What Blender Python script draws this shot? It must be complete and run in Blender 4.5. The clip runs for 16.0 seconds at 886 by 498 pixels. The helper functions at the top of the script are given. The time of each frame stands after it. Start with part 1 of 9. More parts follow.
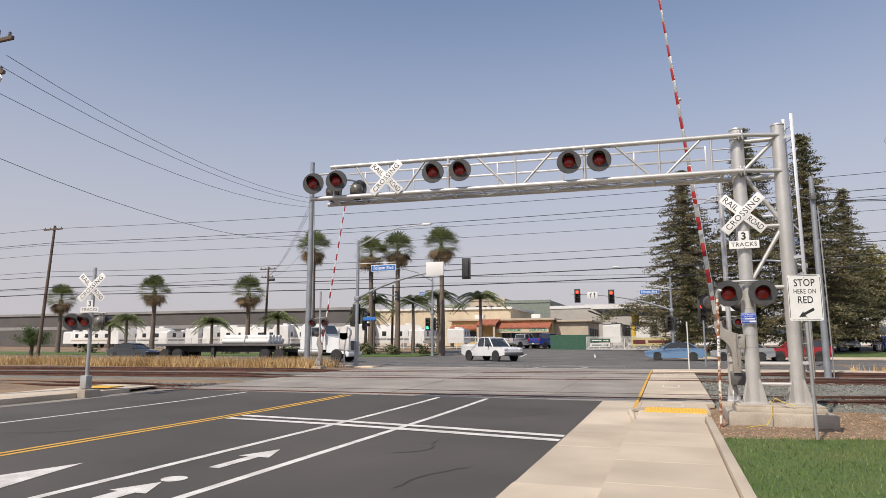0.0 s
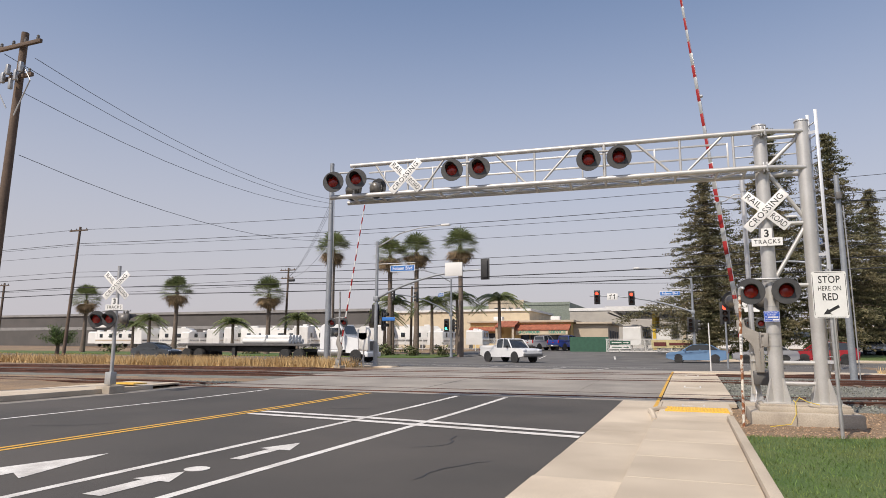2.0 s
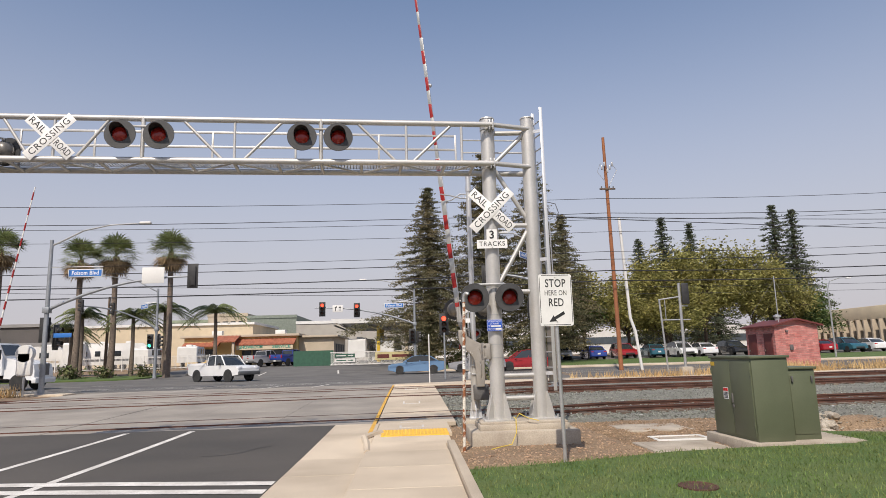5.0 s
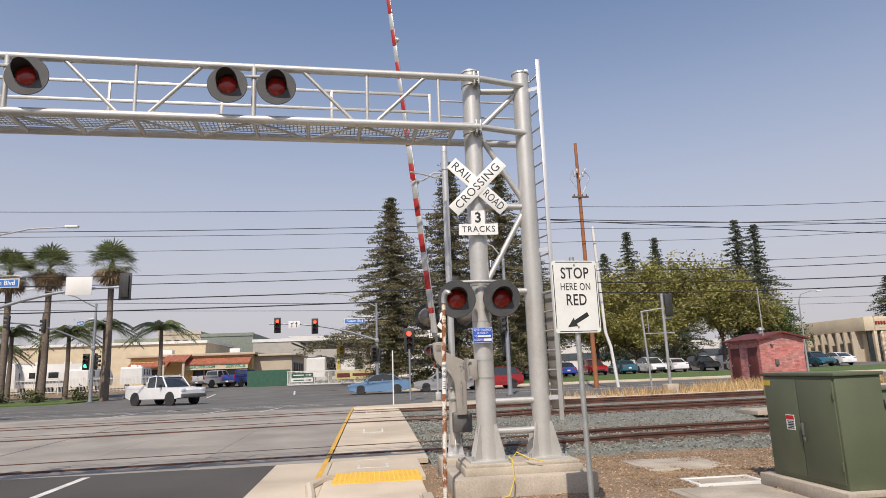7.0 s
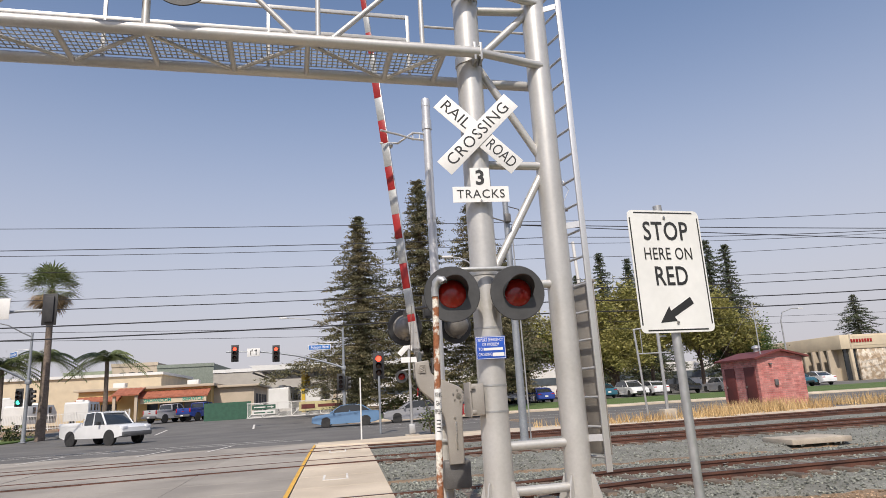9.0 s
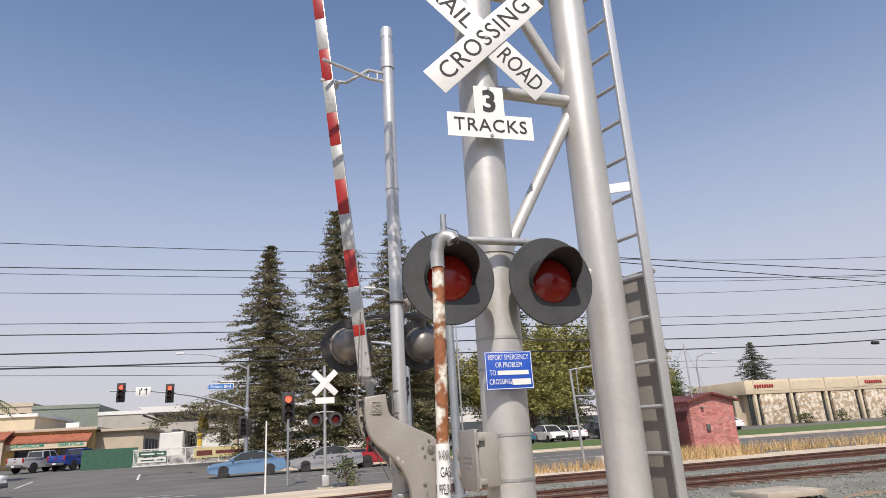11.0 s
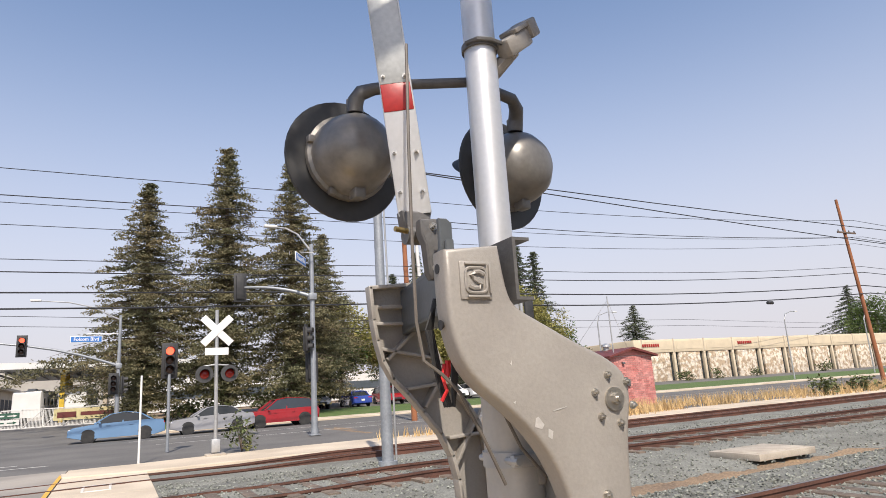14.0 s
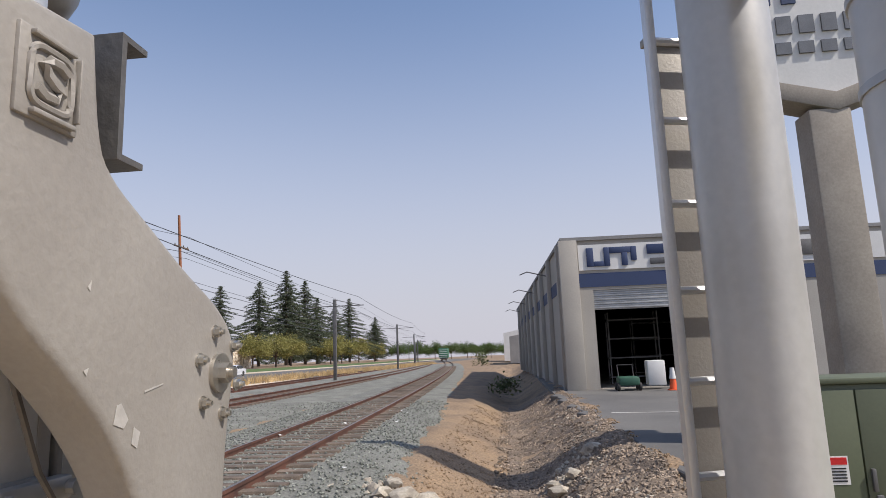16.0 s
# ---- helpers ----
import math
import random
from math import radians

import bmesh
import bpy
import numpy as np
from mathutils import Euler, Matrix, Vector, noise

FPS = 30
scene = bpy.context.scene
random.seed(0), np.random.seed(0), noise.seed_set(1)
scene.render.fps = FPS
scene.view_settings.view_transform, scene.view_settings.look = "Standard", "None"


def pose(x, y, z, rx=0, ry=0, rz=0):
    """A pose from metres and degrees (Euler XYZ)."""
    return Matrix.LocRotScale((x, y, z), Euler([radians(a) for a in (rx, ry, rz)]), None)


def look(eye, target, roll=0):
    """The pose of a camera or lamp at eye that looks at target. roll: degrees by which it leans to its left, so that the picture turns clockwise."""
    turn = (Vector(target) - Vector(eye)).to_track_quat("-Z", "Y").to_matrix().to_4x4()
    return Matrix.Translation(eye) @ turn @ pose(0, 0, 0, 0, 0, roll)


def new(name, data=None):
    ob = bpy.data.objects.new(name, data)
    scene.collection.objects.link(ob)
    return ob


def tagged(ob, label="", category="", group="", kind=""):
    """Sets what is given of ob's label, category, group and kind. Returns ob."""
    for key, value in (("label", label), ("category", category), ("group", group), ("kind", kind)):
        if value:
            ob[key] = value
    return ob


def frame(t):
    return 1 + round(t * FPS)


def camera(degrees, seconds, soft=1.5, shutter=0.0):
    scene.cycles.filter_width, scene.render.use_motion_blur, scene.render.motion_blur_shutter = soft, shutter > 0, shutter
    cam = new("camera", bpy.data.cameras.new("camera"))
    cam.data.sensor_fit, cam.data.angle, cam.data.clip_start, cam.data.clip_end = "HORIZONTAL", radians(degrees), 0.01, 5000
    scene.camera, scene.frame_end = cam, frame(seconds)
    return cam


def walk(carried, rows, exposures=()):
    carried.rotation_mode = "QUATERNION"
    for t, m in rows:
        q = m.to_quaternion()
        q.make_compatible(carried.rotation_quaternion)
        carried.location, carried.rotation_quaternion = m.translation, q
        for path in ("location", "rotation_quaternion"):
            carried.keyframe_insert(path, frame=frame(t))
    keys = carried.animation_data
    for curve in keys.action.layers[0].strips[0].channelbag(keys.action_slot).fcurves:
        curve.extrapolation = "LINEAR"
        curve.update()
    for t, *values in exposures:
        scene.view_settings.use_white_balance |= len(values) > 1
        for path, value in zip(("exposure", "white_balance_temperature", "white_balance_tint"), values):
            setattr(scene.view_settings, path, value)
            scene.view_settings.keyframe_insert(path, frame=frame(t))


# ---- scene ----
cam = camera(69.7, 16.0, soft=0.6)
PATH = [
    (0, (0.546, -0.005, 1.696), (-0.11, 1.862, 1.987), -0.1),
    (0.5, (0.537, -0.005, 1.687), (-0.117, 1.862, 1.979), -0.0),
    (1, (0.541, -0.017, 1.653), (-0.101, 1.857, 1.932), 0.3),
    (1.5, (0.535, 0.023, 1.588), (-0.135, 1.884, 1.883), -0.2),
    (2, (0.542, -0.017, 1.581), (-0.169, 1.829, 1.879), 0.2),
    (2.5, (0.551, -0.017, 1.583), (-0.161, 1.828, 1.881), 0.2),
    (3, (0.58, 0.196, 1.645), (0.053, 2.09, 2.015), 0.1),
    (3.5, (0.64, 0.654, 1.684), (0.236, 2.569, 2.096), -0.5),
    (4, (0.605, 1.286, 1.666), (0.241, 3.21, 2.073), -2.6),
    (4.5, (0.611, 2.064, 1.658), (0.574, 4.037, 1.987), -2.8),
    (5, (0.564, 2.859, 1.66), (0.669, 4.829, 1.989), -1.6),
    (5.2, (0.548, 3.142, 1.679), (0.7, 5.108, 2.013), -1.2),
    (7.3, (0.581, 6.388, 1.697), (0.838, 8.335, 2.076), -2.6),
    (7.5, (0.591, 6.702, 1.727), (0.949, 8.638, 2.078), -2.9),
    (8, (0.673, 7.518, 1.726), (1.046, 9.46, 2.028), -2.2),
    (8.5, (0.711, 8.314, 1.734), (1.014, 10.254, 2.118), -3.5),
    (10.8, (0.69, 11.63, 1.815), (1.297, 13.62, 2.41), -3.1),
    (11, (0.684, 11.86, 1.848), (1.317, 13.841, 2.462), -3.45),
    (11.5, (0.691, 12.486, 1.833), (1.379, 14.533, 2.504), -2.876),
    (12, (0.697, 13.267, 1.83), (1.122, 15.16, 2.317), -2.3),
    (12.5, (0.698, 13.925, 1.824), (0.956, 15.872, 2.203), -3.1),
    (13, (0.669, 14.48, 1.827), (0.939, 16.41, 2.278), -1.0),
    (13.5, (0.7, 15.024, 1.831), (1.302, 16.877, 2.283), -2.8),
    (14, (0.824, 15.547, 1.818), (1.723, 17.282, 2.248), -3.7),
    (14.5, (0.895, 15.995, 1.792), (2.119, 17.507, 2.256), -3.7),
    (15, (1.058, 16.281, 1.801), (2.705, 17.364, 2.14), -6.0),
    (15.5, (1.092, 16.468, 1.784), (2.978, 17.084, 2.032), -4.4),
    (16, (1.056, 16.526, 1.772), (3.016, 16.742, 2.106), -2.2),
]
walk(cam, [(t, look(eye, target, roll)) for t, eye, target, roll in PATH],
     [(t, stops, kelvin, 12.5) for t, stops, kelvin in ((0, 0.38, 6680), (5, 0.40, 6680), (8, 0.43, 6600), (11, 0.52, 6520), (12, 0.57, 6600), (13, 0.73, 6600), (14, 0.8, 6600), (15, 0.62, 6450), (16, 0.52, 6300))])

# ---- light ----
SUN_AZ = Vector((-0.28, -0.96, 0)).normalized()
SUN_EL = radians(50)
to_sun = SUN_AZ * math.cos(SUN_EL) + Vector((0, 0, math.sin(SUN_EL)))
world = bpy.data.worlds.new("sky")
scene.world = world
world.use_nodes = True
wn = world.node_tree.nodes
sky = wn.new("ShaderNodeTexSky")
sky.sky_type, sky.sun_disc = "NISHITA", False
sky.sun_elevation, sky.sun_rotation = SUN_EL, math.atan2(SUN_AZ.x, SUN_AZ.y)
sky.air_density, sky.dust_density, sky.ozone_density, sky.altitude = 1.0, 1.0, 2.0, 0
# summer haze: the blue pales evenly towards the horizon all round
wl = world.node_tree.links
wtc, wsep, wfall, wmix = wn.new("ShaderNodeTexCoord"), wn.new("ShaderNodeSeparateXYZ"), wn.new("ShaderNodeMapRange"), wn.new("ShaderNodeMix")
wl.new(wtc.outputs["Generated"], wsep.inputs[0])
wl.new(wsep.outputs["Z"], wfall.inputs[0])
wfall.interpolation_type = "SMOOTHERSTEP"
wfall.inputs[1].default_value, wfall.inputs[2].default_value = -0.12, 0.70
wfall.inputs[3].default_value, wfall.inputs[4].default_value = 1.0, 0.0
wmix.data_type = "RGBA"
wmix.inputs[7].default_value = (3.78, 3.69, 4.0, 1)
wl.new(wfall.outputs[0], wmix.inputs[0])
wl.new(sky.outputs[0], wmix.inputs[6])
wl.new(wmix.outputs[2], wn["Background"].inputs[0])
wn["Background"].inputs[1].default_value = 0.11
sun = new("sun", bpy.data.lights.new("sun", "SUN"))
sun.data.energy, sun.data.angle, sun.data.color = 3.1, radians(0.55), (1.0, 0.93, 0.82)
sun.matrix_world = look(to_sun * 60, (0, 0, 0))

# ---- materials ----
def mat(name, c1, c2=None, scale=3.0, rough=0.6, metal=0.0, bump=0.15, fine=60.0, fleck=0.12, emit=0.0, island=0.0, edge=(0.36, 0.66), leaf=0.0):
    """Two colours mixed by broad stains, with fine grain in colour, gloss and relief."""
    m = bpy.data.materials.new(name)
    m.use_nodes = True
    n, l = m.node_tree.nodes, m.node_tree.links
    b = n["Principled BSDF"]
    c2 = c2 or tuple(v * 0.8 for v in c1)
    tc = n.new("ShaderNodeTexCoord")
    big, small = n.new("ShaderNodeTexNoise"), n.new("ShaderNodeTexNoise")
    for t, s, d in ((big, scale, 5), (small, fine, 3)):
        t.inputs["Scale"].default_value, t.inputs["Detail"].default_value = s, d
        l.new(tc.outputs["Object"], t.inputs["Vector"])
    ramp = n.new("ShaderNodeMapRange")
    ramp.inputs[1].default_value, ramp.inputs[2].default_value = edge
    l.new(big.outputs["Fac"], ramp.inputs[0])
    mix = n.new("ShaderNodeMix")
    mix.data_type = "RGBA"
    mix.inputs[6].default_value, mix.inputs[7].default_value = (*c1, 1), (*c2, 1)
    l.new(ramp.outputs[0], mix.inputs[0])
    hsv = n.new("ShaderNodeHueSaturation")
    l.new(mix.outputs[2], hsv.inputs["Color"])
    val = n.new("ShaderNodeMapRange")
    val.inputs[1].default_value, val.inputs[2].default_value = 0.25, 0.75
    val.inputs[3].default_value, val.inputs[4].default_value = 1 - fleck, 1 + fleck
    l.new(small.outputs["Fac"], val.inputs[0])
    if island:
        info, geo = n.new("ShaderNodeObjectInfo"), n.new("ShaderNodeNewGeometry")
        add = n.new("ShaderNodeMath")
        l.new(info.outputs["Random"], add.inputs[0]), l.new(geo.outputs["Random Per Island"], add.inputs[1])
        fr = n.new("ShaderNodeMath")
        fr.operation = "FRACT"
        l.new(add.outputs[0], fr.inputs[0])
        mr = n.new("ShaderNodeMapRange")
        mr.inputs[3].default_value, mr.inputs[4].default_value = 1 - island, 1 + island
        l.new(fr.outputs[0], mr.inputs[0])
        mul = n.new("ShaderNodeMath")
        mul.operation = "MULTIPLY"
        l.new(mr.outputs[0], mul.inputs[0]), l.new(val.outputs[0], mul.inputs[1])
        l.new(mul.outputs[0], hsv.inputs["Value"])
    else:
        l.new(val.outputs[0], hsv.inputs["Value"])
    l.new(hsv.outputs[0], b.inputs["Base Color"])
    rr = n.new("ShaderNodeMapRange")
    rr.inputs[3].default_value, rr.inputs[4].default_value = max(rough - 0.08, 0.02), min(rough + 0.08, 1)
    l.new(small.outputs["Fac"], rr.inputs[0]), l.new(rr.outputs[0], b.inputs["Roughness"])
    b.inputs["Metallic"].default_value = metal
    if bump:
        bp = n.new("ShaderNodeBump")
        bp.inputs["Strength"].default_value, bp.inputs["Distance"].default_value = bump, 0.01
        l.new(small.outputs["Fac"], bp.inputs["Height"]), l.new(bp.outputs[0], b.inputs["Normal"])
    if leaf:
        thin, blend = n.new("ShaderNodeBsdfTranslucent"), n.new("ShaderNodeMixShader")
        l.new(hsv.outputs[0], thin.inputs["Color"])
        blend.inputs[0].default_value = leaf
        l.new(b.outputs[0], blend.inputs[1]), l.new(thin.outputs[0], blend.inputs[2])
        l.new(blend.outputs[0], n["Material Output"].inputs["Surface"])
    if emit:
        b.inputs["Emission Color"].default_value, b.inputs["Emission Strength"].default_value = (*c1, 1), emit
    return m


def glass_mat(name, tint=(0.03, 0.035, 0.04)):
    m = mat(name, tint, scale=1.0, rough=0.06, bump=0.0, fleck=0.02)
    m.node_tree.nodes["Principled BSDF"].inputs["Specular IOR Level"].default_value = 0.8
    return m


ASPHALT = mat("asphalt", (0.062, 0.056, 0.049), (0.092, 0.081, 0.07), 0.28, 0.85, fine=160, fleck=0.3, bump=0.35)
ASPHALT_OLD = mat("old_asphalt", (0.15, 0.142, 0.13), (0.11, 0.104, 0.097), 0.4, 0.88, fine=120, fleck=0.25, bump=0.3)
CONCRETE = mat("concrete", (0.60, 0.505, 0.385), (0.46, 0.38, 0.285), 0.55, 0.85, fine=70, fleck=0.16, island=0.10)
CONCRETE_GREY = mat("road_concrete", (0.34, 0.305, 0.26), (0.24, 0.215, 0.185), 0.5, 0.85, fine=60, fleck=0.14, island=0.07)
CONCRETE_FOOT = mat("footing_concrete", (0.46, 0.40, 0.32), (0.34, 0.29, 0.23), 2.0, 0.9, fine=40, fleck=0.15)
PAINT_WHITE = mat("road_white", (0.74, 0.71, 0.66), (0.52, 0.49, 0.45), 2.5, 0.75, fine=50, fleck=0.2)
PAINT_YELLOW = mat("road_yellow", (0.72, 0.40, 0.06), (0.6, 0.34, 0.06), 2.5, 0.75, fine=50, fleck=0.15)
PAD_YELLOW = mat("warning_pad_yellow", (0.80, 0.48, 0.06), (0.70, 0.42, 0.07), 2, 0.7, fine=40)
DIRT = mat("dry_dirt", (0.285, 0.195, 0.115), (0.185, 0.13, 0.085), 0.6, 0.95, fine=25, fleck=0.5, bump=1.0)
BANK = mat("gravelly_bank", (0.235, 0.175, 0.122), (0.15, 0.112, 0.082), 1.1, 0.95, fine=30, fleck=0.5, bump=1.0)
PEBBLE = mat("bank_pebbles", (0.33, 0.255, 0.185), (0.20, 0.155, 0.115), 2.0, 0.95, fine=30, fleck=0.3, island=0.45)
BALLAST = mat("ballast_bed", (0.205, 0.203, 0.175), (0.14, 0.137, 0.116), 0.9, 0.95, fine=28, fleck=0.5, bump=1.0)
STONE = mat("ballast_stone", (0.24, 0.245, 0.21), (0.175, 0.18, 0.152), 3, 0.9, fine=30, fleck=0.2, island=0.45)
ROCK = mat("rubble_rock", (0.44, 0.39, 0.31), (0.30, 0.255, 0.20), 4, 0.9, fine=25, fleck=0.25, bump=0.5, island=0.25)
CHIP = mat("wood_chip", (0.42, 0.30, 0.20), (0.30, 0.19, 0.12), 4, 0.9, fine=40, island=0.45)
LAWN = mat("lawn", (0.066, 0.118, 0.026), (0.10, 0.135, 0.038), 1.2, 0.9, fine=60, fleck=0.4, bump=0.6)
GRASS_GREEN = mat("grass_blades", (0.10, 0.165, 0.036), (0.17, 0.19, 0.06), 0.8, 0.7, fine=30, island=0.4, bump=0)
GRASS_DRY = mat("dry_grass", (0.58, 0.41, 0.20), (0.44, 0.29, 0.13), 0.4, 0.85, fine=30, island=0.3, bump=0)
RUST = mat("rail_rust", (0.15, 0.068, 0.046), (0.09, 0.045, 0.034), 2.0, 0.75, 0.25, fine=40, fleck=0.25)
RAILTOP = mat("rail_head", (0.30, 0.27, 0.25), (0.20, 0.175, 0.155), 1.0, 0.4, 0.7, fine=40)
TIE = mat("timber_tie", (0.19, 0.145, 0.11), (0.11, 0.085, 0.066), 3, 0.9, fine=35, fleck=0.35, bump=0.6, island=0.3)
SILVER = mat("aluminium_paint", (0.58, 0.565, 0.535), (0.50, 0.485, 0.455), 1.6, 0.42, 0.4, fine=30, fleck=0.05, bump=0.05)
GALV = mat("galvanised_steel", (0.50, 0.50, 0.49), (0.40, 0.40, 0.395), 3.0, 0.45, 0.6, fine=25, fleck=0.08, bump=0.06)
POLE_GREY = mat("pole_grey", (0.33, 0.35, 0.37), (0.27, 0.285, 0.30), 2.0, 0.5, 0.45, fine=20, bump=0.05)
CASTING = mat("grey_casting_paint", (0.345, 0.32, 0.285), (0.30, 0.275, 0.245), 3.0, 0.5, 0.15, fine=90, fleck=0.06, bump=0.12)
BEAM_GREY = mat("blue_grey_steel", (0.125, 0.135, 0.14), (0.10, 0.108, 0.112), 3.0, 0.45, 0.3, fine=50, fleck=0.06, bump=0.08)
CABLE_GREY = mat("grey_cable", (0.14, 0.12, 0.10), (0.10, 0.088, 0.075), 5.0, 0.6, fine=80, bump=0.1)
CAST_DARK = mat("dark_casting", (0.16, 0.155, 0.15), (0.12, 0.115, 0.11), 4.0, 0.55, 0.4, fine=60, bump=0.15)
DOME = mat("lamp_housing_grey", (0.22, 0.205, 0.185), (0.17, 0.16, 0.145), 3.0, 0.38, 0.35, fine=40, bump=0.05)
BLACK = mat("matt_black", (0.022, 0.022, 0.023), (0.035, 0.034, 0.033), 5.0, 0.6, fine=30, bump=0.05)
BLACK_DISC = mat("faded_black_disc", (0.055, 0.055, 0.055), (0.04, 0.04, 0.04), 5.0, 0.55, fine=30, bump=0.05)
LENS_RED = mat("red_lens", (0.32, 0.02, 0.012), (0.22, 0.012, 0.01), 5, 0.12, fine=60, bump=0.1)
STRIPE_RED = mat("red_reflective", (0.350, 0.017, 0.014), (0.294, 0.014, 0.013), 4, 0.4, fine=60, bump=0.03)
ALU = mat("bare_aluminium", (0.66, 0.66, 0.66), (0.61, 0.61, 0.61), 1.5, 0.4, 0.55, fine=60, fleck=0.04, bump=0.03)
ALU_DULL = mat("dull_aluminium", (0.50, 0.48, 0.44), (0.42, 0.40, 0.36), 3, 0.5, 0.3, fine=60, fleck=0.05, bump=0.04)
BARE_CHIP = mat("bare_metal_chip", (0.56, 0.53, 0.49), rough=0.5, metal=0.2)
STRIPE_WHITE = mat("grey_white_reflective", (0.44, 0.45, 0.44), (0.36, 0.37, 0.365), 3, 0.4, 0.3, fine=50, bump=0.03)
SIGN_WHITE = mat("sign_white", (0.80, 0.79, 0.76), (0.74, 0.73, 0.70), 3, 0.5, fine=20, fleck=0.03, bump=0.02)
SIGN_BLACK = mat("sign_black", (0.02, 0.02, 0.02), (0.03, 0.03, 0.03), 3, 0.6, bump=0)
SIGN_BLUE = mat("sign_blue", (0.02, 0.10, 0.50), (0.02, 0.085, 0.44), 3, 0.45, bump=0)
STREET_BLUE = mat("street_sign_blue", (0.03, 0.17, 0.50), (0.03, 0.15, 0.45), 3, 0.5, bump=0)
RUSTY_PIPE = mat("rusted_white_pipe", (0.70, 0.66, 0.57), (0.27, 0.10, 0.04), 9.0, 0.75, fine=45, fleck=0.3, bump=0.3, edge=(0.47, 0.54))
CABINET = mat("cabinet_green", (0.115, 0.13, 0.078), (0.10, 0.115, 0.068), 2.0, 0.5, fine=40, fleck=0.05, bump=0.04)
WOODPOLE = mat("weathered_pole", (0.15, 0.105, 0.075), (0.10, 0.07, 0.052), 1.5, 0.9, fine=20, fleck=0.25, bump=0.4)
WOODPOLE_NEW = mat("fresh_brown_pole", (0.34, 0.13, 0.055), (0.24, 0.095, 0.045), 1.0, 0.85, fine=20, fleck=0.2, bump=0.3)
WIRE = mat("black_wire", (0.03, 0.03, 0.032), rough=0.6, bump=0)
CHROME = mat("bright_steel", (0.62, 0.60, 0.55), (0.5, 0.46, 0.4), 8, 0.3, 0.9, fine=40)
TYRE = mat("tyre_rubber", (0.025, 0.025, 0.025), (0.04, 0.038, 0.036), 4, 0.85, fine=40)
GLASS = glass_mat("dark_glass")
CLEAR = glass_mat("bright_window", (0.10, 0.12, 0.14))
LAMP_RED = mat("tail_lamp", (0.42, 0.015, 0.015), rough=0.2, bump=0)
LAMP_WHITE = mat("head_lamp", (0.75, 0.76, 0.78), rough=0.15, bump=0)
BUMPER = mat("grey_bumper", (0.18, 0.18, 0.18), rough=0.4, metal=0.5, bump=0)
BARK = mat("bark", (0.15, 0.11, 0.08), (0.09, 0.065, 0.05), 4, 0.95, fine=15, fleck=0.35, bump=0.7)
PALM_BARK = mat("palm_bark", (0.20, 0.155, 0.12), (0.13, 0.10, 0.08), 5, 0.95, fine=12, fleck=0.35, bump=0.7)
PIN_BRASS = mat("brass_pin", (0.42, 0.30, 0.12), rough=0.4, metal=0.8)
NEEDLE = mat("conifer_needles", (0.145, 0.15, 0.08), (0.215, 0.175, 0.095), 0.35, 0.8, fine=3, fleck=0.25, island=0.4, bump=0, leaf=0.3)
NEEDLE_FAR = mat("far_conifer_needles", (0.085, 0.11, 0.066), (0.115, 0.125, 0.072), 0.5, 0.8, fine=3, fleck=0.25, island=0.4, bump=0, leaf=0.3)
LEAF_YELLOW = mat("yellow_green_leaves", (0.25, 0.245, 0.075), (0.33, 0.29, 0.09), 0.35, 0.7, fine=2, fleck=0.3, island=0.4, bump=0, leaf=0.35)
LEAF_GREEN = mat("green_leaves", (0.08, 0.13, 0.035), (0.11, 0.15, 0.04), 0.5, 0.7, fine=2, fleck=0.3, island=0.4, bump=0, leaf=0.35)
FROND = mat("palm_frond", (0.15, 0.19, 0.075), (0.21, 0.23, 0.095), 1.0, 0.5, fine=4, island=0.35, bump=0, leaf=0.3)
FROND_DEAD = mat("dead_frond", (0.33, 0.23, 0.12), (0.24, 0.16, 0.09), 1.0, 0.8, fine=4, island=0.35, bump=0)
SHRUB = mat("shrub_leaves", (0.075, 0.10, 0.035), (0.12, 0.12, 0.04), 1.0, 0.75, fine=4, island=0.4, bump=0)
BRICK = mat("pink_brick", (0.46, 0.16, 0.14), (0.56, 0.26, 0.23), 2.5, 0.85, fine=30, fleck=0.15, island=0.22)
MORTAR = mat("mortar", (0.50, 0.36, 0.32), rough=0.9, fine=40)
SHED_RED = mat("dark_red_paint", (0.15, 0.035, 0.03), (0.12, 0.03, 0.027), 3, 0.6, fine=20, bump=0.05)
STUCCO_CREAM = mat("cream_stucco", (0.62, 0.52, 0.37), (0.55, 0.46, 0.33), 0.8, 0.9, fine=30, fleck=0.06)
STUCCO_TAN = mat("tan_stucco", (0.50, 0.42, 0.32), (0.44, 0.37, 0.28), 0.6, 0.9, fine=30, fleck=0.06)
STUCCO_YELLOW = mat("yellow_stucco", (0.66, 0.48, 0.20), (0.58, 0.42, 0.19), 0.6, 0.9, fine=30, fleck=0.06)
SIDING = mat("grey_siding", (0.42, 0.39, 0.34), (0.37, 0.34, 0.30), 0.5, 0.8, fine=20, fleck=0.06)
BAND_BLUE = mat("navy_band", (0.035, 0.055, 0.13), (0.03, 0.05, 0.115), 0.5, 0.7, fine=20)
WALL_DARK = mat("dark_grey_wall", (0.11, 0.10, 0.095), (0.09, 0.085, 0.08), 0.3, 0.8, fine=15)
ROOF_TILE = mat("red_roof_tile", (0.36, 0.12, 0.065), (0.27, 0.09, 0.05), 1.5, 0.85, fine=15, fleck=0.25)
STONE_PANEL = mat("river_stone_panel", (0.40, 0.30, 0.20), (0.66, 0.58, 0.47), 1.6, 0.9, fine=3, fleck=0.35, bump=0.8, edge=(0.44, 0.56))
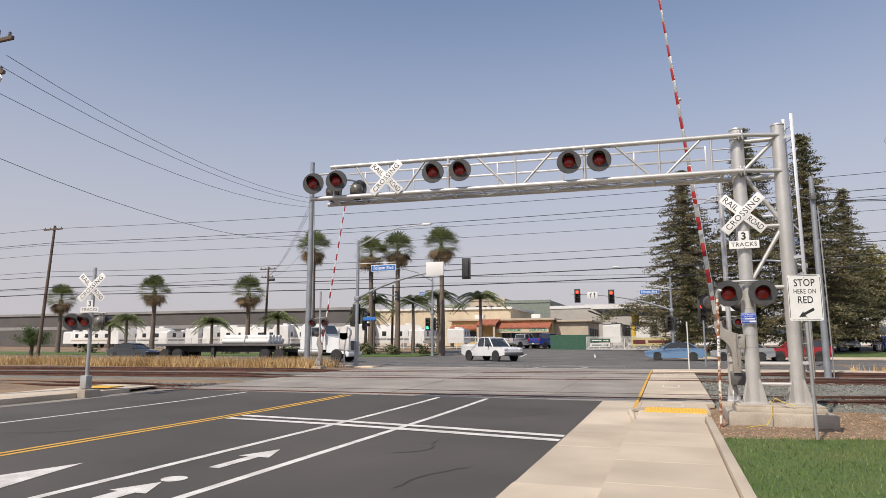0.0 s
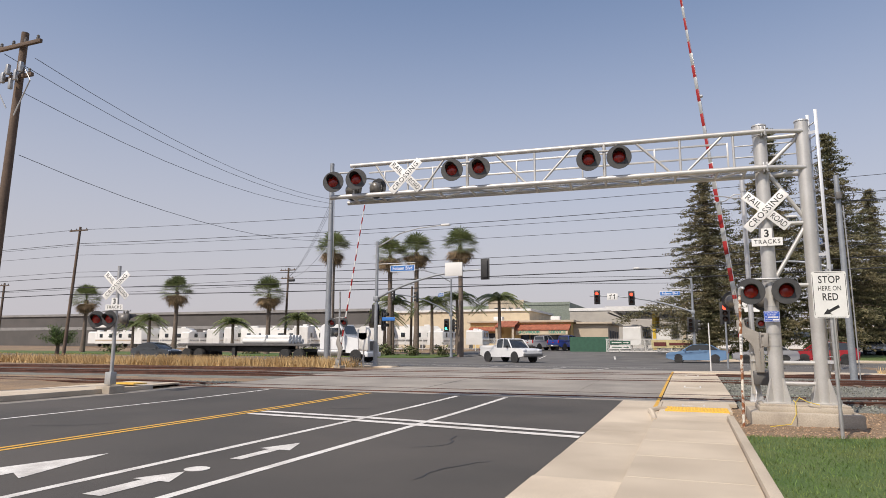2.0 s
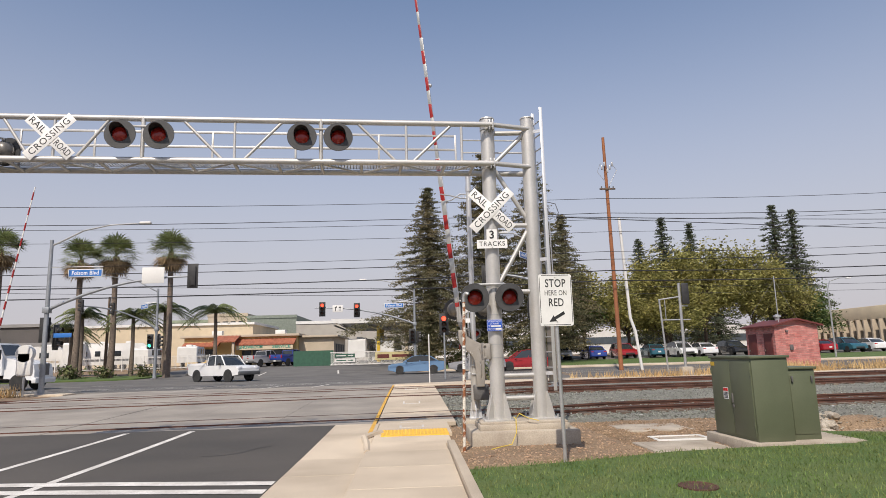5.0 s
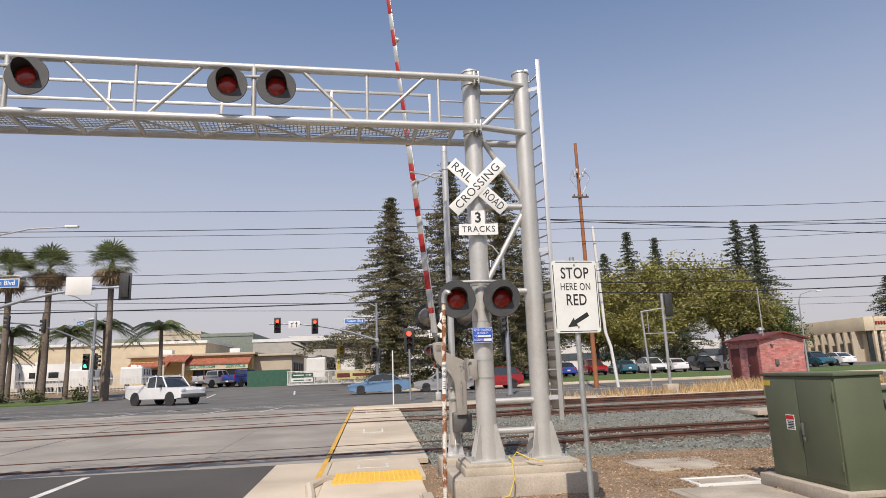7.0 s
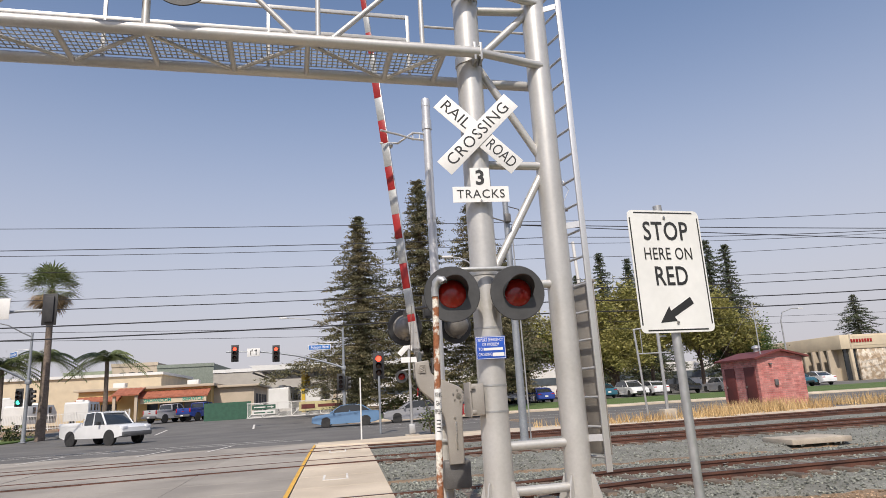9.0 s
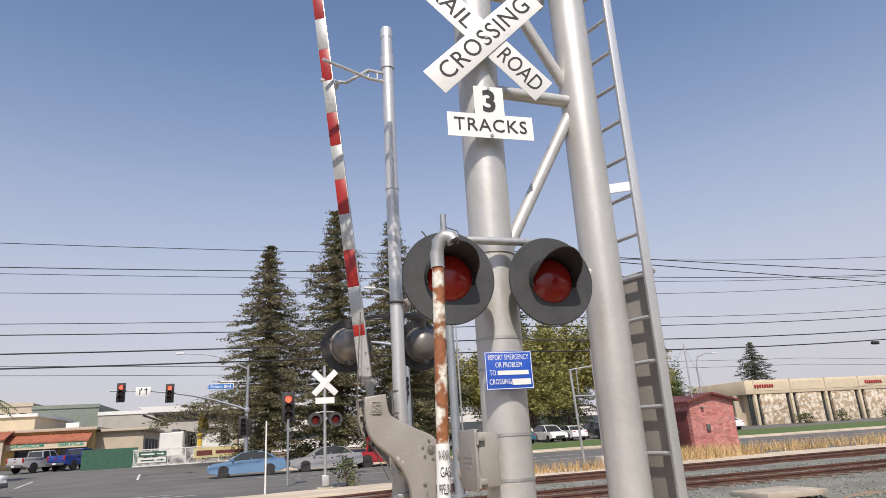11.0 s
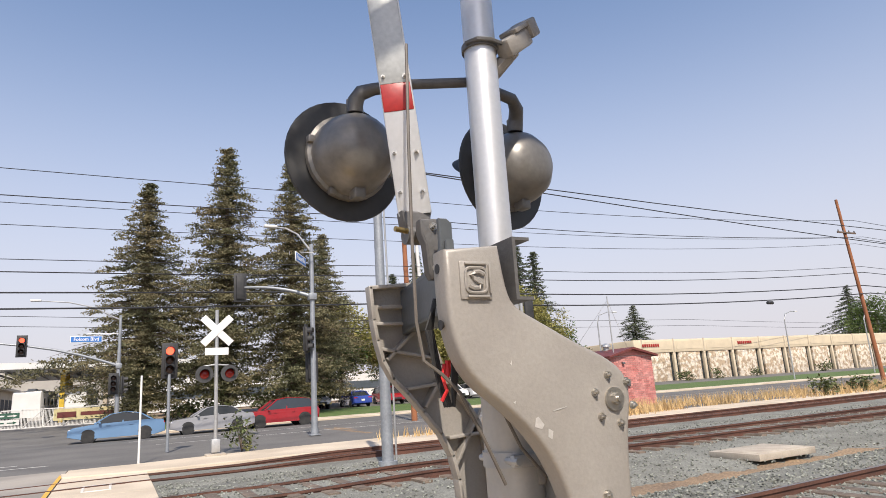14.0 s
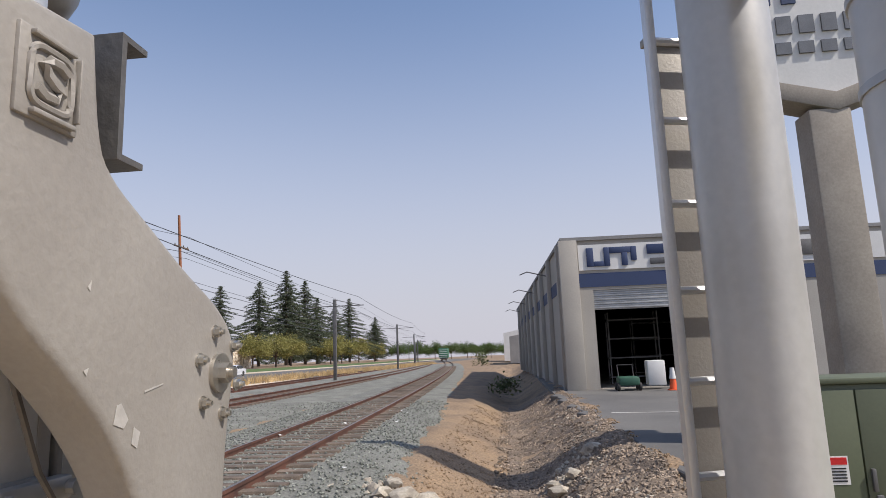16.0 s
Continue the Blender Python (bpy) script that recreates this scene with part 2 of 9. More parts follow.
FASCIA = mat("white_fascia", (0.72, 0.71, 0.68), (0.66, 0.65, 0.62), 1, 0.6, fine=20, fleck=0.04)
ROOF_GREY = mat("roof_grey", (0.28, 0.27, 0.26), (0.22, 0.215, 0.21), 0.5, 0.8, fine=10)
FENCE_GREEN = mat("green_fence", (0.035, 0.11, 0.07), rough=0.6)
YELLOW_POST = mat("yellow_post", (0.72, 0.48, 0.05), rough=0.5)
ORANGE = mat("cone_orange", (0.85, 0.12, 0.03), rough=0.5)
BANNER = mat("tan_banner", (0.62, 0.55, 0.30), (0.5, 0.42, 0.22), 0.8, 0.6, fine=10)
# near-black colour that stands in for the shade inside rooms
ROOM_SHADE = mat("painted_room_shade", (0.03, 0.03, 0.032), (0.045, 0.043, 0.042), 1, 0.8)
YELLOW_CABLE = mat("yellow_cable", (0.75, 0.55, 0.08), rough=0.5, bump=0)
RED_TAG = mat("red_tag", (0.6, 0.02, 0.02), rough=0.5, bump=0)
GREEN_GLOW = mat("green_signal", (0.05, 1.0, 0.55), rough=0.3, bump=0, emit=3.0)
RED_GLOW = mat("red_signal", (1.0, 0.06, 0.03), rough=0.3, bump=0, emit=3.0)
LENS_DARK = mat("unlit_lens", (0.06, 0.03, 0.02), rough=0.2, bump=0)
TRAIN_GREEN = mat("wagon_green", (0.04, 0.16, 0.09), (0.03, 0.12, 0.07), 0.5, 0.6)
paints = {}


def paint(name, c):
    if name not in paints:
        paints[name] = mat(name, c, tuple(v * 0.93 for v in c), 1.5, 0.22, 0.1, bump=0.0, fleck=0.03)
        paints[name].node_tree.nodes["Principled BSDF"].inputs["Coat Weight"].default_value = 0.4
    return paints[name]


# ---- building helpers ----
WM = {}


def thing(name, x=0, y=0, z=0, label="", category="", group="", kind="", rz=0):
    e = new(name)
    e.empty_display_size = 0.1
    m = pose(x, y, z + (rise(y) if y > 62 else 0), 0, 0, rz)
    e.matrix_basis = m
    WM[e] = m
    return tagged(e, label, category, group, kind)


def part(name, bm, material, parent=None, label="", local=True, sharp=40):
    """Links a bmesh as one mesh object under a thing or a part. Coordinates are the thing's own, or the world's where local is False."""
    if parent is not None and not local:
        bm.transform(WM[parent].inverted())
    me = bpy.data.meshes.new(name)
    bm.normal_update()
    bm.to_mesh(me)
    bm.free()
    me.materials.append(material)
    if sharp and len(me.polygons):
        me.polygons.foreach_set("use_smooth", [True] * len(me.polygons))
        me.set_sharp_from_angle(angle=radians(sharp))
    ob = new(name, me)
    ob.parent = parent
    WM[ob] = WM[parent] if parent is not None else Matrix()
    if label:
        ob["label"] = label
    return ob


def raw(name, verts, faces, material, parent=None, smooth=False):
    me = bpy.data.meshes.new(name)
    me.from_pydata(verts, [], faces)
    me.materials.append(material)
    if smooth:
        me.polygons.foreach_set("use_smooth", [True] * len(me.polygons))
    ob = new(name, me)
    ob.parent = parent
    WM[ob] = WM[parent] if parent is not None else Matrix()
    return ob


def B():
    return bmesh.new()


def box(bm, c, s, m=None, bevel=0.0):
    t = (m or Matrix()) @ Matrix.Translation(c) @ Matrix.Diagonal((*s, 1))
    r = bmesh.ops.create_cube(bm, size=1, matrix=t)
    if bevel:
        es = list({e for v in r["verts"] for e in v.link_edges})
        bmesh.ops.bevel(bm, geom=es, offset=bevel, segments=2, affect="EDGES", profile=0.5)
    return bm


def span(bm, x0, x1, y0, y1, z0, z1, bevel=0.0):
    return box(bm, ((x0 + x1) / 2, (y0 + y1) / 2, (z0 + z1) / 2), (abs(x1 - x0), abs(y1 - y0), abs(z1 - z0)), None, bevel)


def cyl(bm, p, q, r, r2=None, n=14, caps=True):
    p, q = Vector(p), Vector(q)
    d = q - p
    m = Matrix.Translation((p + q) / 2) @ d.to_track_quat("Z", "Y").to_matrix().to_4x4()
    bmesh.ops.create_cone(bm, cap_ends=caps, segments=n, radius1=r, radius2=r if r2 is None else r2, depth=d.length, matrix=m)
    return bm


def tube(bm, pts, r, n=8):
    pts = [Vector(p) for p in pts]
    rings = []
    up = Vector((0.13, 0.21, 0.97))
    for i, p in enumerate(pts):
        d = (pts[min(i + 1, len(pts) - 1)] - pts[max(i - 1, 0)]).normalized()
        a = d.cross(up)
        a = a.normalized() if a.length > 0.05 else d.cross(Vector((1, 0, 0))).normalized()
        b = d.cross(a)
        rr = r[i] if isinstance(r, (list, tuple)) else r
        rings.append([bm.verts.new(p + (a * math.cos(k * math.tau / n) + b * math.sin(k * math.tau / n)) * rr) for k in range(n)])
    for u, v in zip(rings, rings[1:]):
        for k in range(n):
            bm.faces.new((u[k], u[(k + 1) % n], v[(k + 1) % n], v[k]))
    bm.faces.new(rings[0][::-1]), bm.faces.new(rings[-1])
    bmesh.ops.recalc_face_normals(bm, faces=bm.faces)
    return bm


def lathe(bm, profile, m=None, n=24):
    """Turns (radius, height) about z."""
    m = m or Matrix()
    rings = [[bm.verts.new(m @ Vector((max(r, 1e-4) * math.cos(k * math.tau / n), max(r, 1e-4) * math.sin(k * math.tau / n), z))) for k in range(n)] for r, z in profile]
    fs = []
    for u, v in zip(rings, rings[1:]):
        for k in range(n):
            fs.append(bm.faces.new((u[k], u[(k + 1) % n], v[(k + 1) % n], v[k])))
    fs.append(bm.faces.new(rings[0][::-1])), fs.append(bm.faces.new(rings[-1]))
    bmesh.ops.recalc_face_normals(bm, faces=fs)
    return bm


def plate(bm, outline, m, depth, bevel=0.0, seg=2):
    """Extrudes an outline (u, v) by depth along m's z."""
    a = [bm.verts.new(m @ Vector((u, v, 0))) for u, v in outline]
    f = bm.faces.new(a)
    r = bmesh.ops.extrude_face_region(bm, geom=[f])
    vs = [g for g in r["geom"] if isinstance(g, bmesh.types.BMVert)]
    dv = m.to_3x3() @ Vector((0, 0, depth))
    for v in vs:
        v.co += dv
    fs = [g for g in r["geom"] if isinstance(g, bmesh.types.BMFace)]
    allf = {f, *fs} | {q for v in a for q in v.link_faces}
    bmesh.ops.recalc_face_normals(bm, faces=list(allf))
    if bevel:
        es = [e for q in (f, *fs) for e in q.edges]
        bmesh.ops.bevel(bm, geom=list(set(es)), offset=bevel, segments=seg, affect="EDGES", profile=0.5)
    return bm


def fan_quads(bm, pts_list):
    for pts in pts_list:
        bm.faces.new([bm.verts.new(p) for p in pts])
    return bm


FRONT = Matrix(((1, 0, 0, 0), (0, 0, 1, 0), (0, 1, 0, 0), (0, 0, 0, 1)))  # u to x, v to z, depth to +y


def text(name, body, size, m, material, parent, spacing=1.0, depth=0.003, bold=0.0, width=None):
    """Letters as a mesh, centred on m, reading along m's x with m's y up."""
    cu = bpy.data.curves.new(name, "FONT")
    cu.body, cu.size, cu.align_x, cu.align_y, cu.space_character = body, size, "CENTER", "CENTER", spacing
    cu.extrude, cu.offset, cu.resolution_u = depth, bold, 3
    ob = bpy.data.objects.new("letters", cu)
    me = bpy.data.meshes.new_from_object(ob)
    bpy.data.objects.remove(ob)
    if width and len(me.vertices):
        xs = [v.co.x for v in me.vertices]
        me.transform(Matrix.Diagonal((width / (max(xs) - min(xs)), 1, 1, 1)))
    me.transform(m)
    me.materials.clear()
    me.materials.append(material)
    o = new(name, me)
    o.parent = parent
    WM[o] = WM[parent]
    return o


def wall_at(x, y, z, rz=0, tilt=0):
    """A frame for flat signs: x along the sign, y up, z towards the viewer in front (-y when rz is 0)."""
    return pose(x, y, z, 90, 0, rz) @ pose(0, 0, 0, 0, 0, tilt)


def smooth(a, b, v):
    t = min(max((v - a) / (b - a), 0), 1)
    return t * t * (3 - 2 * t)


def G(y):
    """Height of the made ground: it rises gently over the crossing."""
    return 0.22 * smooth(13, 34, y) + rise(y)


def rise(y):
    """The land beyond the cross street climbs gently."""
    return 0.8 * min(max((y - 58) / 30, 0), 1)


def track_y(k, x):
    y0, s, c, sl = ((20.78, 0.04, 0.00026, 0.06), (28.3, 0.0, 0.0004, 0.11), (33.0, 0.01, 0.0004, 0.12))[k]
    return y0 + (s * x + c * x * x if x > 0 else sl * x)

# ---- ground, road, tracks ----
def height(x, y):
    z = G(y) - 0.06
    if x > 1.4:
        # open drain beside the first track, with its bank up to the car park
        w = smooth(8.2, 11, x) * (1 - smooth(90, 120, x))
        d = y - (16.6 + 0.012 * x)
        z -= w * 0.75 * math.exp(-(d / 1.25) ** 2)
        z += w * 0.25 * math.exp(-((d + 2.1) / 0.8) ** 2)
        z += 0.04 * noise.noise((x * 1.3, y * 1.3, 0)) + 0.03 * noise.noise((x * 3.1, y * 3.1, 2)) + w * 0.10 * noise.noise((x * 0.9, y * 1.7, 5)) + w * 0.03 * noise.noise((x * 6, y * 6, 3))
    if x > 1.4:
        z -= 0.07 * smooth(18.2, 19.2, y) * (1 - smooth(35.5, 37, y))
    if x < -17.5 and y < 20:
        z += 0.12 * smooth(17.5, 19, -x) + 0.12 * noise.noise((x * 0.5, y * 0.5, 4))
    return z


def steps(*spans):
    out = []
    for a, b, s in spans:
        n = max(1, round((b - a) / s))
        out += [a + (b - a) * i / n for i in range(n)]
    return out + [spans[-1][1]]


xs = steps((-1800, -200, 160), (-200, -40, 8), (-40, 1.3, 2), (1.3, 16, 0.2), (16, 40, 0.8), (40, 120, 6), (120, 1800, 160))
ys = steps((-1800, -100, 170), (-100, 4, 6), (4, 12, 0.5), (12, 21, 0.2), (21, 42, 1.0), (42, 120, 6), (120, 1800, 160))
gv = [(x, y, height(x, y) if abs(x) < 200 and -90 < y < 120 else G(y) - 0.06) for y in ys for x in xs]
nx = len(xs)
gf = [(j * nx + i, j * nx + i + 1, (j + 1) * nx + i + 1, (j + 1) * nx + i) for j in range(len(ys) - 1) for i in range(nx - 1)]
ground = raw("ground", gv, gf, DIRT, smooth=True)
tagged(ground, "dry brown dirt ground beside the railway", "ground", kind="structure")


def sheet(name, outline, z, material, label, category, kind="structure", follow=True, step=1.0, thick=0.05):
    """A flat paved area between x0..x1 and y0..y1 that follows the ground, with thickness."""
    x0, x1, y0, y1 = outline
    n = max(1, int((y1 - y0) / step)) if follow else 1
    v, f = [], []
    for i in range(n + 1):
        y = y0 + (y1 - y0) * i / n
        for x in (x0, x1):
            v.append((x, y, G(y) + z))
            v.append((x, y, G(y) + z - thick))
    for i in range(n):
        a = 4 * i
        f += [(a, a + 2, a + 6, a + 4), (a, a + 4, a + 5, a + 1), (a + 2, a + 3, a + 7, a + 6)]
    f += [(0, 1, 3, 2), (4 * n, 4 * n + 2, 4 * n + 3, 4 * n + 1)]
    ob = raw(name, v, f, material)
    return tagged(ob, label, category, kind=kind)


sheet("road", (-16.4, -1.32, -60, 19.0), 0.0, ASPHALT, "dark grey asphalt road leading to the railway crossing", "road")
sheet("cross_street", (-400, 400, 37.6, 59.5), 0.0, ASPHALT_OLD, "worn grey asphalt cross street beyond the tracks", "road", step=3)
sheet("road_beyond", (-26, 1.0, 59.5, 140), 0.004, ASPHALT_OLD, "grey asphalt driveway into the dealership", "road", step=3)
sheet("shoulder", (-17.0, -16.4, -60, 19.0), -0.004, CONCRETE_GREY, "grey concrete gutter along the road", "gutter")
crossing = thing("crossing_deck", 0, 0, 0, "grey concrete crossing deck around the flush rails", "crossing", kind="structure")
PANEL_Y = [19.0, 20.0, 21.5, 23.2, 25.0, 26.6, 27.5, 29.0, 30.6, 32.2, 33.7, 35.6, 37.6]


def slab(name, x0, x1, y0, y1, z, material, parent, thick=0.1, bevel=0.006):
    bm = B()
    a, b = G(y0) + z, G(y1) + z
    tops = [(x0, y0, a), (x1, y0, a), (x1, y1, b), (x0, y1, b)]
    t = [bm.verts.new(p) for p in tops]
    u = [bm.verts.new((p[0], p[1], p[2] - thick)) for p in tops]
    bm.faces.new(t), bm.faces.new(u[::-1])
    for k in range(4):
        bm.faces.new((t[k], u[k], u[(k + 1) % 4], t[(k + 1) % 4]))
    bmesh.ops.recalc_face_normals(bm, faces=bm.faces)
    if bevel:
        bmesh.ops.bevel(bm, geom=list(t[0].link_edges) + list(t[2].link_edges), offset=bevel, segments=1, affect="EDGES")
    return part(name, bm, material, parent, sharp=30)


for j in range(len(PANEL_Y) - 1):
    for i in range(6):
        x0 = -16.4 + i * 2.68
        slab("deck_panel", x0 + 0.008, x0 + 2.672, PANEL_Y[j] + 0.012, PANEL_Y[j + 1] - 0.012, -0.002 + 0.004 * ((i * 7 + j * 3) % 3 - 1), CONCRETE_GREY, crossing)
walk_ = thing("sidewalk", 0, 0, 0, "pale tan concrete sidewalk with tooled joints", "sidewalk", kind="structure")
y = -12.0
k = 0
while y < 13.0:
    slab("sidewalk_panel", -0.24, 1.16, y + 0.006, y + 1.52, 0.10, CONCRETE, walk_)
    slab("gutter_panel", -1.32, -0.25, y + 0.006, y + 1.52, 0.012 + 0.06 * (1 - smooth(2, 9, y)), CONCRETE, walk_)
    y += 1.526
slab("ramp_panel", -0.24, 1.16, y, 15.2, 0.07, CONCRETE, walk_)
slab("ramp_panel", -0.24, 1.3, 15.2, 16.9, 0.03, CONCRETE, walk_)
slab("gutter_panel", -1.32, -0.25, y, 16.9, 0.010, CONCRETE, walk_)
slab("gutter_panel", -1.32, -0.25, 16.91, 19.0, 0.008, CONCRETE, walk_)
slab("ramp_panel", -0.24, 1.4, 16.91, 19.0, 0.01, CONCRETE, walk_)
for j in range(len(PANEL_Y) - 1):
    slab("crossing_walk_panel", -0.31, 1.62, PANEL_Y[j] + 0.012, PANEL_Y[j + 1] - 0.012, 0.0, CONCRETE, walk_)
# low edging between sidewalk and lawn, and the curbs
bm = B()
span(bm, 1.17, 1.30, -12, 14.6, -0.1, 0.17, 0.015)
tagged(part("lawn_edging", bm, CONCRETE), "low concrete edging between sidewalk and lawn", "curb", kind="structure")
bm = B()
tube(bm, [(-0.22, 14.3, 0.02), (-0.32, 15.4, 0.045), (-0.42, 16.2, 0.055), (-0.25, 16.8, 0.055), (-0.1, 16.95, 0.04)], 0.07, 8)
tagged(part("curb_return", bm, CONCRETE), "rounded concrete curb return at the ramp", "curb", kind="structure")
bm = B()
span(bm, -17.25, -17.02, -60, 17.5, -0.1, 0.16, 0.02)
tagged(part("curb", bm, CONCRETE), "weathered concrete curb of the far roadside", "curb", kind="structure")
sheet("far_sidewalk", (-19.6, -17.26, -20, 19.0), 0.12, CONCRETE, "pale concrete sidewalk on the far roadside", "sidewalk")
pad_ = B()
span(pad_, -0.10, 1.31, 16.36, 17.38, G(17.1) + 0.0, G(17.1) + 0.045)
pad_ob = part("tactile_pad", pad_, PAD_YELLOW)
tagged(pad_ob, "yellow tactile warning pad on the sidewalk ramp", "tactile pad")
dome_me = B()
lathe(dome_me, [(0.016, 0), (0.013, 0.006), (0.005, 0.008)], None, 6)
dome0 = part("dome", dome_me, PAD_YELLOW, pad_ob)
dome0.location = (-0.06, 16.40, G(17.1) + 0.044)
for i in range(18):
    for j in range(13):
        if i or j:
            d = new("dome", dome0.data)
            d.parent, d.location = pad_ob, (-0.06 + i * 0.078, 16.40 + j * 0.078, G(17.1) + 0.044)
bm = B()
span(bm, -18.6, -17.3, 16.9, 17.5, 0.2, 0.235)
tagged(part("tactile_pad", bm, PAD_YELLOW), "yellow tactile warning pad across the road", "tactile pad")

# painted lines
def stripe(name, x0, x1, y0, y1, material, label, lift=0.005, step=1.5):
    n = max(1, int(abs(y1 - y0) / step))
    v, f = [], []
    for i in range(n + 1):
        yy = y0 + (y1 - y0) * i / n
        v += [(x0, yy, G(yy) + lift), (x1, yy, G(yy) + lift)]
    f = [(2 * i, 2 * i + 1, 2 * i + 3, 2 * i + 2) for i in range(n)]
    return tagged(raw(name, v, f, material), label, "road marking", kind="structure")


stripe("lane_line", -4.72, -4.58, -20, 18.7, PAINT_WHITE, "solid white lane line on asphalt")
stripe("lane_line", -6.24, -6.10, -20, 18.7, PAINT_WHITE, "solid white lane line on asphalt")
stripe("lane_line", -13.15, -13.03, -20, 18.7, PAINT_WHITE, "solid white edge line on asphalt")
stripe("centre_line", -9.42, -9.31, -20, 18.7, PAINT_YELLOW, "double yellow centre line on asphalt")
stripe("centre_line", -9.20, -9.09, -20, 18.7, PAINT_YELLOW, "double yellow centre line on asphalt")
for y0 in (11.34, 11.88):
    v = [(-1.34, y0, 0.009), (-4.0, y0 + 0.43, 0.009), (-6.2, y0 + 0.72, 0.009), (-9.0, y0 + 0.95, 0.009), (-9.0, y0 + 1.2, 0.009), (-6.2, y0 + 0.98, 0.009), (-4.0, y0 + 0.70, 0.009), (-1.34, y0 + 0.26, 0.009)]
    tagged(raw("stop_line", v, [(0, 7, 6, 1), (1, 6, 5, 2), (2, 5, 4, 3)], PAINT_WHITE), "worn white stop line across the lanes", "road marking", kind="structure")


def arrow(pts, label):
    bm = B()
    bm.faces.new([bm.verts.new((x, y, 0.006)) for x, y in pts])
    tagged(part("lane_arrow", bm, PAINT_WHITE, sharp=0), label, "road marking", kind="structure")


arrow([(-5.52, 7.5), (-5.34, 7.5), (-5.34, 8.4), (-5.16, 8.4), (-5.43, 9.1), (-5.70, 8.4), (-5.52, 8.4)], "small white straight arrow in the narrow lane")
arrow([(-7.55, 3.4), (-7.32, 3.4), (-7.32, 5.7), (-6.95, 5.5), (-7.43, 7.2), (-7.92, 5.5), (-7.55, 5.7)], "large white straight arrow on asphalt")
arrow([(-5.56, 5.2), (-5.3, 5.2), (-5.3, 6.0), (-5.15, 6.0), (-5.43, 6.55), (-5.7, 6.0), (-5.56, 6.0)], "white rider marking on asphalt")
for i, y0 in enumerate((4.6, 6.75)):
    bm = B()
    lathe(bm, [(0.16, 0.0), (0.16, 0.004)], pose(-5.42, y0, 0.003), 16)
    tagged(part("lane_symbol", bm, PAINT_WHITE), "white round symbol painted in the narrow lane", "road marking", kind="structure")
stripe("walk_line", -0.42, -0.33, 17.0, 36.0, PAINT_YELLOW, "yellow line along the crossing walkway", 0.012)
for yy in (18.0, 24.2, 31.3):
    bm = B()
    for x0, x1, y0, y1 in ((0.25, 0.82, yy, yy + 0.05), (0.25, 0.82, yy + 1.1, yy + 1.15), (0.25, 0.30, yy + 0.05, yy + 1.1), (0.77, 0.82, yy + 0.05, yy + 1.1)):
        span(bm, x0, x1, y0, y1, G(yy), G(yy) + 0.016)
    tagged(part("walk_symbol", bm, PAINT_WHITE), "white painted outline box on the walkway", "road marking", kind="structure")
for x0, x1, yy in ((-40, -1.0, 40.2), (-40, -2.0, 41.6), (-40, -18, 47.0), (2.5, 60, 47.5), (-45, -22, 58.2), (1.5, 60, 52.2)):
    v = [(x0, yy, 0.228), (x1, yy, 0.228), (x1, yy + 0.14, 0.228), (x0, yy + 0.14, 0.228)]
    tagged(raw("lane_line", v, [(0, 1, 2, 3)], PAINT_WHITE), "white line across the cross street", "road marking", kind="structure")
for x0 in (-7.2, -4.6, -11.5):
    v = [(x0, 36.2, 0.228), (x0 + 0.14, 36.2, 0.228), (x0 + 0.6, 39.6, 0.228), (x0 + 0.46, 39.6, 0.228)]
    tagged(raw("lane_line", v, [(0, 1, 2, 3)], PAINT_WHITE), "short white lane line before the cross street", "road marking", kind="structure")
for x0 in (-13.0, -6.0):
    v = [(x0 + d, yy, 0.24 + rise(yy)) for yy, d in ((60.5, 0), (60.5, 0.15), (67, -0.6), (67, -0.75))]
    tagged(raw("lane_line", v, [(0, 1, 2, 3)], PAINT_WHITE), "white line in the dealership driveway", "road marking", kind="structure")
# cracks sealed with tar
rng = random.Random(5)
for cx, cy, ang in ((-3.6, 9.4, 0.4), (-2.6, 7.2, 1.2), (-8.0, 14.2, 0.1), (-11.5, 9.0, 0.3), (-3.2, 14.8, 0.2)):
    bm = B()
    pts, p = [], Vector((cx, cy, 0.0))
    for i in range(9):
        pts.append(p.copy())
        ang += rng.uniform(-0.5, 0.5)
        p = p + Vector((math.cos(ang), math.sin(ang), 0)) * 0.2
    for a, b in zip(pts, pts[1:]):
        nrm = Vector((-(b - a).y, (b - a).x, 0)).normalized() * 0.012
        bm.faces.new([bm.verts.new(q + Vector((0, 0, 0.004 + G(q.y)))) for q in (a - nrm, b - nrm, b + nrm, a + nrm)])
    tagged(part("road_crack", bm, BLACK, sharp=0), "dark tar-sealed crack in the asphalt", "crack", kind="structure")

# corners and islands beyond the tracks
def corner(name, pts, z, material, label, category):
    bm = B()
    plate(bm, pts, Matrix.Translation((0, 0, z - 0.2)), 0.2, 0.02, 1)
    for q in bm.verts:
        q.co.z += rise(q.co.y)
    return tagged(part(name, bm, material), label, category, kind="structure")


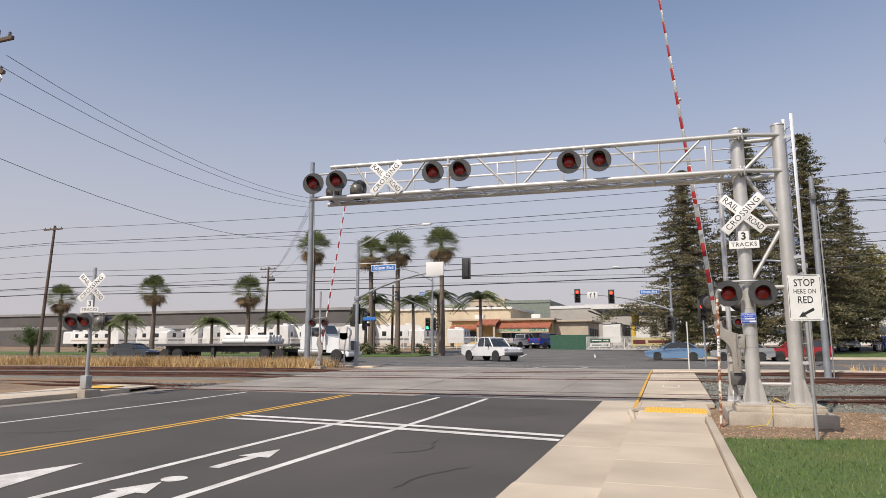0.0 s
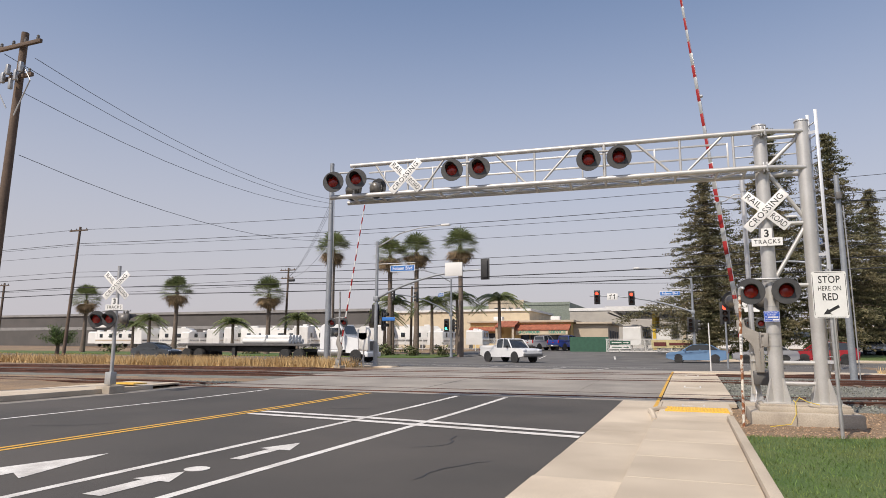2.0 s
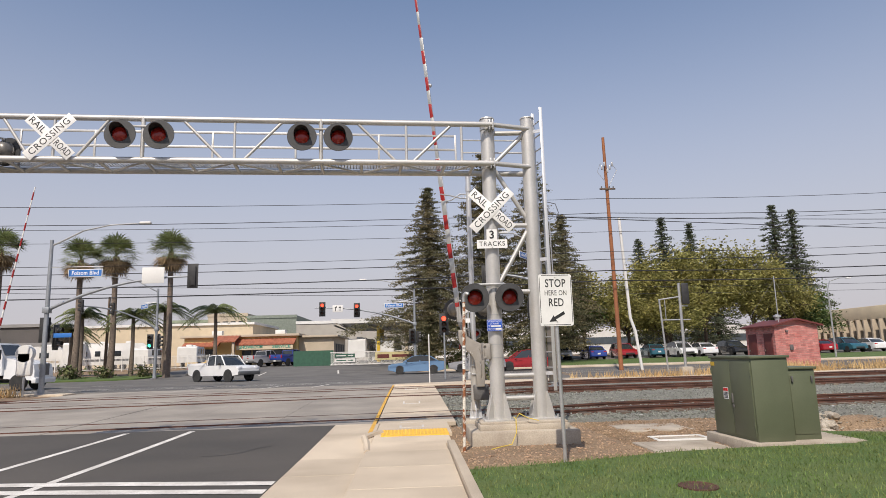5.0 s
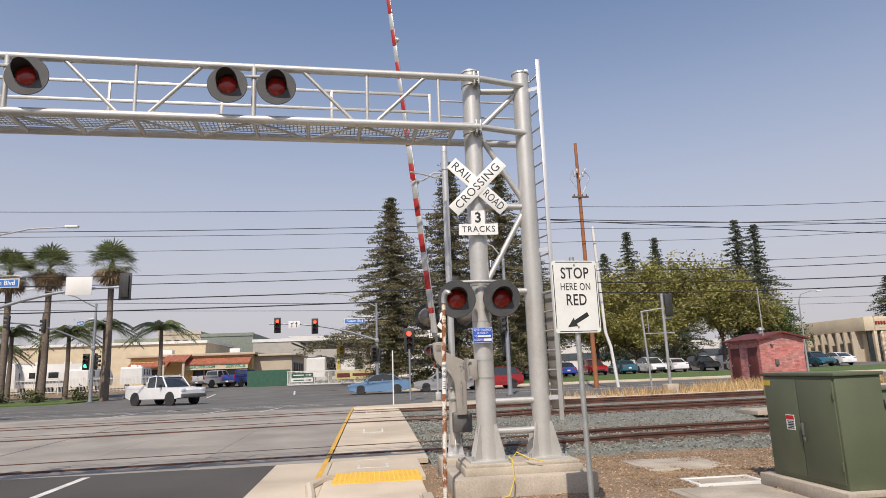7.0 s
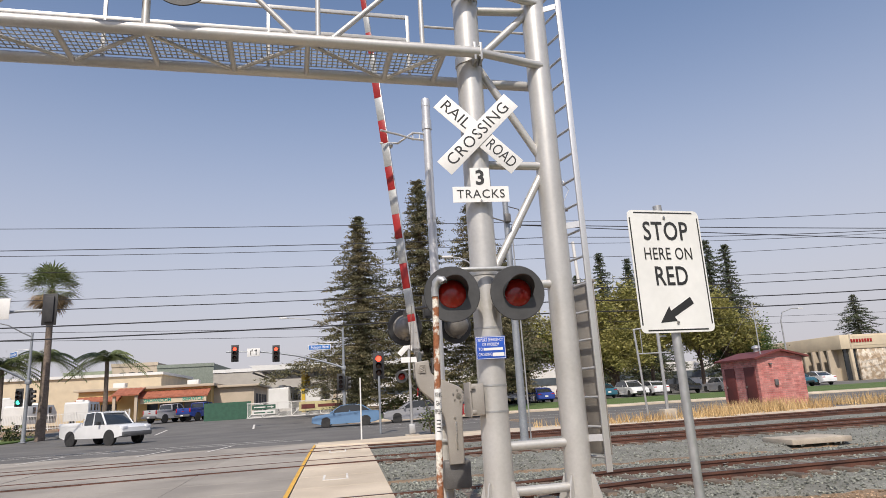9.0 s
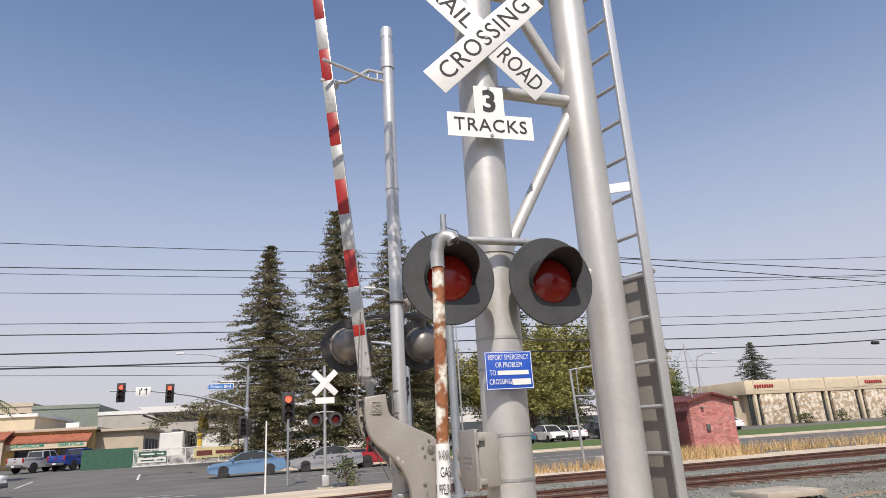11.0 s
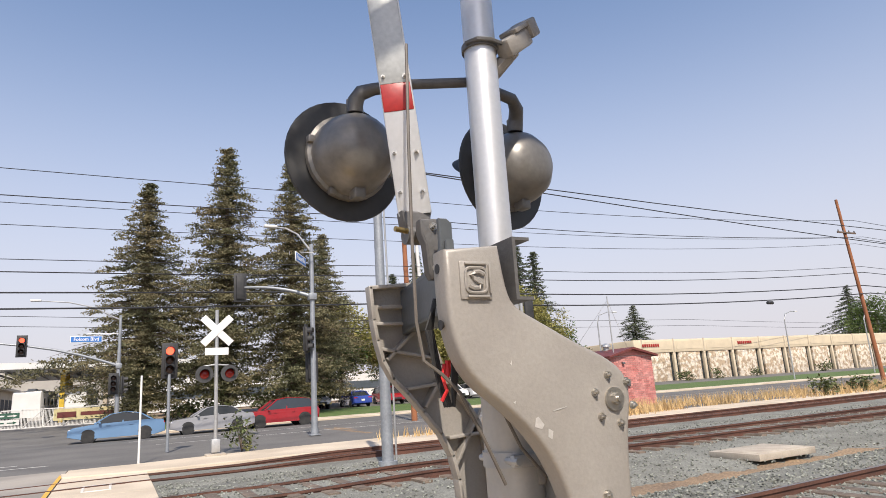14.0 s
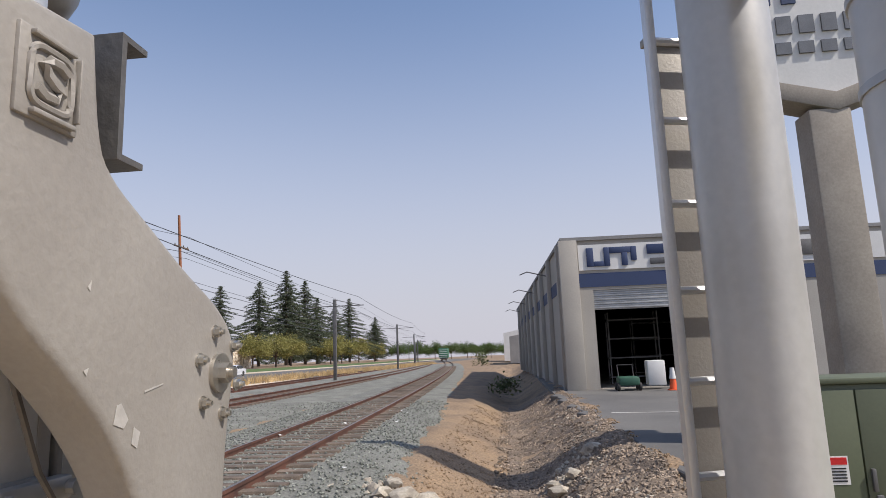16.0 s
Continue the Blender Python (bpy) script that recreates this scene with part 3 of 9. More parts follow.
corner("corner_curb", [(1.62, 34.5), (60, 36.6), (60, 37.6), (6, 37.9), (2.4, 37.3), (0.2, 36.8), (-0.4, 36.0), (-0.31, 35.0)], 0.26, CONCRETE, "concrete curb corner beyond the tracks", "curb")
corner("far_curb", [(-200, 59.5), (-25.5, 59.5), (-23.5, 60.4), (-22.6, 62.5), (-22.6, 66), (-200, 66)], 0.34, LAWN, "planted strip with curb along the dealership", "planting")
corner("far_curb", [(1.2, 62.5), (2.2, 60.4), (4.5, 59.5), (400, 59.5), (400, 61.2), (1.2, 66)], 0.34, CONCRETE, "concrete curb and sidewalk across the street", "curb")
corner("far_lawn", [(3, 61.5), (400, 61.3), (400, 72), (3, 72)], 0.36, LAWN, "green lawn strip across the street", "lawn")
corner("left_corner", [(-16.8, 37.3), (-18.2, 37.6), (-80, 37.2), (-80, 36.8), (-18, 36.6), (-16.6, 35.8)], 0.25, CONCRETE, "concrete curb corner beside the signal pole", "curb")
corner("car_park", [(9.6, 14.25)] + [(9.9 + 0.45 * i, 14.45 + 0.022 * i + 0.10 * math.sin(i * 2.3) + 0.07 * math.sin(i * 5.1)) for i in range(38)] + [(27, 15.2), (75, 15.6), (75, -40), (9.02, -40), (9.02, 12.4)], 0.16, ASPHALT_OLD, "grey asphalt car park of the warehouse", "car park")
corner("tree_car_park", [(10, 72), (140, 72), (140, 88), (10, 88)], 0.30, ASPHALT_OLD, "asphalt car park behind the lawn", "car park")

# lawn
corner("lawn", [(1.32, -12), (9.0, -12), (9.0, 14.3), (7.95, 14.7), (7.75, 13.15), (6.0, 13.1), (4.6, 12.95), (2.8, 12.35), (1.32, 12.05)], 0.09, LAWN, "mown green lawn beside the sidewalk", "lawn")
rng = random.Random(11)
v, f = [], []
for i in range(46000):
    x, y = rng.uniform(1.33, 8.9), 14.2 - 11.0 * rng.random() ** 1.3
    if y > (12.05 + min(max((x - 1.32) / 3.3, 0), 1) * 0.9 if x < 7.8 else 14.1) + rng.uniform(-0.1, 0.12):
        continue
    a, h, w = rng.uniform(0, 6.28), rng.uniform(0.02, 0.055), rng.uniform(0.004, 0.009)
    dx, dy = math.cos(a) * w, math.sin(a) * w
    k = len(v)
    v += [(x - dx, y - dy, 0.085), (x + dx, y + dy, 0.085), (x + rng.uniform(-0.03, 0.03), y + rng.uniform(-0.03, 0.03), 0.09 + h)]
    f.append((k, k + 1, k + 2))
tagged(raw("lawn_grass", v, f, GRASS_GREEN), "short green lawn grass", "grass", kind="stuff")


def grass_stuff(name, regions, material, label, seed):
    rng = random.Random(seed)
    v, f = [], []
    for x0, x1, y0, y1, n, h0, h1, zb in regions:
        for i in range(n):
            cx, cy = rng.uniform(x0, x1), rng.uniform(y0, y1)
            if noise.noise((cx * 0.25, cy * 0.5, seed)) < -0.15:
                continue
            for j in range(5):
                x, y = cx + rng.gauss(0, 0.16), cy + rng.gauss(0, 0.16)
                a, h, w = rng.uniform(0, 6.28), rng.uniform(h0, h1), rng.uniform(0.012, 0.03)
                lean = rng.gauss(0, 0.3) * h, rng.gauss(0, 0.3) * h
                dx, dy = math.cos(a) * w, math.sin(a) * w
                k = len(v)
                v += [(x - dx, y - dy, zb), (x + dx, y + dy, zb), (x + lean[0], y + lean[1], zb + h)]
                f.append((k, k + 1, k + 2))
    return tagged(raw(name, v, f, material), label, "grass", kind="stuff")


grass_stuff("dry_grass_strip", [(-80, -19.5, 33.6, 36.6, 7000, 0.35, 0.8, 0.15), (-19.5, -17.5, 35.0, 36.4, 160, 0.3, 0.7, 0.15)], GRASS_DRY, "tall dry golden grass beside the tracks", 3)
grass_stuff("dry_grass_strip", [(17, 24, 36.5, 39.5, 550, 0.3, 0.8, 0.15), (26, 160, 36.5, 41.5, 5500, 0.3, 0.75, 0.15), (9, 18, 35.6, 37.3, 250, 0.2, 0.6, 0.15)], GRASS_DRY, "tall dry golden grass along the street", 4)


# tracks
def railway(k, x0, x1, cut):
    """One track: ballast bed, ties and two rails; the rails run on flush through the crossing deck."""
    ctr = lambda x: Vector((x, track_y(k, x), 0.0))
    xs_ = [x0 + (x1 - x0) * i / 160 for i in range(161)]
    line = [ctr(x) for x in xs_]
    t = thing("railway_track", 0, 0, 0, ("rusty single railway track on grey ballast", "rusty railway track of the main line", "rusty far railway track of the main line")[k], "railway track", "railway tracks", "structure")
    for side in (-0.755, 0.755):
        for sec, (w, za, zb), material in (("rail_foot", (0.07, 0.005, 0.02), RUST), ("rail_web", (0.014, 0.02, 0.12), RUST), ("rail", (0.036, 0.12, 0.165), RUST)):
            v, f = [], []
            for p in line:
                zz = G(p.y) - 0.165 + 0.0
                for dy, z in ((-w, za), (w, za), (w, zb), (-w, zb)):
                    v.append((p.x, p.y + side + dy, zz + z + (0.10 if abs(p.x + 7) > 11 else 0.02)))
            for i in range(len(line) - 1):
                a = 4 * i
                for q in range(4):
                    f.append((a + q, a + (q + 1) % 4, a + 4 + (q + 1) % 4, a + 4 + q))
            raw(sec, v, f, material, t)
        v, f = [], []
        for p in line:
            zz = G(p.y) + (0.102 if abs(p.x + 7) > 11 else 0.022)
            v += [(p.x, p.y + side - 0.026, zz), (p.x, p.y + side + 0.026, zz)]
        f = [(2 * i, 2 * i + 1, 2 * i + 3, 2 * i + 2) for i in range(len(line) - 1)]
        raw("rail_head", v, f, RAILTOP, t)
    return t


def bed(k, x0, x1, w=2.2):
    v, f = [], []
    n = 120
    near = 3.7 if k == 1 and x0 > 0 else w
    prof = ((-near - 0.9, -0.30), (-near, -0.05), (-1.0, -0.045), (1.0, -0.045), (w, -0.05), (w + 0.9, -0.22))
    for i in range(n + 1):
        x = x0 + (x1 - x0) * i / n
        for d, z in prof:
            yy = track_y(k, x) + d
            v.append((x, yy, G(yy) + z + 0.03 * noise.noise((x * 2, d * 3, k))))
    m = len(prof)
    for i in range(n):
        for q in range(m - 1):
            a = i * m + q
            f.append((a, a + 1, a + m + 1, a + m))
    return tagged(raw("ballast_bed", v, f, BALLAST, smooth=True), "grey crushed stone ballast bed under the track", "ballast", kind="structure")


tracks = []
for k in range(3):
    tracks.append(railway(k, -150, 260, None))
    bed(k, 1.64, 150)
    bed(k, -150, -16.45)


def chunk(bm_, r, seed):
    rng_ = random.Random(seed)
    bmesh.ops.create_icosphere(bm_, subdivisions=1, radius=r)
    for q in bm_.verts:
        q.co = Vector((q.co.x * rng_.uniform(0.7, 1.2), q.co.y * rng_.uniform(0.6, 1.1), q.co.z * rng_.uniform(0.5, 0.9)))
    return bm_


def scatter(name, n, place, r0, r1, material, label, category, seed):
    """Many small angular stones as one mesh."""
    rng_ = random.Random(seed)
    base = [(1, 0, 0), (-1, 0, 0), (0, 1, 0), (0, -1, 0), (0, 0, 1), (0, 0, -1)]
    tri = [(0, 2, 4), (2, 1, 4), (1, 3, 4), (3, 0, 4), (2, 0, 5), (1, 2, 5), (3, 1, 5), (0, 3, 5)]
    v, f = [], []
    for i in range(n):
        p = place(rng_)
        if p is None:
            continue
        r = rng_.uniform(r0, r1)
        q = Euler((rng_.uniform(0, 6), rng_.uniform(0, 6), rng_.uniform(0, 6))).to_matrix()
        k = len(v)
        for b_ in base:
            d = q @ Vector(b_) * r * rng_.uniform(0.6, 1.25)
            v.append((p[0] + d.x, p[1] + d.y, p[2] + d.z * 0.8))
        f += [(a + k, b + k, c + k) for a, b, c in tri]
    return tagged(raw(name, v, f, material), label, category, kind="stuff")


def on_bed(rng_):
    x = 1.7 + 26 * rng_.random() ** 1.6
    k = 0 if rng_.random() < 0.75 else 1
    d = rng_.uniform(-3.1 if k == 0 else -4.3, 3.0)
    yy = track_y(k, x) + d
    return x, yy, G(yy) + (-0.04 if abs(d) < 2.2 or k == 1 else -0.04 - 0.28 * (abs(d) - 2.2)) + rng_.uniform(-0.01, 0.02)


scatter("ballast_stones", 24000, on_bed, 0.016, 0.04, STONE, "grey crushed ballast stones", "ballast", 8)


def on_bed_left(rng_):
    x = -16.5 - 14 * rng_.random()
    d = rng_.uniform(-2.8, 2.8)
    yy = track_y(0, x) + d
    return x, yy, G(yy) - 0.03 - 0.2 * max(abs(d) - 2.2, 0)


scatter("ballast_stones", 1500, on_bed_left, 0.03, 0.06, STONE, "grey crushed ballast stones", "ballast", 9)


def on_dirt(rng_):
    x, y = rng_.uniform(1.4, 10), rng_.uniform(11.6, 18.3)
    if y < 12.1 + 0.27 * (x - 1.3) and x < 5 or y < 13.2 and x < 9 or x > 7.7 and y < 14.6:
        return None
    return x, y, height(x, y) + 0.004


scatter("dirt_clods", 12000, lambda r_: (lambda x, y: (x, y, height(x, y) + 0.003))(4.5 + 24 * r_.random() ** 1.5, r_.uniform(14.2, 18.4)), 0.008, 0.035, DIRT, "small clods and pebbles on the dirt bank", "debris", 15)
scatter("wood_chips", 9000, on_dirt, 0.008, 0.026, CHIP, "scattered wood chips and pebbles on dry dirt", "debris", 12)


# gravelly bank between the drain and the car park
bx, by = [8.6 + 0.22 * i for i in range(110)], [14.5 + 0.12 * j for j in range(21)]
bv = []
for i, x in enumerate(bx):
    for j, y in enumerate(by):
        edge = min(i, len(bx) - 1 - i, j, len(by) - 1 - j)
        yy = y + 0.012 * (x - 9) + (0.12 * noise.noise((x * 1.1, y, 3)) if edge else 0)
        bv.append((x, yy, height(x, yy) + (0.012 + 0.035 * abs(noise.noise((x * 2.3, yy * 2.3, 7))) + 0.03 * abs(noise.noise((x * 6, yy * 6, 9))) if edge else -0.03)))
m = len(by)
bf = [(i * m + j, (i + 1) * m + j, (i + 1) * m + j + 1, i * m + j + 1) for i in range(len(bx) - 1) for j in range(m - 1)]
tagged(raw("bank", bv, bf, BANK), "grey brown gravelly bank of the drain", "bank", kind="structure")


def on_gravel(rng_):
    x = 8.4 + 22 * rng_.random() ** 1.7
    y = rng_.uniform(14.5, 17.1) + 0.012 * (x - 9)
    return x, y, height(x, y) + 0.025


scatter("bank_gravel", 16000, on_gravel, 0.008, 0.05, PEBBLE, "loose grey brown gravel on the bank", "gravel", 21)
HEAD = [(11.0, 19.1), (10.2, 18.3), (10.0, 17.5), (10.2, 17.0), (10.8, 16.45), (11.7, 16.05), (14.0, 15.6)]


def on_head(rng_):
    t = rng_.random() * (len(HEAD) - 1.001)
    a, b = HEAD[int(t)], HEAD[int(t) + 1]
    u = t - int(t)
    x, y = a[0] + (b[0] - a[0]) * u + rng_.gauss(0, 0.22), a[1] + (b[1] - a[1]) * u + rng_.gauss(0, 0.22)
    return x, y, height(x, y) + 0.04


scatter("rubble", 520, on_head, 0.02, 0.075, ROCK, "broken concrete and rock rubble along the drain head", "rubble", 13)
scatter("rubble", 120, lambda r_: (lambda x, y: (x, y, height(x, y) + 0.02))(r_.uniform(9, 24), 15.3 + r_.gauss(0, 0.3)), 0.02, 0.08, ROCK, "small broken rocks on the bank", "rubble", 14)
ROCKS = random.Random(77)
for i in range(46):
    x, y, z = on_head(ROCKS)
    bm = B()
    r = ROCKS.uniform(0.07, 0.2)
    bmesh.ops.create_icosphere(bm, subdivisions=2, radius=r)
    off = ROCKS.uniform(0, 90)
    for q in bm.verts:
        n_ = q.co.normalized()
        # split faces: flats cut off at uneven depths
        k_ = 1.0 + 0.32 * noise.noise(n_ * 1.2 + Vector((off, 0, 0))) + 0.16 * noise.cell(n_ * 2.2 + Vector((off, 3, 0)))
        q.co = Vector((q.co.x * k_ * 1.1, q.co.y * k_ * 0.85, q.co.z * k_ * 0.6))
    bm.transform(pose(x, y, z + 0.1 * r, ROCKS.uniform(-20, 20), ROCKS.uniform(-20, 20), ROCKS.uniform(0, 360)))
    tagged(part("rock", bm, ROCK, sharp=18), "broken grey brown rock at the drain head", "rock", "rocks along the drain head")
# litter on the ballast
LITTER = random.Random(31)
for i in range(14):
    x = LITTER.uniform(6, 26)
    y = track_y(0, x) + LITTER.uniform(-2.6, 1.6)
    bm = B()
    plate(bm, [(LITTER.uniform(0.03, 0.09) * math.cos(a), LITTER.uniform(0.02, 0.06) * math.sin(a)) for a in (0, 1.2, 2.4, 3.6, 4.9)], pose(x, y, G(y) + 0.02, LITTER.uniform(-20, 20), LITTER.uniform(-20, 20), 0), 0.004)
    tagged(part("litter", bm, FASCIA), "scrap of white litter lying on the ballast", "litter", "litter on the ballast")

# ---- crossing hardware ----
def flashing_light(parent, x, y, z, rz, r=0.3, arm=None, hood=True):
    """A round crossing light: black disc, red lens, visor, domed housing behind. It faces -y where rz is 0."""
    m = pose(x, y, z, 90, 0, rz)
    bm = B()
    lathe(bm, [(0.05, -0.24), (0.10, -0.225), (0.145, -0.18), (0.165, -0.12), (0.17, -0.05), (0.185, -0.045), (0.185, -0.02), (0.15, -0.015)], m, 28)
    box(bm, (0, -0.175, -0.11), (0.05, 0.05, 0.06), m, 0.008)
    cyl(bm, m @ Vector((0, 0.15, -0.1)), m @ Vector((0, 0.235, -0.1)), 0.03, n=12)
    light = part("flashing_light", bm, DOME, parent, "round crossing light with black disc and unlit red lens", local=False)
    for a in (0.3, 1.9, 3.4, 5.2):
        bm = B()
        box(bm, (0.178 * math.cos(a), 0.178 * math.sin(a), -0.05), (0.03, 0.03, 0.03), m, 0.004)
        part("clip", bm, DOME, light, local=False)
    bm = B()
    lathe(bm, [(0.15, -0.004), (r - 0.004, -0.008), (r, 0.0), (r - 0.006, 0.008), (0.15, 0.006)], m, 40)
    part("disc", bm, BLACK_DISC, light, "faded black round background disc", local=False)
    bm = B()
    lathe(bm, [(0.145, 0.0), (0.14, 0.015), (0.115, 0.035), (0.07, 0.05), (0.02, 0.056)], m, 28)
    part("lens", bm, LENS_RED, light, "dark red glass lens", local=False)
    if hood:
        bm = B()
        n = 22
        rows_ = []
        for rr, s in ((0.155, 1), (0.149, -1)):
            a_, b_ = [], []
            for i in range(n + 1):
                th = radians(-18 + 216 * i / n)
                ln = 0.05 + 0.21 * max(math.sin(th), 0) ** 0.6
                a_.append(bm.verts.new(m @ Vector((rr * math.cos(th), rr * math.sin(th), 0.004))))
                b_.append(bm.verts.new(m @ Vector((rr * math.cos(th), rr * math.sin(th), 0.004 + ln))))
            rows_.append((a_, b_))
            for i in range(n):
                bm.faces.new((a_[i], a_[i + 1], b_[i + 1], b_[i])[::s])
        (a, b), (c, d) = rows_
        for i in range(n):
            bm.faces.new((b[i], b[i + 1], d[i + 1], d[i]))
        bmesh.ops.recalc_face_normals(bm, faces=bm.faces)
        part("visor", bm, BLACK, light, "black visor over the lens", local=False)
    return light


def bolt_head(bm, p, r, axis=(0, -1, 0)):
    p, a = Vector(p), Vector(axis)
    cyl(bm, p, p + a * 0.003, r * 1.4, n=16)
    cyl(bm, p + a * 0.003, p + a * 0.012, r, n=6)
    cyl(bm, p + a * 0.012, p + a * 0.019, r * 0.5, n=8)


def crossbuck(parent, x, y, z, rz, s=1.0, plates=True, letters=True):
    m = wall_at(x, y, z, rz)
    for i, (tilt, word) in enumerate(((-44, "RAIL     ROAD"), (45, "CROSSING"))):
        bm = B()
        mm = m @ pose(0, 0, -0.006 + 0.009 * i, 0, 0, tilt)
        box(bm, (0, 0, 0), (1.22 * s, 0.23 * s, 0.004), mm, 0.001)
        blade = part("crossbuck_blade", bm, SIGN_WHITE, parent, "white crossbuck blade with black letters", local=False)
        if letters:
            inv = WM[blade].inverted()
            if i:
                text("lettering", "CROSSING", 0.2 * s, inv @ mm @ Matrix.Translation((0, 0, 0.003)), SIGN_BLACK, blade, 1.1, 0.001, 0.0, 1.02 * s)
            else:
                for wd, xx in (("RAIL", -0.36), ("ROAD", 0.36)):
                    text("lettering", wd, 0.2 * s, inv @ mm @ Matrix.Translation((xx * s, 0, 0.003)), SIGN_BLACK, blade, 1.0, 0.001, 0.0, 0.40 * s)
    if plates:
        bm = B()
        mm = m @ pose(-0.02, -0.66 * s, 0)
        plate(bm, [(a * s, b * s) for a, b in ((-0.33, -0.19), (0.33, -0.19), (0.33, 0.0), (0.115, 0.0), (0.115, 0.23), (-0.115, 0.23), (-0.115, 0.0), (-0.33, 0.0))], mm, 0.004)
        pl = part("tracks_sign", bm, SIGN_WHITE, parent, "white inverted T sign reading 3 TRACKS", local=False)
        inv = WM[pl].inverted()
        text("lettering", "3", 0.24 * s, inv @ mm @ Matrix.Translation((0, 0.10 * s, 0.007)), SIGN_BLACK, pl, 1.0, 0.001, 0.006)
        text("lettering", "TRACKS", 0.145 * s, inv @ mm @ Matrix.Translation((0, -0.095 * s, 0.007)), SIGN_BLACK, pl, 1.1, 0.001, 0.0, 0.56 * s)
        for dx, dy in ((0, -0.17), (0, 0.21), (0.02, 0.66)):
            bm = B()
            cyl(bm, mm @ Vector((dx * s, dy * s, 0.004)), mm @ Vector((dx * s, dy * s, 0.012)), 0.012, n=8)
            part("sign_bolt", bm, CHROME, parent, local=False)


M1, M2 = Vector((2.255, 15.70, 0)), Vector((3.128, 15.785, 0))
TD = Vector((-0.997, -0.072, 0))  # along the truss, out over the road
TB = Vector((-0.072, 0.997, 0))  # across it, away from the camera


def on_truss(s, back, z):
    p = M1 + TD * s + TB * back
    return Vector((p.x, p.y, z))


FB, ZB, ZT = -0.26, 5.53, 6.37
cant = thing("cantilever_signal", M1.x, M1.y, 0.37, "silver cantilever signal bridge with flashing lights over the road", "crossing signal")
for p, r, top in ((M1, 0.15, 6.56), (M2, 0.143, 6.60)):
    bm = B()
    cyl(bm, (p.x, p.y, 0.40), (p.x, p.y, top), r, r * 0.97, 28)
    cyl(bm, (p.x, p.y, top), (p.x, p.y, top + 0.03), r * 1.06, r * 1.0, 28)
    mast = part("mast", bm, SILVER, cant, "tall silver tubular mast", local=False)
    bm = B()
    box(bm, (p.x, p.y, 0.385), (0.62, 0.62, 0.035), None, 0.004)
    for k in range(4):
        a = radians(45 + 90 * k)
        w = Vector((math.cos(a), math.sin(a), 0))
        mm = Matrix.Translation((p.x, p.y, 0.40)) @ Matrix.Rotation(a, 4, "Z") @ Matrix.Rotation(radians(90), 4, "X")
        plate(bm, [(r - 0.02, 0), (0.31, 0), (0.31, 0.07), (r + 0.03, 0.50), (r - 0.02, 0.50)], mm, 0.014)
    part("base_gusset", bm, SILVER, cant, "welded base plate with gussets", local=False)
    for sx in (-1, 1):
        for sy in (-1, 1):
            bm = B()
            cyl(bm, (p.x + sx * 0.27, p.y + sy * 0.27, 0.40), (p.x + sx * 0.27, p.y + sy * 0.27, 0.47), 0.022, n=6)
            part("anchor_bolt", bm, GALV, cant, local=False)
for name, zz in (("cross_brace", 1.22), ("cross_brace", 0.78), ("cross_brace", 2.90), ("cross_brace", 4.28)):
    bm = B()
    cyl(bm, (M1.x, M1.y + 0.02, zz), (M2.x, M2.y - 0.02, zz), 0.048, n=14)
    part(name, bm, SILVER, cant, local=False)
for za, zb in ((3.06, 4.18), (5.46, 4.42), (5.60, 6.26)):
    bm = B()
    cyl(bm, (M1.x + 0.12, M1.y, za), (M2.x - 0.1, M2.y, zb), 0.045, n=14)
    part("diagonal_brace", bm, SILVER, cant, local=False)
LEN_T, LEN_B = 10.12, 10.7
for name, back, z, s0, s1, r in (("top_chord", FB, ZT, -0.05, LEN_T, 0.058), ("front_chord", FB, ZB, -0.05, LEN_B, 0.062), ("back_chord", 0.42, ZB - 0.02, -0.9, LEN_B - 0.2, 0.06)):
    bm = B()
    cyl(bm, on_truss(s0, back, z), on_truss(s1, back, z), r, n=16)
    part(name, bm, SILVER, cant, "silver tubular truss chord", local=False)
# the chords bend back to the second mast
for zz, back in ((ZT, FB), (ZB, FB), (ZT - 0.06, 0.12)):
    bm = B()
    a = on_truss(-0.05, back, zz)
    cyl(bm, a, (M2.x, M2.y - 0.10 * (back < 0), zz - 0.01), 0.05, n=14)
    part("bent_chord", bm, SILVER, cant, "silver chord running back to the second mast", local=False)
# posts and diagonals of the front face: a post at each panel, diagonals rising to the bracket posts
for s in (0.60, 1.74, 5.13, 8.47, 10.02):
    bm = B()
    cyl(bm, on_truss(s, FB, ZB), on_truss(s, FB, ZT), 0.027, n=12)
    part("truss_post", bm, SILVER, cant, local=False)
for s0, s1 in ((1.63, 0.78), (1.93, 2.75), (4.97, 4.19), (5.33, 6.13), (8.09, 7.46), (8.87, 9.41)):
    bm = B()
    cyl(bm, on_truss(s0, FB, ZB), on_truss(s1, FB, ZT), 0.03, n=12)
    part("truss_diagonal", bm, SILVER, cant, local=False)
TIES = (0.35, 0.95, 1.85, 2.65, 3.45, 4.3, 5.15, 6.0, 6.8, 7.65, 8.45, 9.3, 10.1)
for i, s in enumerate(TIES):
    bm = B()
    cyl(bm, on_truss(s, FB, ZB - 0.02), on_truss(s, 0.42, ZB - 0.04), 0.03, n=10)
    part("cross_tie", bm, SILVER, cant, local=False)
    if i:
        f, g = (FB, 0.40) if i % 2 else (0.40, FB)
        bm = B()
        cyl(bm, on_truss(TIES[i - 1], f, ZB - 0.04), on_truss(s, g, ZB - 0.04), 0.022, n=8)
        part("plan_brace", bm, SILVER, cant, local=False)
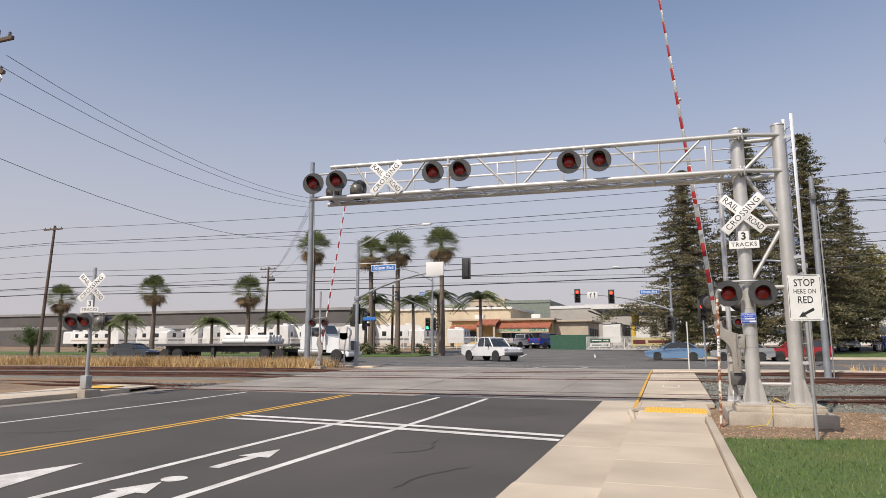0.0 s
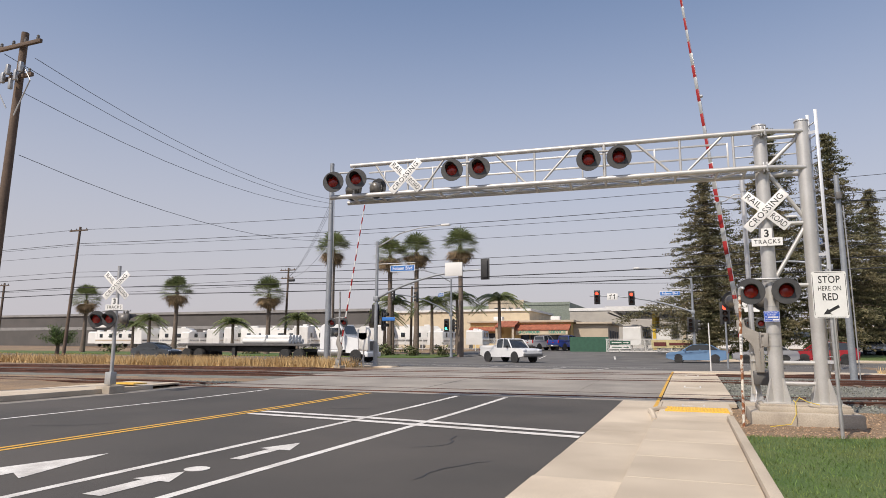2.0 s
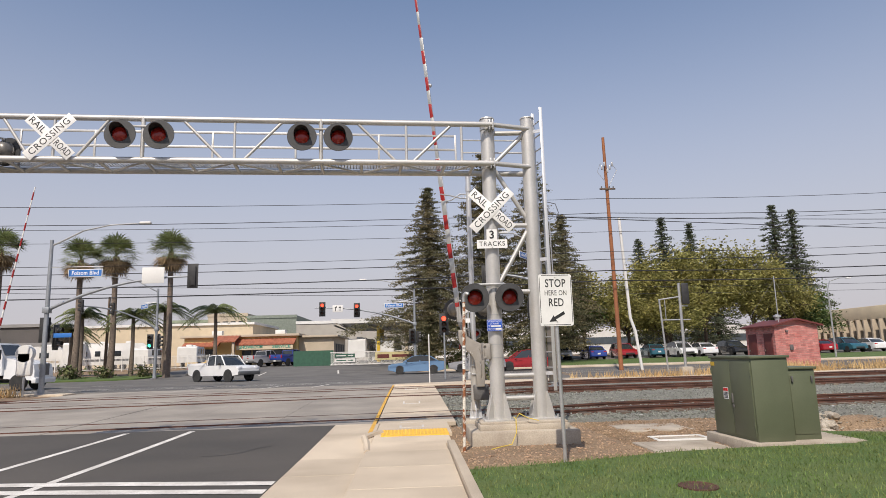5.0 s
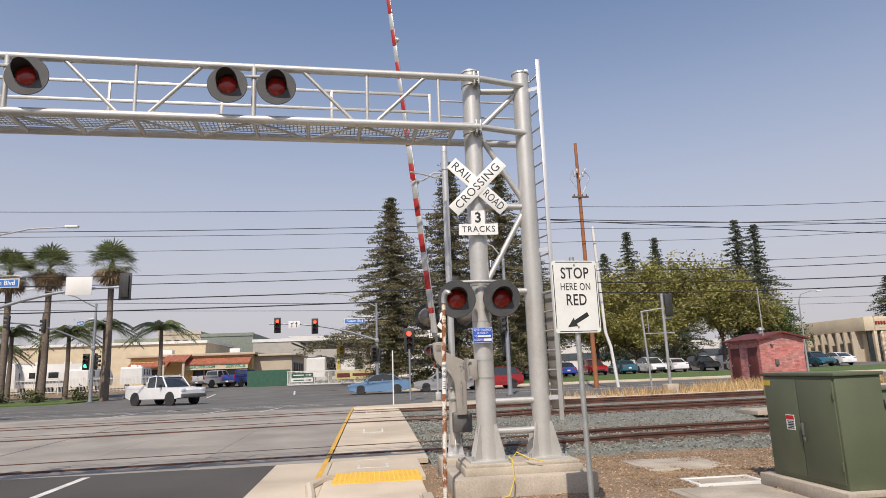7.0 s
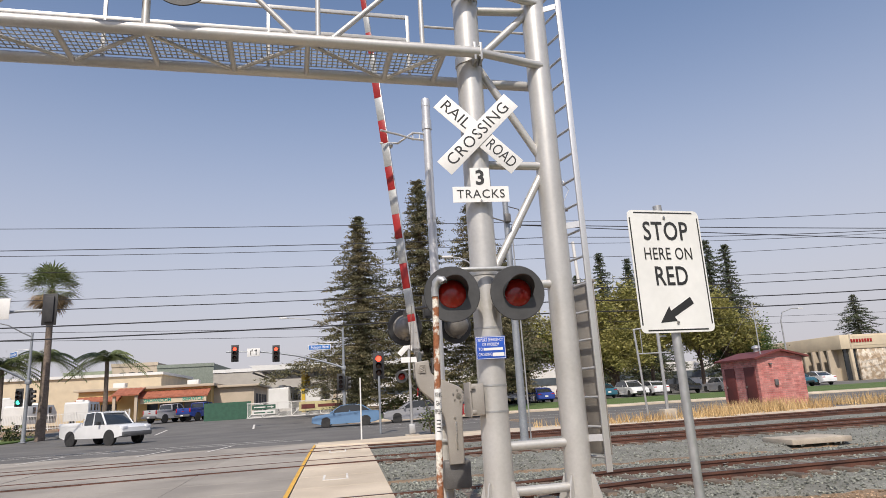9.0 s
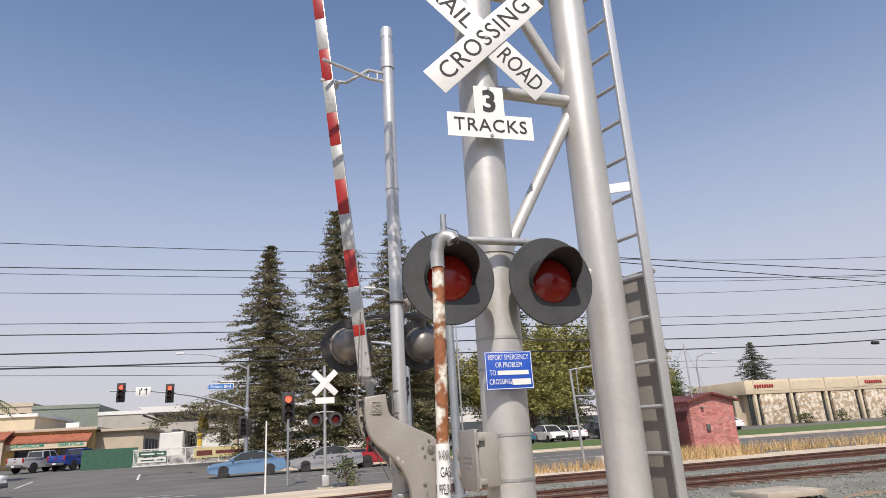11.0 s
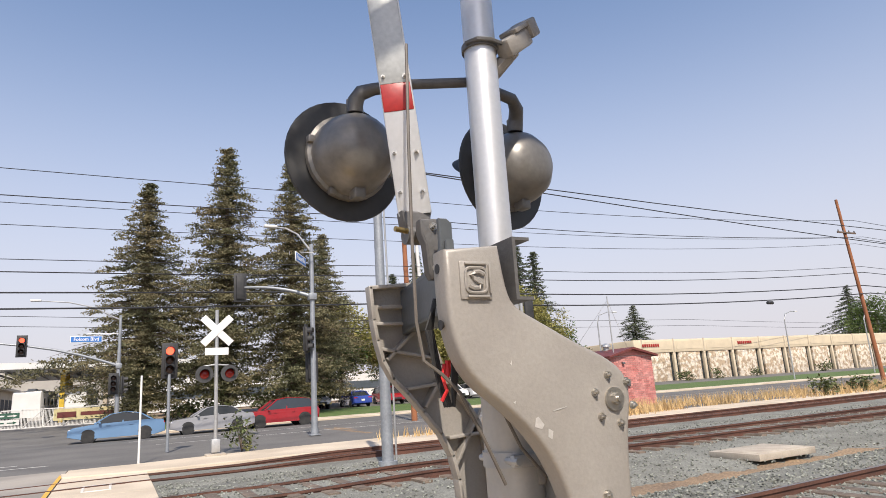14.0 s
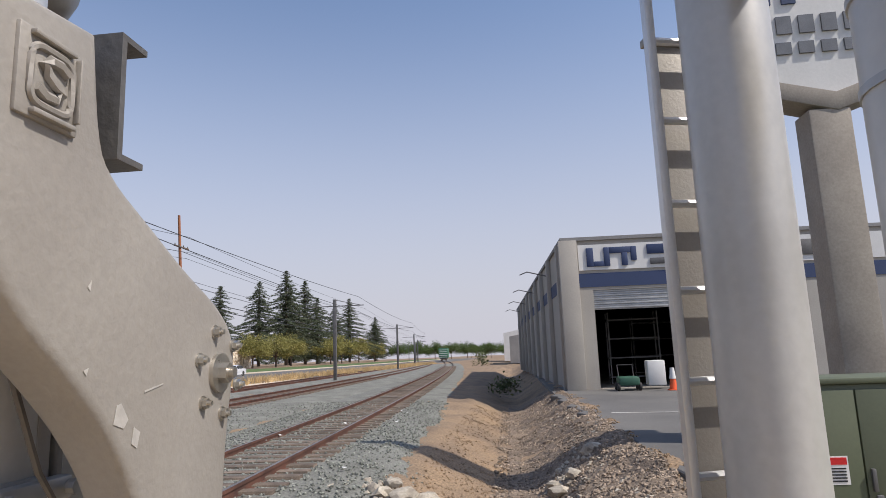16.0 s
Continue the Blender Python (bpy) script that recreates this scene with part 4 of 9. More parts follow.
# walkway grating and its handrail behind
bm = B()
s = 0.3
while s < LEN_B - 0.35:
    a, b = on_truss(s, FB + 0.06, ZB + 0.045), on_truss(s, 0.36, ZB + 0.045)
    cyl(bm, a, b, 0.0075, n=4)
    s += 0.06
for k in range(9):
    bk = FB + 0.06 + k * 0.07
    cyl(bm, on_truss(0.3, bk, ZB + 0.045), on_truss(LEN_B - 0.35, bk, ZB + 0.045), 0.008, n=4)
part("walkway_grating", bm, GALV, cant, "perforated galvanised walkway grating", local=False)
for zz in (6.03, 6.34):
    bm = B()
    box(bm, (0, 0, 0), (LEN_T - 0.9, 0.03, 0.045), Matrix.Translation(on_truss((LEN_T + 0.4) / 2, 0.40, zz)) @ Matrix.Rotation(math.atan2(0.072, 0.997), 4, "Z"), 0.004)
    part("handrail", bm, SILVER, cant, local=False)
for s in (0.63, 2.28, 4.02, 5.7, 8.0, 9.4):
    bm = B()
    box(bm, (0, 0, 0), (0.04, 0.03, 6.36 - ZB), Matrix.Translation(on_truss(s, 0.40, (ZB + 6.36) / 2)), 0.004)
    part("rail_post", bm, SILVER, cant, local=False)
for zz in (5.99, 6.27):
    bm = B()
    cyl(bm, (M1.x - 0.5, M1.y + 0.42, zz), (M2.x + 0.1, M2.y + 0.42, zz), 0.016, n=8)
    part("rear_rail", bm, SILVER, cant, local=False)
for p in (M1,):
    for zz in (ZB, ZT):
        bm = B()
        box(bm, (p.x + 0.02, p.y - 0.22, zz), (0.03, 0.16, 0.22), None, 0.006)
        box(bm, (p.x + 0.09, p.y - 0.22, zz), (0.03, 0.16, 0.22), None, 0.006)
        for dz in (-0.06, 0.06):
            cyl(bm, (p.x + 0.07, p.y - 0.30, zz + dz), (p.x + 0.07, p.y - 0.18, zz + dz), 0.012, n=6)
        cyl(bm, (p.x, p.y, zz - 0.05), (p.x, p.y, zz + 0.05), 0.158, n=28)
        part("chord_clamp", bm, GALV, cant, "galvanised clamp between mast and chord", local=False)
# banded straps on the main mast
for zz in (2.43, 2.24, 4.55, 4.0, 1.84, 1.58):
    bm = B()
    cyl(bm, (M1.x, M1.y, zz - 0.009), (M1.x, M1.y, zz + 0.009), 0.153, n=28)
    part("mast_band", bm, GALV, cant, local=False)
# lights on the truss and on the mast
for s in (3.45, 6.85):
    for o in (-0.345, 0.36):
        p = on_truss(s + o, FB - 0.20, 5.98)
        flashing_light(cant, p.x, p.y, p.z, 6, 0.288)
    bm = B()
    cyl(bm, on_truss(s, FB - 0.02, ZB - 0.02), on_truss(s, FB - 0.02, ZT + 0.02), 0.04, n=14)
    tube(bm, [on_truss(s - 0.34, FB - 0.1, 6.20), on_truss(s - 0.15, FB - 0.06, 6.19), on_truss(s + 0.15, FB - 0.06, 6.19), on_truss(s + 0.34, FB - 0.1, 6.20)], 0.024, 8)
    part("light_bracket", bm, SILVER, cant, local=False)
for s, bk, rz, zz in ((9.86, FB - 0.22, 14, 5.93), (10.56, FB - 0.16, 14, 5.92), (9.5, 0.16, 168, 5.80), (10.22, 0.16, 168, 5.79)):
    p = on_truss(s, bk, zz)
    flashing_light(cant, p.x, p.y, p.z, rz, 0.288)
bm = B()
tube(bm, [on_truss(9.86, FB - 0.1, 6.14), on_truss(10.02, FB - 0.05, 6.18), on_truss(10.4, FB - 0.05, 6.18), on_truss(10.56, FB - 0.08, 6.14)], 0.024, 8)
tube(bm, [on_truss(9.5, 0.05, 6.02), on_truss(9.7, 0.0, 6.06), on_truss(10.1, 0.0, 6.06), on_truss(10.22, 0.05, 6.02)], 0.024, 8)
tube(bm, [on_truss(10.02, FB, 6.1), on_truss(9.9, 0.0, 6.06)], 0.024, 8)
part("light_bracket", bm, SILVER, cant, local=False)
p = on_truss(8.51, FB - 0.09, 5.95)
crossbuck(cant, p.x, p.y, p.z, 2, 0.92, plates=False)
for x in (1.835, 2.53):
    flashing_light(cant, x, 15.42 - 0.04 * (x < 2), 2.76, -2, 0.288)
bm = B()
tube(bm, [(1.80, 15.50, 3.0), (1.83, 15.49, 3.03), (2.0, 15.47, 3.03), (2.35, 15.47, 3.03), (2.47, 15.49, 3.03), (2.50, 15.52, 3.0)], 0.026, 10)
cyl(bm, (M1.x, M1.y, 2.99), (M1.x, M1.y, 3.07), 0.156, n=24)
part("light_bracket", bm, GALV, cant, "pipe arm carrying two lights", local=False)
crossbuck(cant, 2.255, 15.48, 4.555, -2, 0.93)
# emergency notice: words that can be read, and bars for the number lines
bm = B()
mm = wall_at(2.222, 15.50, 2.215, -3)
box(bm, (0, 0, 0), (0.305, 0.23, 0.004), mm, 0.001)
notice = part("notice_plate", bm, SIGN_BLUE, cant, "blue emergency notice plate with white letters", local=False)
inv = WM[notice].inverted()
for word, yy, w in (("REPORT EMERGENCY", 0.078, 0.26), ("OR PROBLEM", 0.032, 0.17)):
    text("lettering", word, 0.045, inv @ mm @ Matrix.Translation((0, yy, 0.003)), SIGN_WHITE, notice, 1.0, 0.0006, 0.0, w)
text("lettering", "TO", 0.045, inv @ mm @ Matrix.Translation((-0.105, -0.014, 0.003)), SIGN_WHITE, notice, 1.0, 0.0006, 0.0, 0.04)
text("lettering", "CROSSING", 0.045, inv @ mm @ Matrix.Translation((-0.06, -0.068, 0.003)), SIGN_WHITE, notice, 1.0, 0.0006, 0.0, 0.14)
for c, d in (((0.025, -0.014, 0.003), (0.20, 0.026, 0.001)), ((0.075, -0.07, 0.003), (0.12, 0.036, 0.001))):
    bm = B()
    box(bm, c, d, mm)
    part("number_bar", bm, SIGN_WHITE, notice, local=False)
for c, d in (((-0.147, 0, 0.003), (0.004, 0.222, 0.001)), ((0.147, 0, 0.003), (0.004, 0.222, 0.001)), ((0, -0.109, 0.003), (0.29, 0.004, 0.001)), ((0, 0.109, 0.003), (0.29, 0.004, 0.001))):
    bm = B()
    box(bm, c, d, mm)
    part("border_line", bm, SIGN_WHITE, notice, local=False)
# junction box on the road side of the mast
bm = B()
box(bm, (2.06, 15.66, 1.71), (0.13, 0.28, 0.31), None, 0.012)
jb = part("junction_box", bm, CASTING, cant, "grey cast junction box with latches", local=False)
bm = B()
box(bm, (1.982, 15.66, 1.71), (0.022, 0.31, 0.345), None, 0.008)
part("lid", bm, CASTING, jb, "flat cast lid", local=False)
for dz in (0.12, -0.12):
    bm = B()
    box(bm, (2.005, 15.508, 1.71 + dz), (0.055, 0.04, 0.035), None, 0.008)
    cyl(bm, (1.985, 15.495, 1.675 + dz), (1.985, 15.495, 1.745 + dz), 0.008, n=8)
    part("latch", bm, CASTING, jb, local=False)
for yy, zz in ((15.83, 1.735), (15.83, 1.615)):
    bm = B()
    box(bm, (2.0, yy, zz), (0.06, 0.05, 0.04), None, 0.008)
    cyl(bm, (1.98, yy + 0.02, zz - 0.04), (1.98, yy + 0.02, zz + 0.04), 0.012, n=8)
    part("hinge", bm, CASTING, jb, local=False)
for k in range(3):
    bm = B()
    box(bm, (1.9705, 15.65, 1.73 - k * 0.028), (0.004, 0.17 - 0.05 * (k == 2), 0.015))
    part("raised_mark", bm, CASTING, jb, local=False)
# ladder behind the second mast
LA, LB_ = Vector((3.30, 15.985, 0)), Vector((3.40, 15.62, 0))
for p in (LA, LB_):
    bm = B()
    box(bm, (p.x, p.y, 3.86), (0.065, 0.03, 5.9), None, 0.003)
    part("ladder_rail", bm, ALU, cant, "aluminium ladder side rail", local=False)
zz = 1.05
while zz < 6.75:
    bm = B()
    cyl(bm, (LA.x, LA.y, zz), (LB_.x, LB_.y, zz), 0.015, n=8)
    part("ladder_rung", bm, ALU, cant, local=False)
    zz += 0.305
for zz in (1.25, 3.55, 6.3):
    for p in (LA, LB_):
        d = p - M2
        bm = B()
        box(bm, (d.length / 2, 0, 0), (d.length, 0.012, 0.07), Matrix.Translation((M2.x, M2.y, zz)) @ Matrix.Rotation(math.atan2(d.y, d.x), 4, "Z"))
        part("ladder_bracket", bm, ALU, cant, local=False)
# climbing guard on the lower ladder; its darker grey stands in for the mast's shade
bm = B()
mm = Matrix.Translation((3.41, 15.815, 0)) @ Matrix.Rotation(math.atan2(-0.365, 0.10), 4, "Z")
box(bm, (0, 0, 1.98), (0.36, 0.012, 1.82), mm, 0.003)
box(bm, (0, 0, 2.905), (0.38, 0.04, 0.03), mm, 0.004)
part("ladder_guard", bm, CASTING, cant, "flat climbing guard on the ladder, shade put into its grey", local=False)
# footing
bm = B()
span(bm, 1.66, 3.72, 15.08, 16.6, -0.2, 0.22, 0.04)
foot = tagged(part("mast_footing", bm, CONCRETE_FOOT), "broad tan concrete footing with chipped grout", "footing")
bm = B()
span(bm, 1.83, 3.56, 15.25, 16.25, 0.2, 0.33, 0.03)
part("upper_step", bm, CONCRETE_FOOT, foot)
bm = B()
span(bm, 1.86, 3.53, 15.29, 16.2, 0.325, 0.372, 0.012)
part("grout_pad", bm, CONCRETE_FOOT, foot)
bm = B()
tube(bm, [(2.55, 15.4, 0.42), (2.6, 15.3, 0.52), (2.75, 15.22, 0.44), (2.95, 15.2, 0.39)], 0.009, 6)
tube(bm, [(2.5, 15.38, 0.45), (2.52, 15.22, 0.42), (2.5, 15.12, 0.26), (2.48, 14.98, 0.20), (2.35, 14.75, 0.03), (2.1, 14.65, 0.0), (1.95, 14.5, -0.01)], 0.009, 6)
tagged(part("ground_cable", bm, YELLOW_CABLE), "loose yellow cable on the concrete footing", "cable")

# ---- gate ----
GX, GY = 1.975, 17.56
gate = thing("crossing_gate", GX, GY, 0.25, "raised crossing gate with red and white arm and grey mechanism", "crossing gate")
bm = B()
cyl(bm, (GX, GY, 0.1), (GX, GY, 6.12), 0.064, n=24)
cyl(bm, (GX, GY, 4.3), (GX, GY, 4.34), 0.07, n=24)
part("gate_mast", bm, ALU, gate, "round aluminium gate mast", local=False)
bm = B()
lathe(bm, [(0.068, 0), (0.068, 0.10), (0.06, 0.13), (0.02, 0.15)], pose(GX, GY, 6.10), 20)
part("mast_cap", bm, ALU, gate, local=False)
bm = B()
cyl(bm, (GX, GY, 5.72), (GX, GY, 5.87), 0.076, n=20)
part("mast_collar", bm, ALU, gate, local=False)
bm = B()
span(bm, GX - 0.16, GX + 0.16, GY - 0.16, GY + 0.16, 0.09, 0.13, 0.004)
for k in range(4):
    mm = Matrix.Translation((GX, GY, 0.13)) @ Matrix.Rotation(radians(90 * k), 4, "Z") @ Matrix.Rotation(radians(90), 4, "X")
    plate(bm, [(0.05, 0), (0.15, 0), (0.11, 0.35), (0.05, 0.42)], mm, 0.02)
part("mast_base", bm, ALU, gate, local=False)
bm = B()
span(bm, GX - 0.3, GX + 0.35, GY - 0.53, GY + 0.15, -0.1, 0.248, 0.03)
tagged(part("gate_footing", bm, CONCRETE_FOOT), "concrete block under the gate mast", "footing")
OUT = [(1.605, 2.207), (1.795, 2.227), (1.815, 2.072), (1.845, 2.029), (1.939, 1.981), (2.061, 1.916), (2.175, 1.868), (2.243, 1.814), (2.255, 1.74), (2.225, 1.62), (2.21, 1.42), (2.21, 0.86), (2.01, 0.86), (1.995, 1.4), (1.94, 1.55), (1.87, 1.65), (1.78, 1.735), (1.678, 1.814), (1.625, 1.911), (1.605, 2.029)]


def rounded(pts, corners, times=2):
    """Cuts the corners of an outline, but for those named."""
    pts = [(p, i in corners) for i, p in enumerate(pts)]
    for _ in range(times):
        out = []
        n = len(pts)
        for i in range(n):
            p, c = pts[i]
            a, b = pts[i - 1][0], pts[(i + 1) % n][0]
            if c:
                out.append((p, True))
            else:
                out += [((p[0] * 0.75 + q[0] * 0.25, p[1] * 0.75 + q[1] * 0.25), False) for q in (a, b)]
        pts = out
    return [p for p, _ in pts]


bm = B()
plate(bm, rounded(OUT, (0, 1, 11, 12)), Matrix.Translation((0, 17.20, 0)) @ FRONT, 0.092, 0.016, 3)
arm_f = part("gate_support_arm", bm, CASTING, gate, "smooth grey cast support arm with raised badge", local=False)
bm = B()
box(bm, (1.702, 17.199, 2.112), (0.106, 0.010, 0.116), None, 0.003)
part("badge_plate", bm, CASTING, arm_f, local=False)
for dx, dz, w, h in ((0, 0.05, 0.074, 0.007), (0.004, -0.05, 0.074, 0.007), (0.046, 0.004, 0.006, 0.09)):
    bm = B()
    box(bm, (1.702 + dx, 17.190, 2.112 + dz), (w, 0.010, h), None, 0.002)
    part("badge_line", bm, CASTING, arm_f, local=False)
bm = B()
ring = [(0.036 * math.copysign(abs(math.cos(q)) ** 0.45, math.cos(q)), 0.038 * math.copysign(abs(math.sin(q)) ** 0.45, math.sin(q))) for q in [math.tau * k / 28 for k in range(29)]]
tube(bm, [(1.702 + u, 17.192, 2.112 + v) for u, v in ring], 0.005, 6)
part("badge_ring", bm, CASTING, arm_f, "raised rounded square", local=False)
bm = B()
tube(bm, [(1.702 + u, 17.191, 2.112 + v) for u, v in ((0.026, 0.018), (0.012, 0.025), (-0.006, 0.024), (-0.016, 0.014), (-0.008, 0.005), (0.008, -0.005), (0.016, -0.014), (0.006, -0.024), (-0.012, -0.025), (-0.026, -0.018))], 0.0075, 6)
part("badge_relief", bm, CASTING, arm_f, "raised abstract curl", local=False)
bm = B()
cyl(bm, (2.178, 17.20, 1.735), (2.178, 17.192, 1.735), 0.037, n=24)
cyl(bm, (2.178, 17.192, 1.735), (2.178, 17.176, 1.735), 0.019, n=6)
cyl(bm, (2.178, 17.176, 1.735), (2.178, 17.166, 1.735), 0.010, n=10)
for k in range(6):
    a = radians(90 + 60 * k + 12)
    bo = B()
    bolt_head(bo, (2.178 + 0.078 * math.cos(a), 17.20, 1.735 + 0.078 * math.sin(a)), 0.0095)
    part("bolt", bo, CHROME, arm_f, "zinc plated bolt", local=False)
bo = B()
bolt_head(bo, (2.11, 17.20, 1.45), 0.012)
part("bolt", bo, CHROME, arm_f, "zinc plated bolt", local=False)
part("pivot_bolt", bm, CHROME, arm_f, "large zinc plated pivot bolt with washer", local=False)
for z0, z1 in ((1.40, 1.05),):
    bm = B()
    box(bm, (2.12, 17.193, (z0 + z1) / 2), (0.02, 0.012, z0 - z1), None, 0.003)
    part("stop_rod", bm, CHROME, arm_f, local=False)
bm = B()
plate(bm, [(1.82, 2.05), (1.885, 2.05), (1.885, 2.06), (1.832, 2.06), (1.832, 2.24), (1.885, 2.24), (1.885, 2.25), (1.82, 2.25)], Matrix.Translation((0, 17.22, 0)) @ FRONT, 0.14)
part("channel_bracket", bm, CAST_DARK, gate, "grey channel bracket beside the arm", local=False)
for o in ([(1.868, 1.672), (1.892, 1.664), (1.902, 1.676), (1.884, 1.70), (1.874, 1.698)], [(1.912, 1.640), (1.926, 1.632), (1.932, 1.655), (1.916, 1.664)], [(1.80, 1.748), (1.806, 1.742), (1.81, 1.752)], [(1.94, 1.712), (1.99, 1.722), (1.99, 1.724), (1.94, 1.715)], [(1.80, 1.86), (1.805, 1.855), (1.807, 1.87)]):
    bm = B()
    plate(bm, o, Matrix.Translation((0, 17.1985, 0)) @ FRONT, 0.001)
    part("paint_chip", bm, BARE_CHIP, arm_f, "bare pale chip in the paint", local=False)
for pz in (2.155, 1.985):
    bm = B()
    lathe(bm, [(0.016, 0.0), (0.014, -0.004), (0.008, -0.012)], pose(1.603, 17.255, pz, 0, -90, 0), 14)
    part("flank_hole", bm, BLACK, arm_f, "dark bolt hole in the flank", local=False)
# cast in one with a slight twist about the pivot
pv = WM[gate].inverted() @ Vector((2.178, 17.20, 1.735))
arm_f.matrix_basis = Matrix.Translation((-0.022, 0.02, -0.004)) @ Matrix.Translation(pv) @ Matrix.Rotation(radians(-0.8), 4, "Z") @ Matrix.Translation(-pv) @ arm_f.matrix_basis
# rear casting with ribs
REAR = [(1.625, 2.225), (1.85, 2.245), (1.88, 2.10), (1.915, 1.93), (1.98, 1.805), (2.07, 1.7), (2.14, 1.55), (2.15, 0.9), (2.01, 0.9), (1.995, 1.38), (1.95, 1.57), (1.8, 1.755), (1.68, 1.882), (1.638, 2.047)]
REAR = [(x + 0.03, z) for x, z in rounded(REAR, (0, 1, 7, 8), 1)]
bm = B()
plate(bm, REAR, Matrix.Translation((0, 18.095, 0)) @ FRONT, 0.025, 0.006, 1)
rear = part("rear_casting", bm, CASTING, gate, "ribbed grey rear casting", local=False)
for a, b in list(zip(REAR, REAR[1:] + REAR[:1])):
    bm = B()
    d = Vector((b[0] - a[0], 0, b[1] - a[1]))
    ang = math.atan2(d.z, d.x)
    box(bm, ((a[0] + b[0]) / 2, 18.07, (a[1] + b[1]) / 2), (d.length + 0.012, 0.05, 0.016), Matrix.Translation(((a[0] + b[0]) / 2, 18.07, (a[1] + b[1]) / 2)) @ Matrix.Rotation(-ang, 4, "Y") @ Matrix.Translation((-(a[0] + b[0]) / 2, -18.07, -(a[1] + b[1]) / 2)), 0.003)
    part("rim", bm, CASTING, rear, local=False)
for (ax, az), (bx, bz) in (((1.64, 2.075), (1.88, 2.075)), ((1.65, 1.975), (1.91, 1.925)), ((1.77, 1.805), (1.98, 1.825)), ((1.67, 2.145), (1.77, 2.145)), ((1.69, 1.925), (1.85, 2.075)), ((1.85, 1.725), (1.95, 1.875)), ((1.95, 1.595), (2.13, 1.605)), ((1.97, 1.475), (2.11, 1.705))):
    bm = B()
    d = Vector((bx - ax, 0, bz - az))
    c = Vector(((ax + bx) / 2 + 0.03, 18.075, (az + bz) / 2))
    box(bm, (0, 0, 0), (d.length, 0.05, 0.014), Matrix.Translation(c) @ Matrix.Rotation(-math.atan2(d.z, d.x), 4, "Y"), 0.003)
    part("rib", bm, CASTING, rear, local=False)
# cross beam between both castings, its upright end plate, and the hinge of the arm
bm = B()
BEAM = Matrix.Translation((1.662, 17.37, 0)) @ Matrix.Rotation(radians(-11), 4, "Z")
plate(bm, [(0, 2.06), (0.72, 2.03), (0.72, 2.22), (0.16, 2.215), (0.08, 2.27), (0, 2.27)], BEAM @ Matrix(((0, 0, 1, 0), (1, 0, 0, 0), (0, 1, 0, 0), (0, 0, 0, 1))), 0.03, 0.004, 1)
box(bm, (0.06, 0.36, 2.20), (0.12, 0.71, 0.02), BEAM, 0.004)
box(bm, (0.06, 0.36, 2.05), (0.12, 0.71, 0.02), BEAM, 0.004)
part("cross_beam", bm, BEAM_GREY, gate, "blue grey steel channel between the castings", local=False)
bm = B()
plate(bm, [(1.652, 2.02), (1.70, 2.02), (1.70, 2.33), (1.682, 2.345), (1.652, 2.345)], Matrix.Translation((0, 17.385, 0)) @ FRONT, 0.022, 0.004, 1)
part("end_plate", bm, BEAM_GREY, gate, "upright blue grey end plate", local=False)
bm = B()
plate(bm, [(-0.058, 2.415), (0.055, 2.415), (0.048, 2.37), (0.03, 2.335), (-0.03, 2.335), (-0.052, 2.37)], Matrix.Translation((1.655, 17.55, 0)) @ FRONT, 0.06, 0.006, 1)
hinge = part("arm_hinge", bm, CAST_DARK, gate, "dark steel clevis under the arm", local=False)
bm = B()
cyl(bm, (1.615, 17.58, 2.335), (1.735, 17.58, 2.335), 0.036, n=20)
cyl(bm, (1.735, 17.58, 2.335), (1.748, 17.58, 2.335), 0.046, n=20)
part("hinge_barrel", bm, CAST_DARK, hinge, "cast hinge barrel", local=False)
bm = B()
plate(bm, [(1.63, 2.365), (1.69, 2.37), (1.707, 2.335), (1.707, 2.18), (1.69, 2.16), (1.665, 2.16), (1.653, 2.18), (1.645, 2.28), (1.63, 2.315)], Matrix.Translation((0, 17.475, 0)) @ FRONT, 0.05, 0.006, 1)
part("arm_bracket", bm, CAST_DARK, gate, "dark cast lug that carries the hinge", local=False)
for px, pz in ((1.677, 2.195), (1.675, 2.34)):
    bo = B()
    bolt_head(bo, (px, 17.475, pz), 0.010)
    part("lug_bolt", bo, CHROME, gate, local=False)
bm = B()
cyl(bm, (1.565, 17.55, 2.345), (1.625, 17.56, 2.34), 0.010, n=10)
part("hinge_pin", bm, PIN_BRASS, hinge, "brass coloured hinge pin", local=False)
for zz in (1.55, 1.35, 1.15):
    bm = B()
    cyl(bm, (GX, GY, zz - 0.025), (GX, GY, zz + 0.025), 0.108, n=20)
    box(bm, (GX, GY - 0.115, zz), (0.16, 0.03, 0.04), None, 0.006)
    for dx in (-0.07, 0.07):
        cyl(bm, (GX + dx, GY - 0.145, zz), (GX + dx, GY + 0.1, zz), 0.013, n=8)
    part("mast_clamp", bm, GALV, gate, "bolted pipe clamp on the mast", local=False)
bm = B()
cyl(bm, (GX, GY, 0.3), (GX, GY, 1.79), 0.10, n=24)
box(bm, (GX + 0.13, GY + 0.02, 1.35), (0.10, 0.26, 0.86), None, 0.03)
part("mast_sleeve", bm, ALU_DULL, gate, "wide dull aluminium sleeve round the lower mast", local=False)
bm = B()
box(bm, (GX - 0.02, GY - 0.10, 1.84), (0.26, 0.1, 0.07), None, 0.012)
part("clamp_block", bm, GALV, gate, local=False)
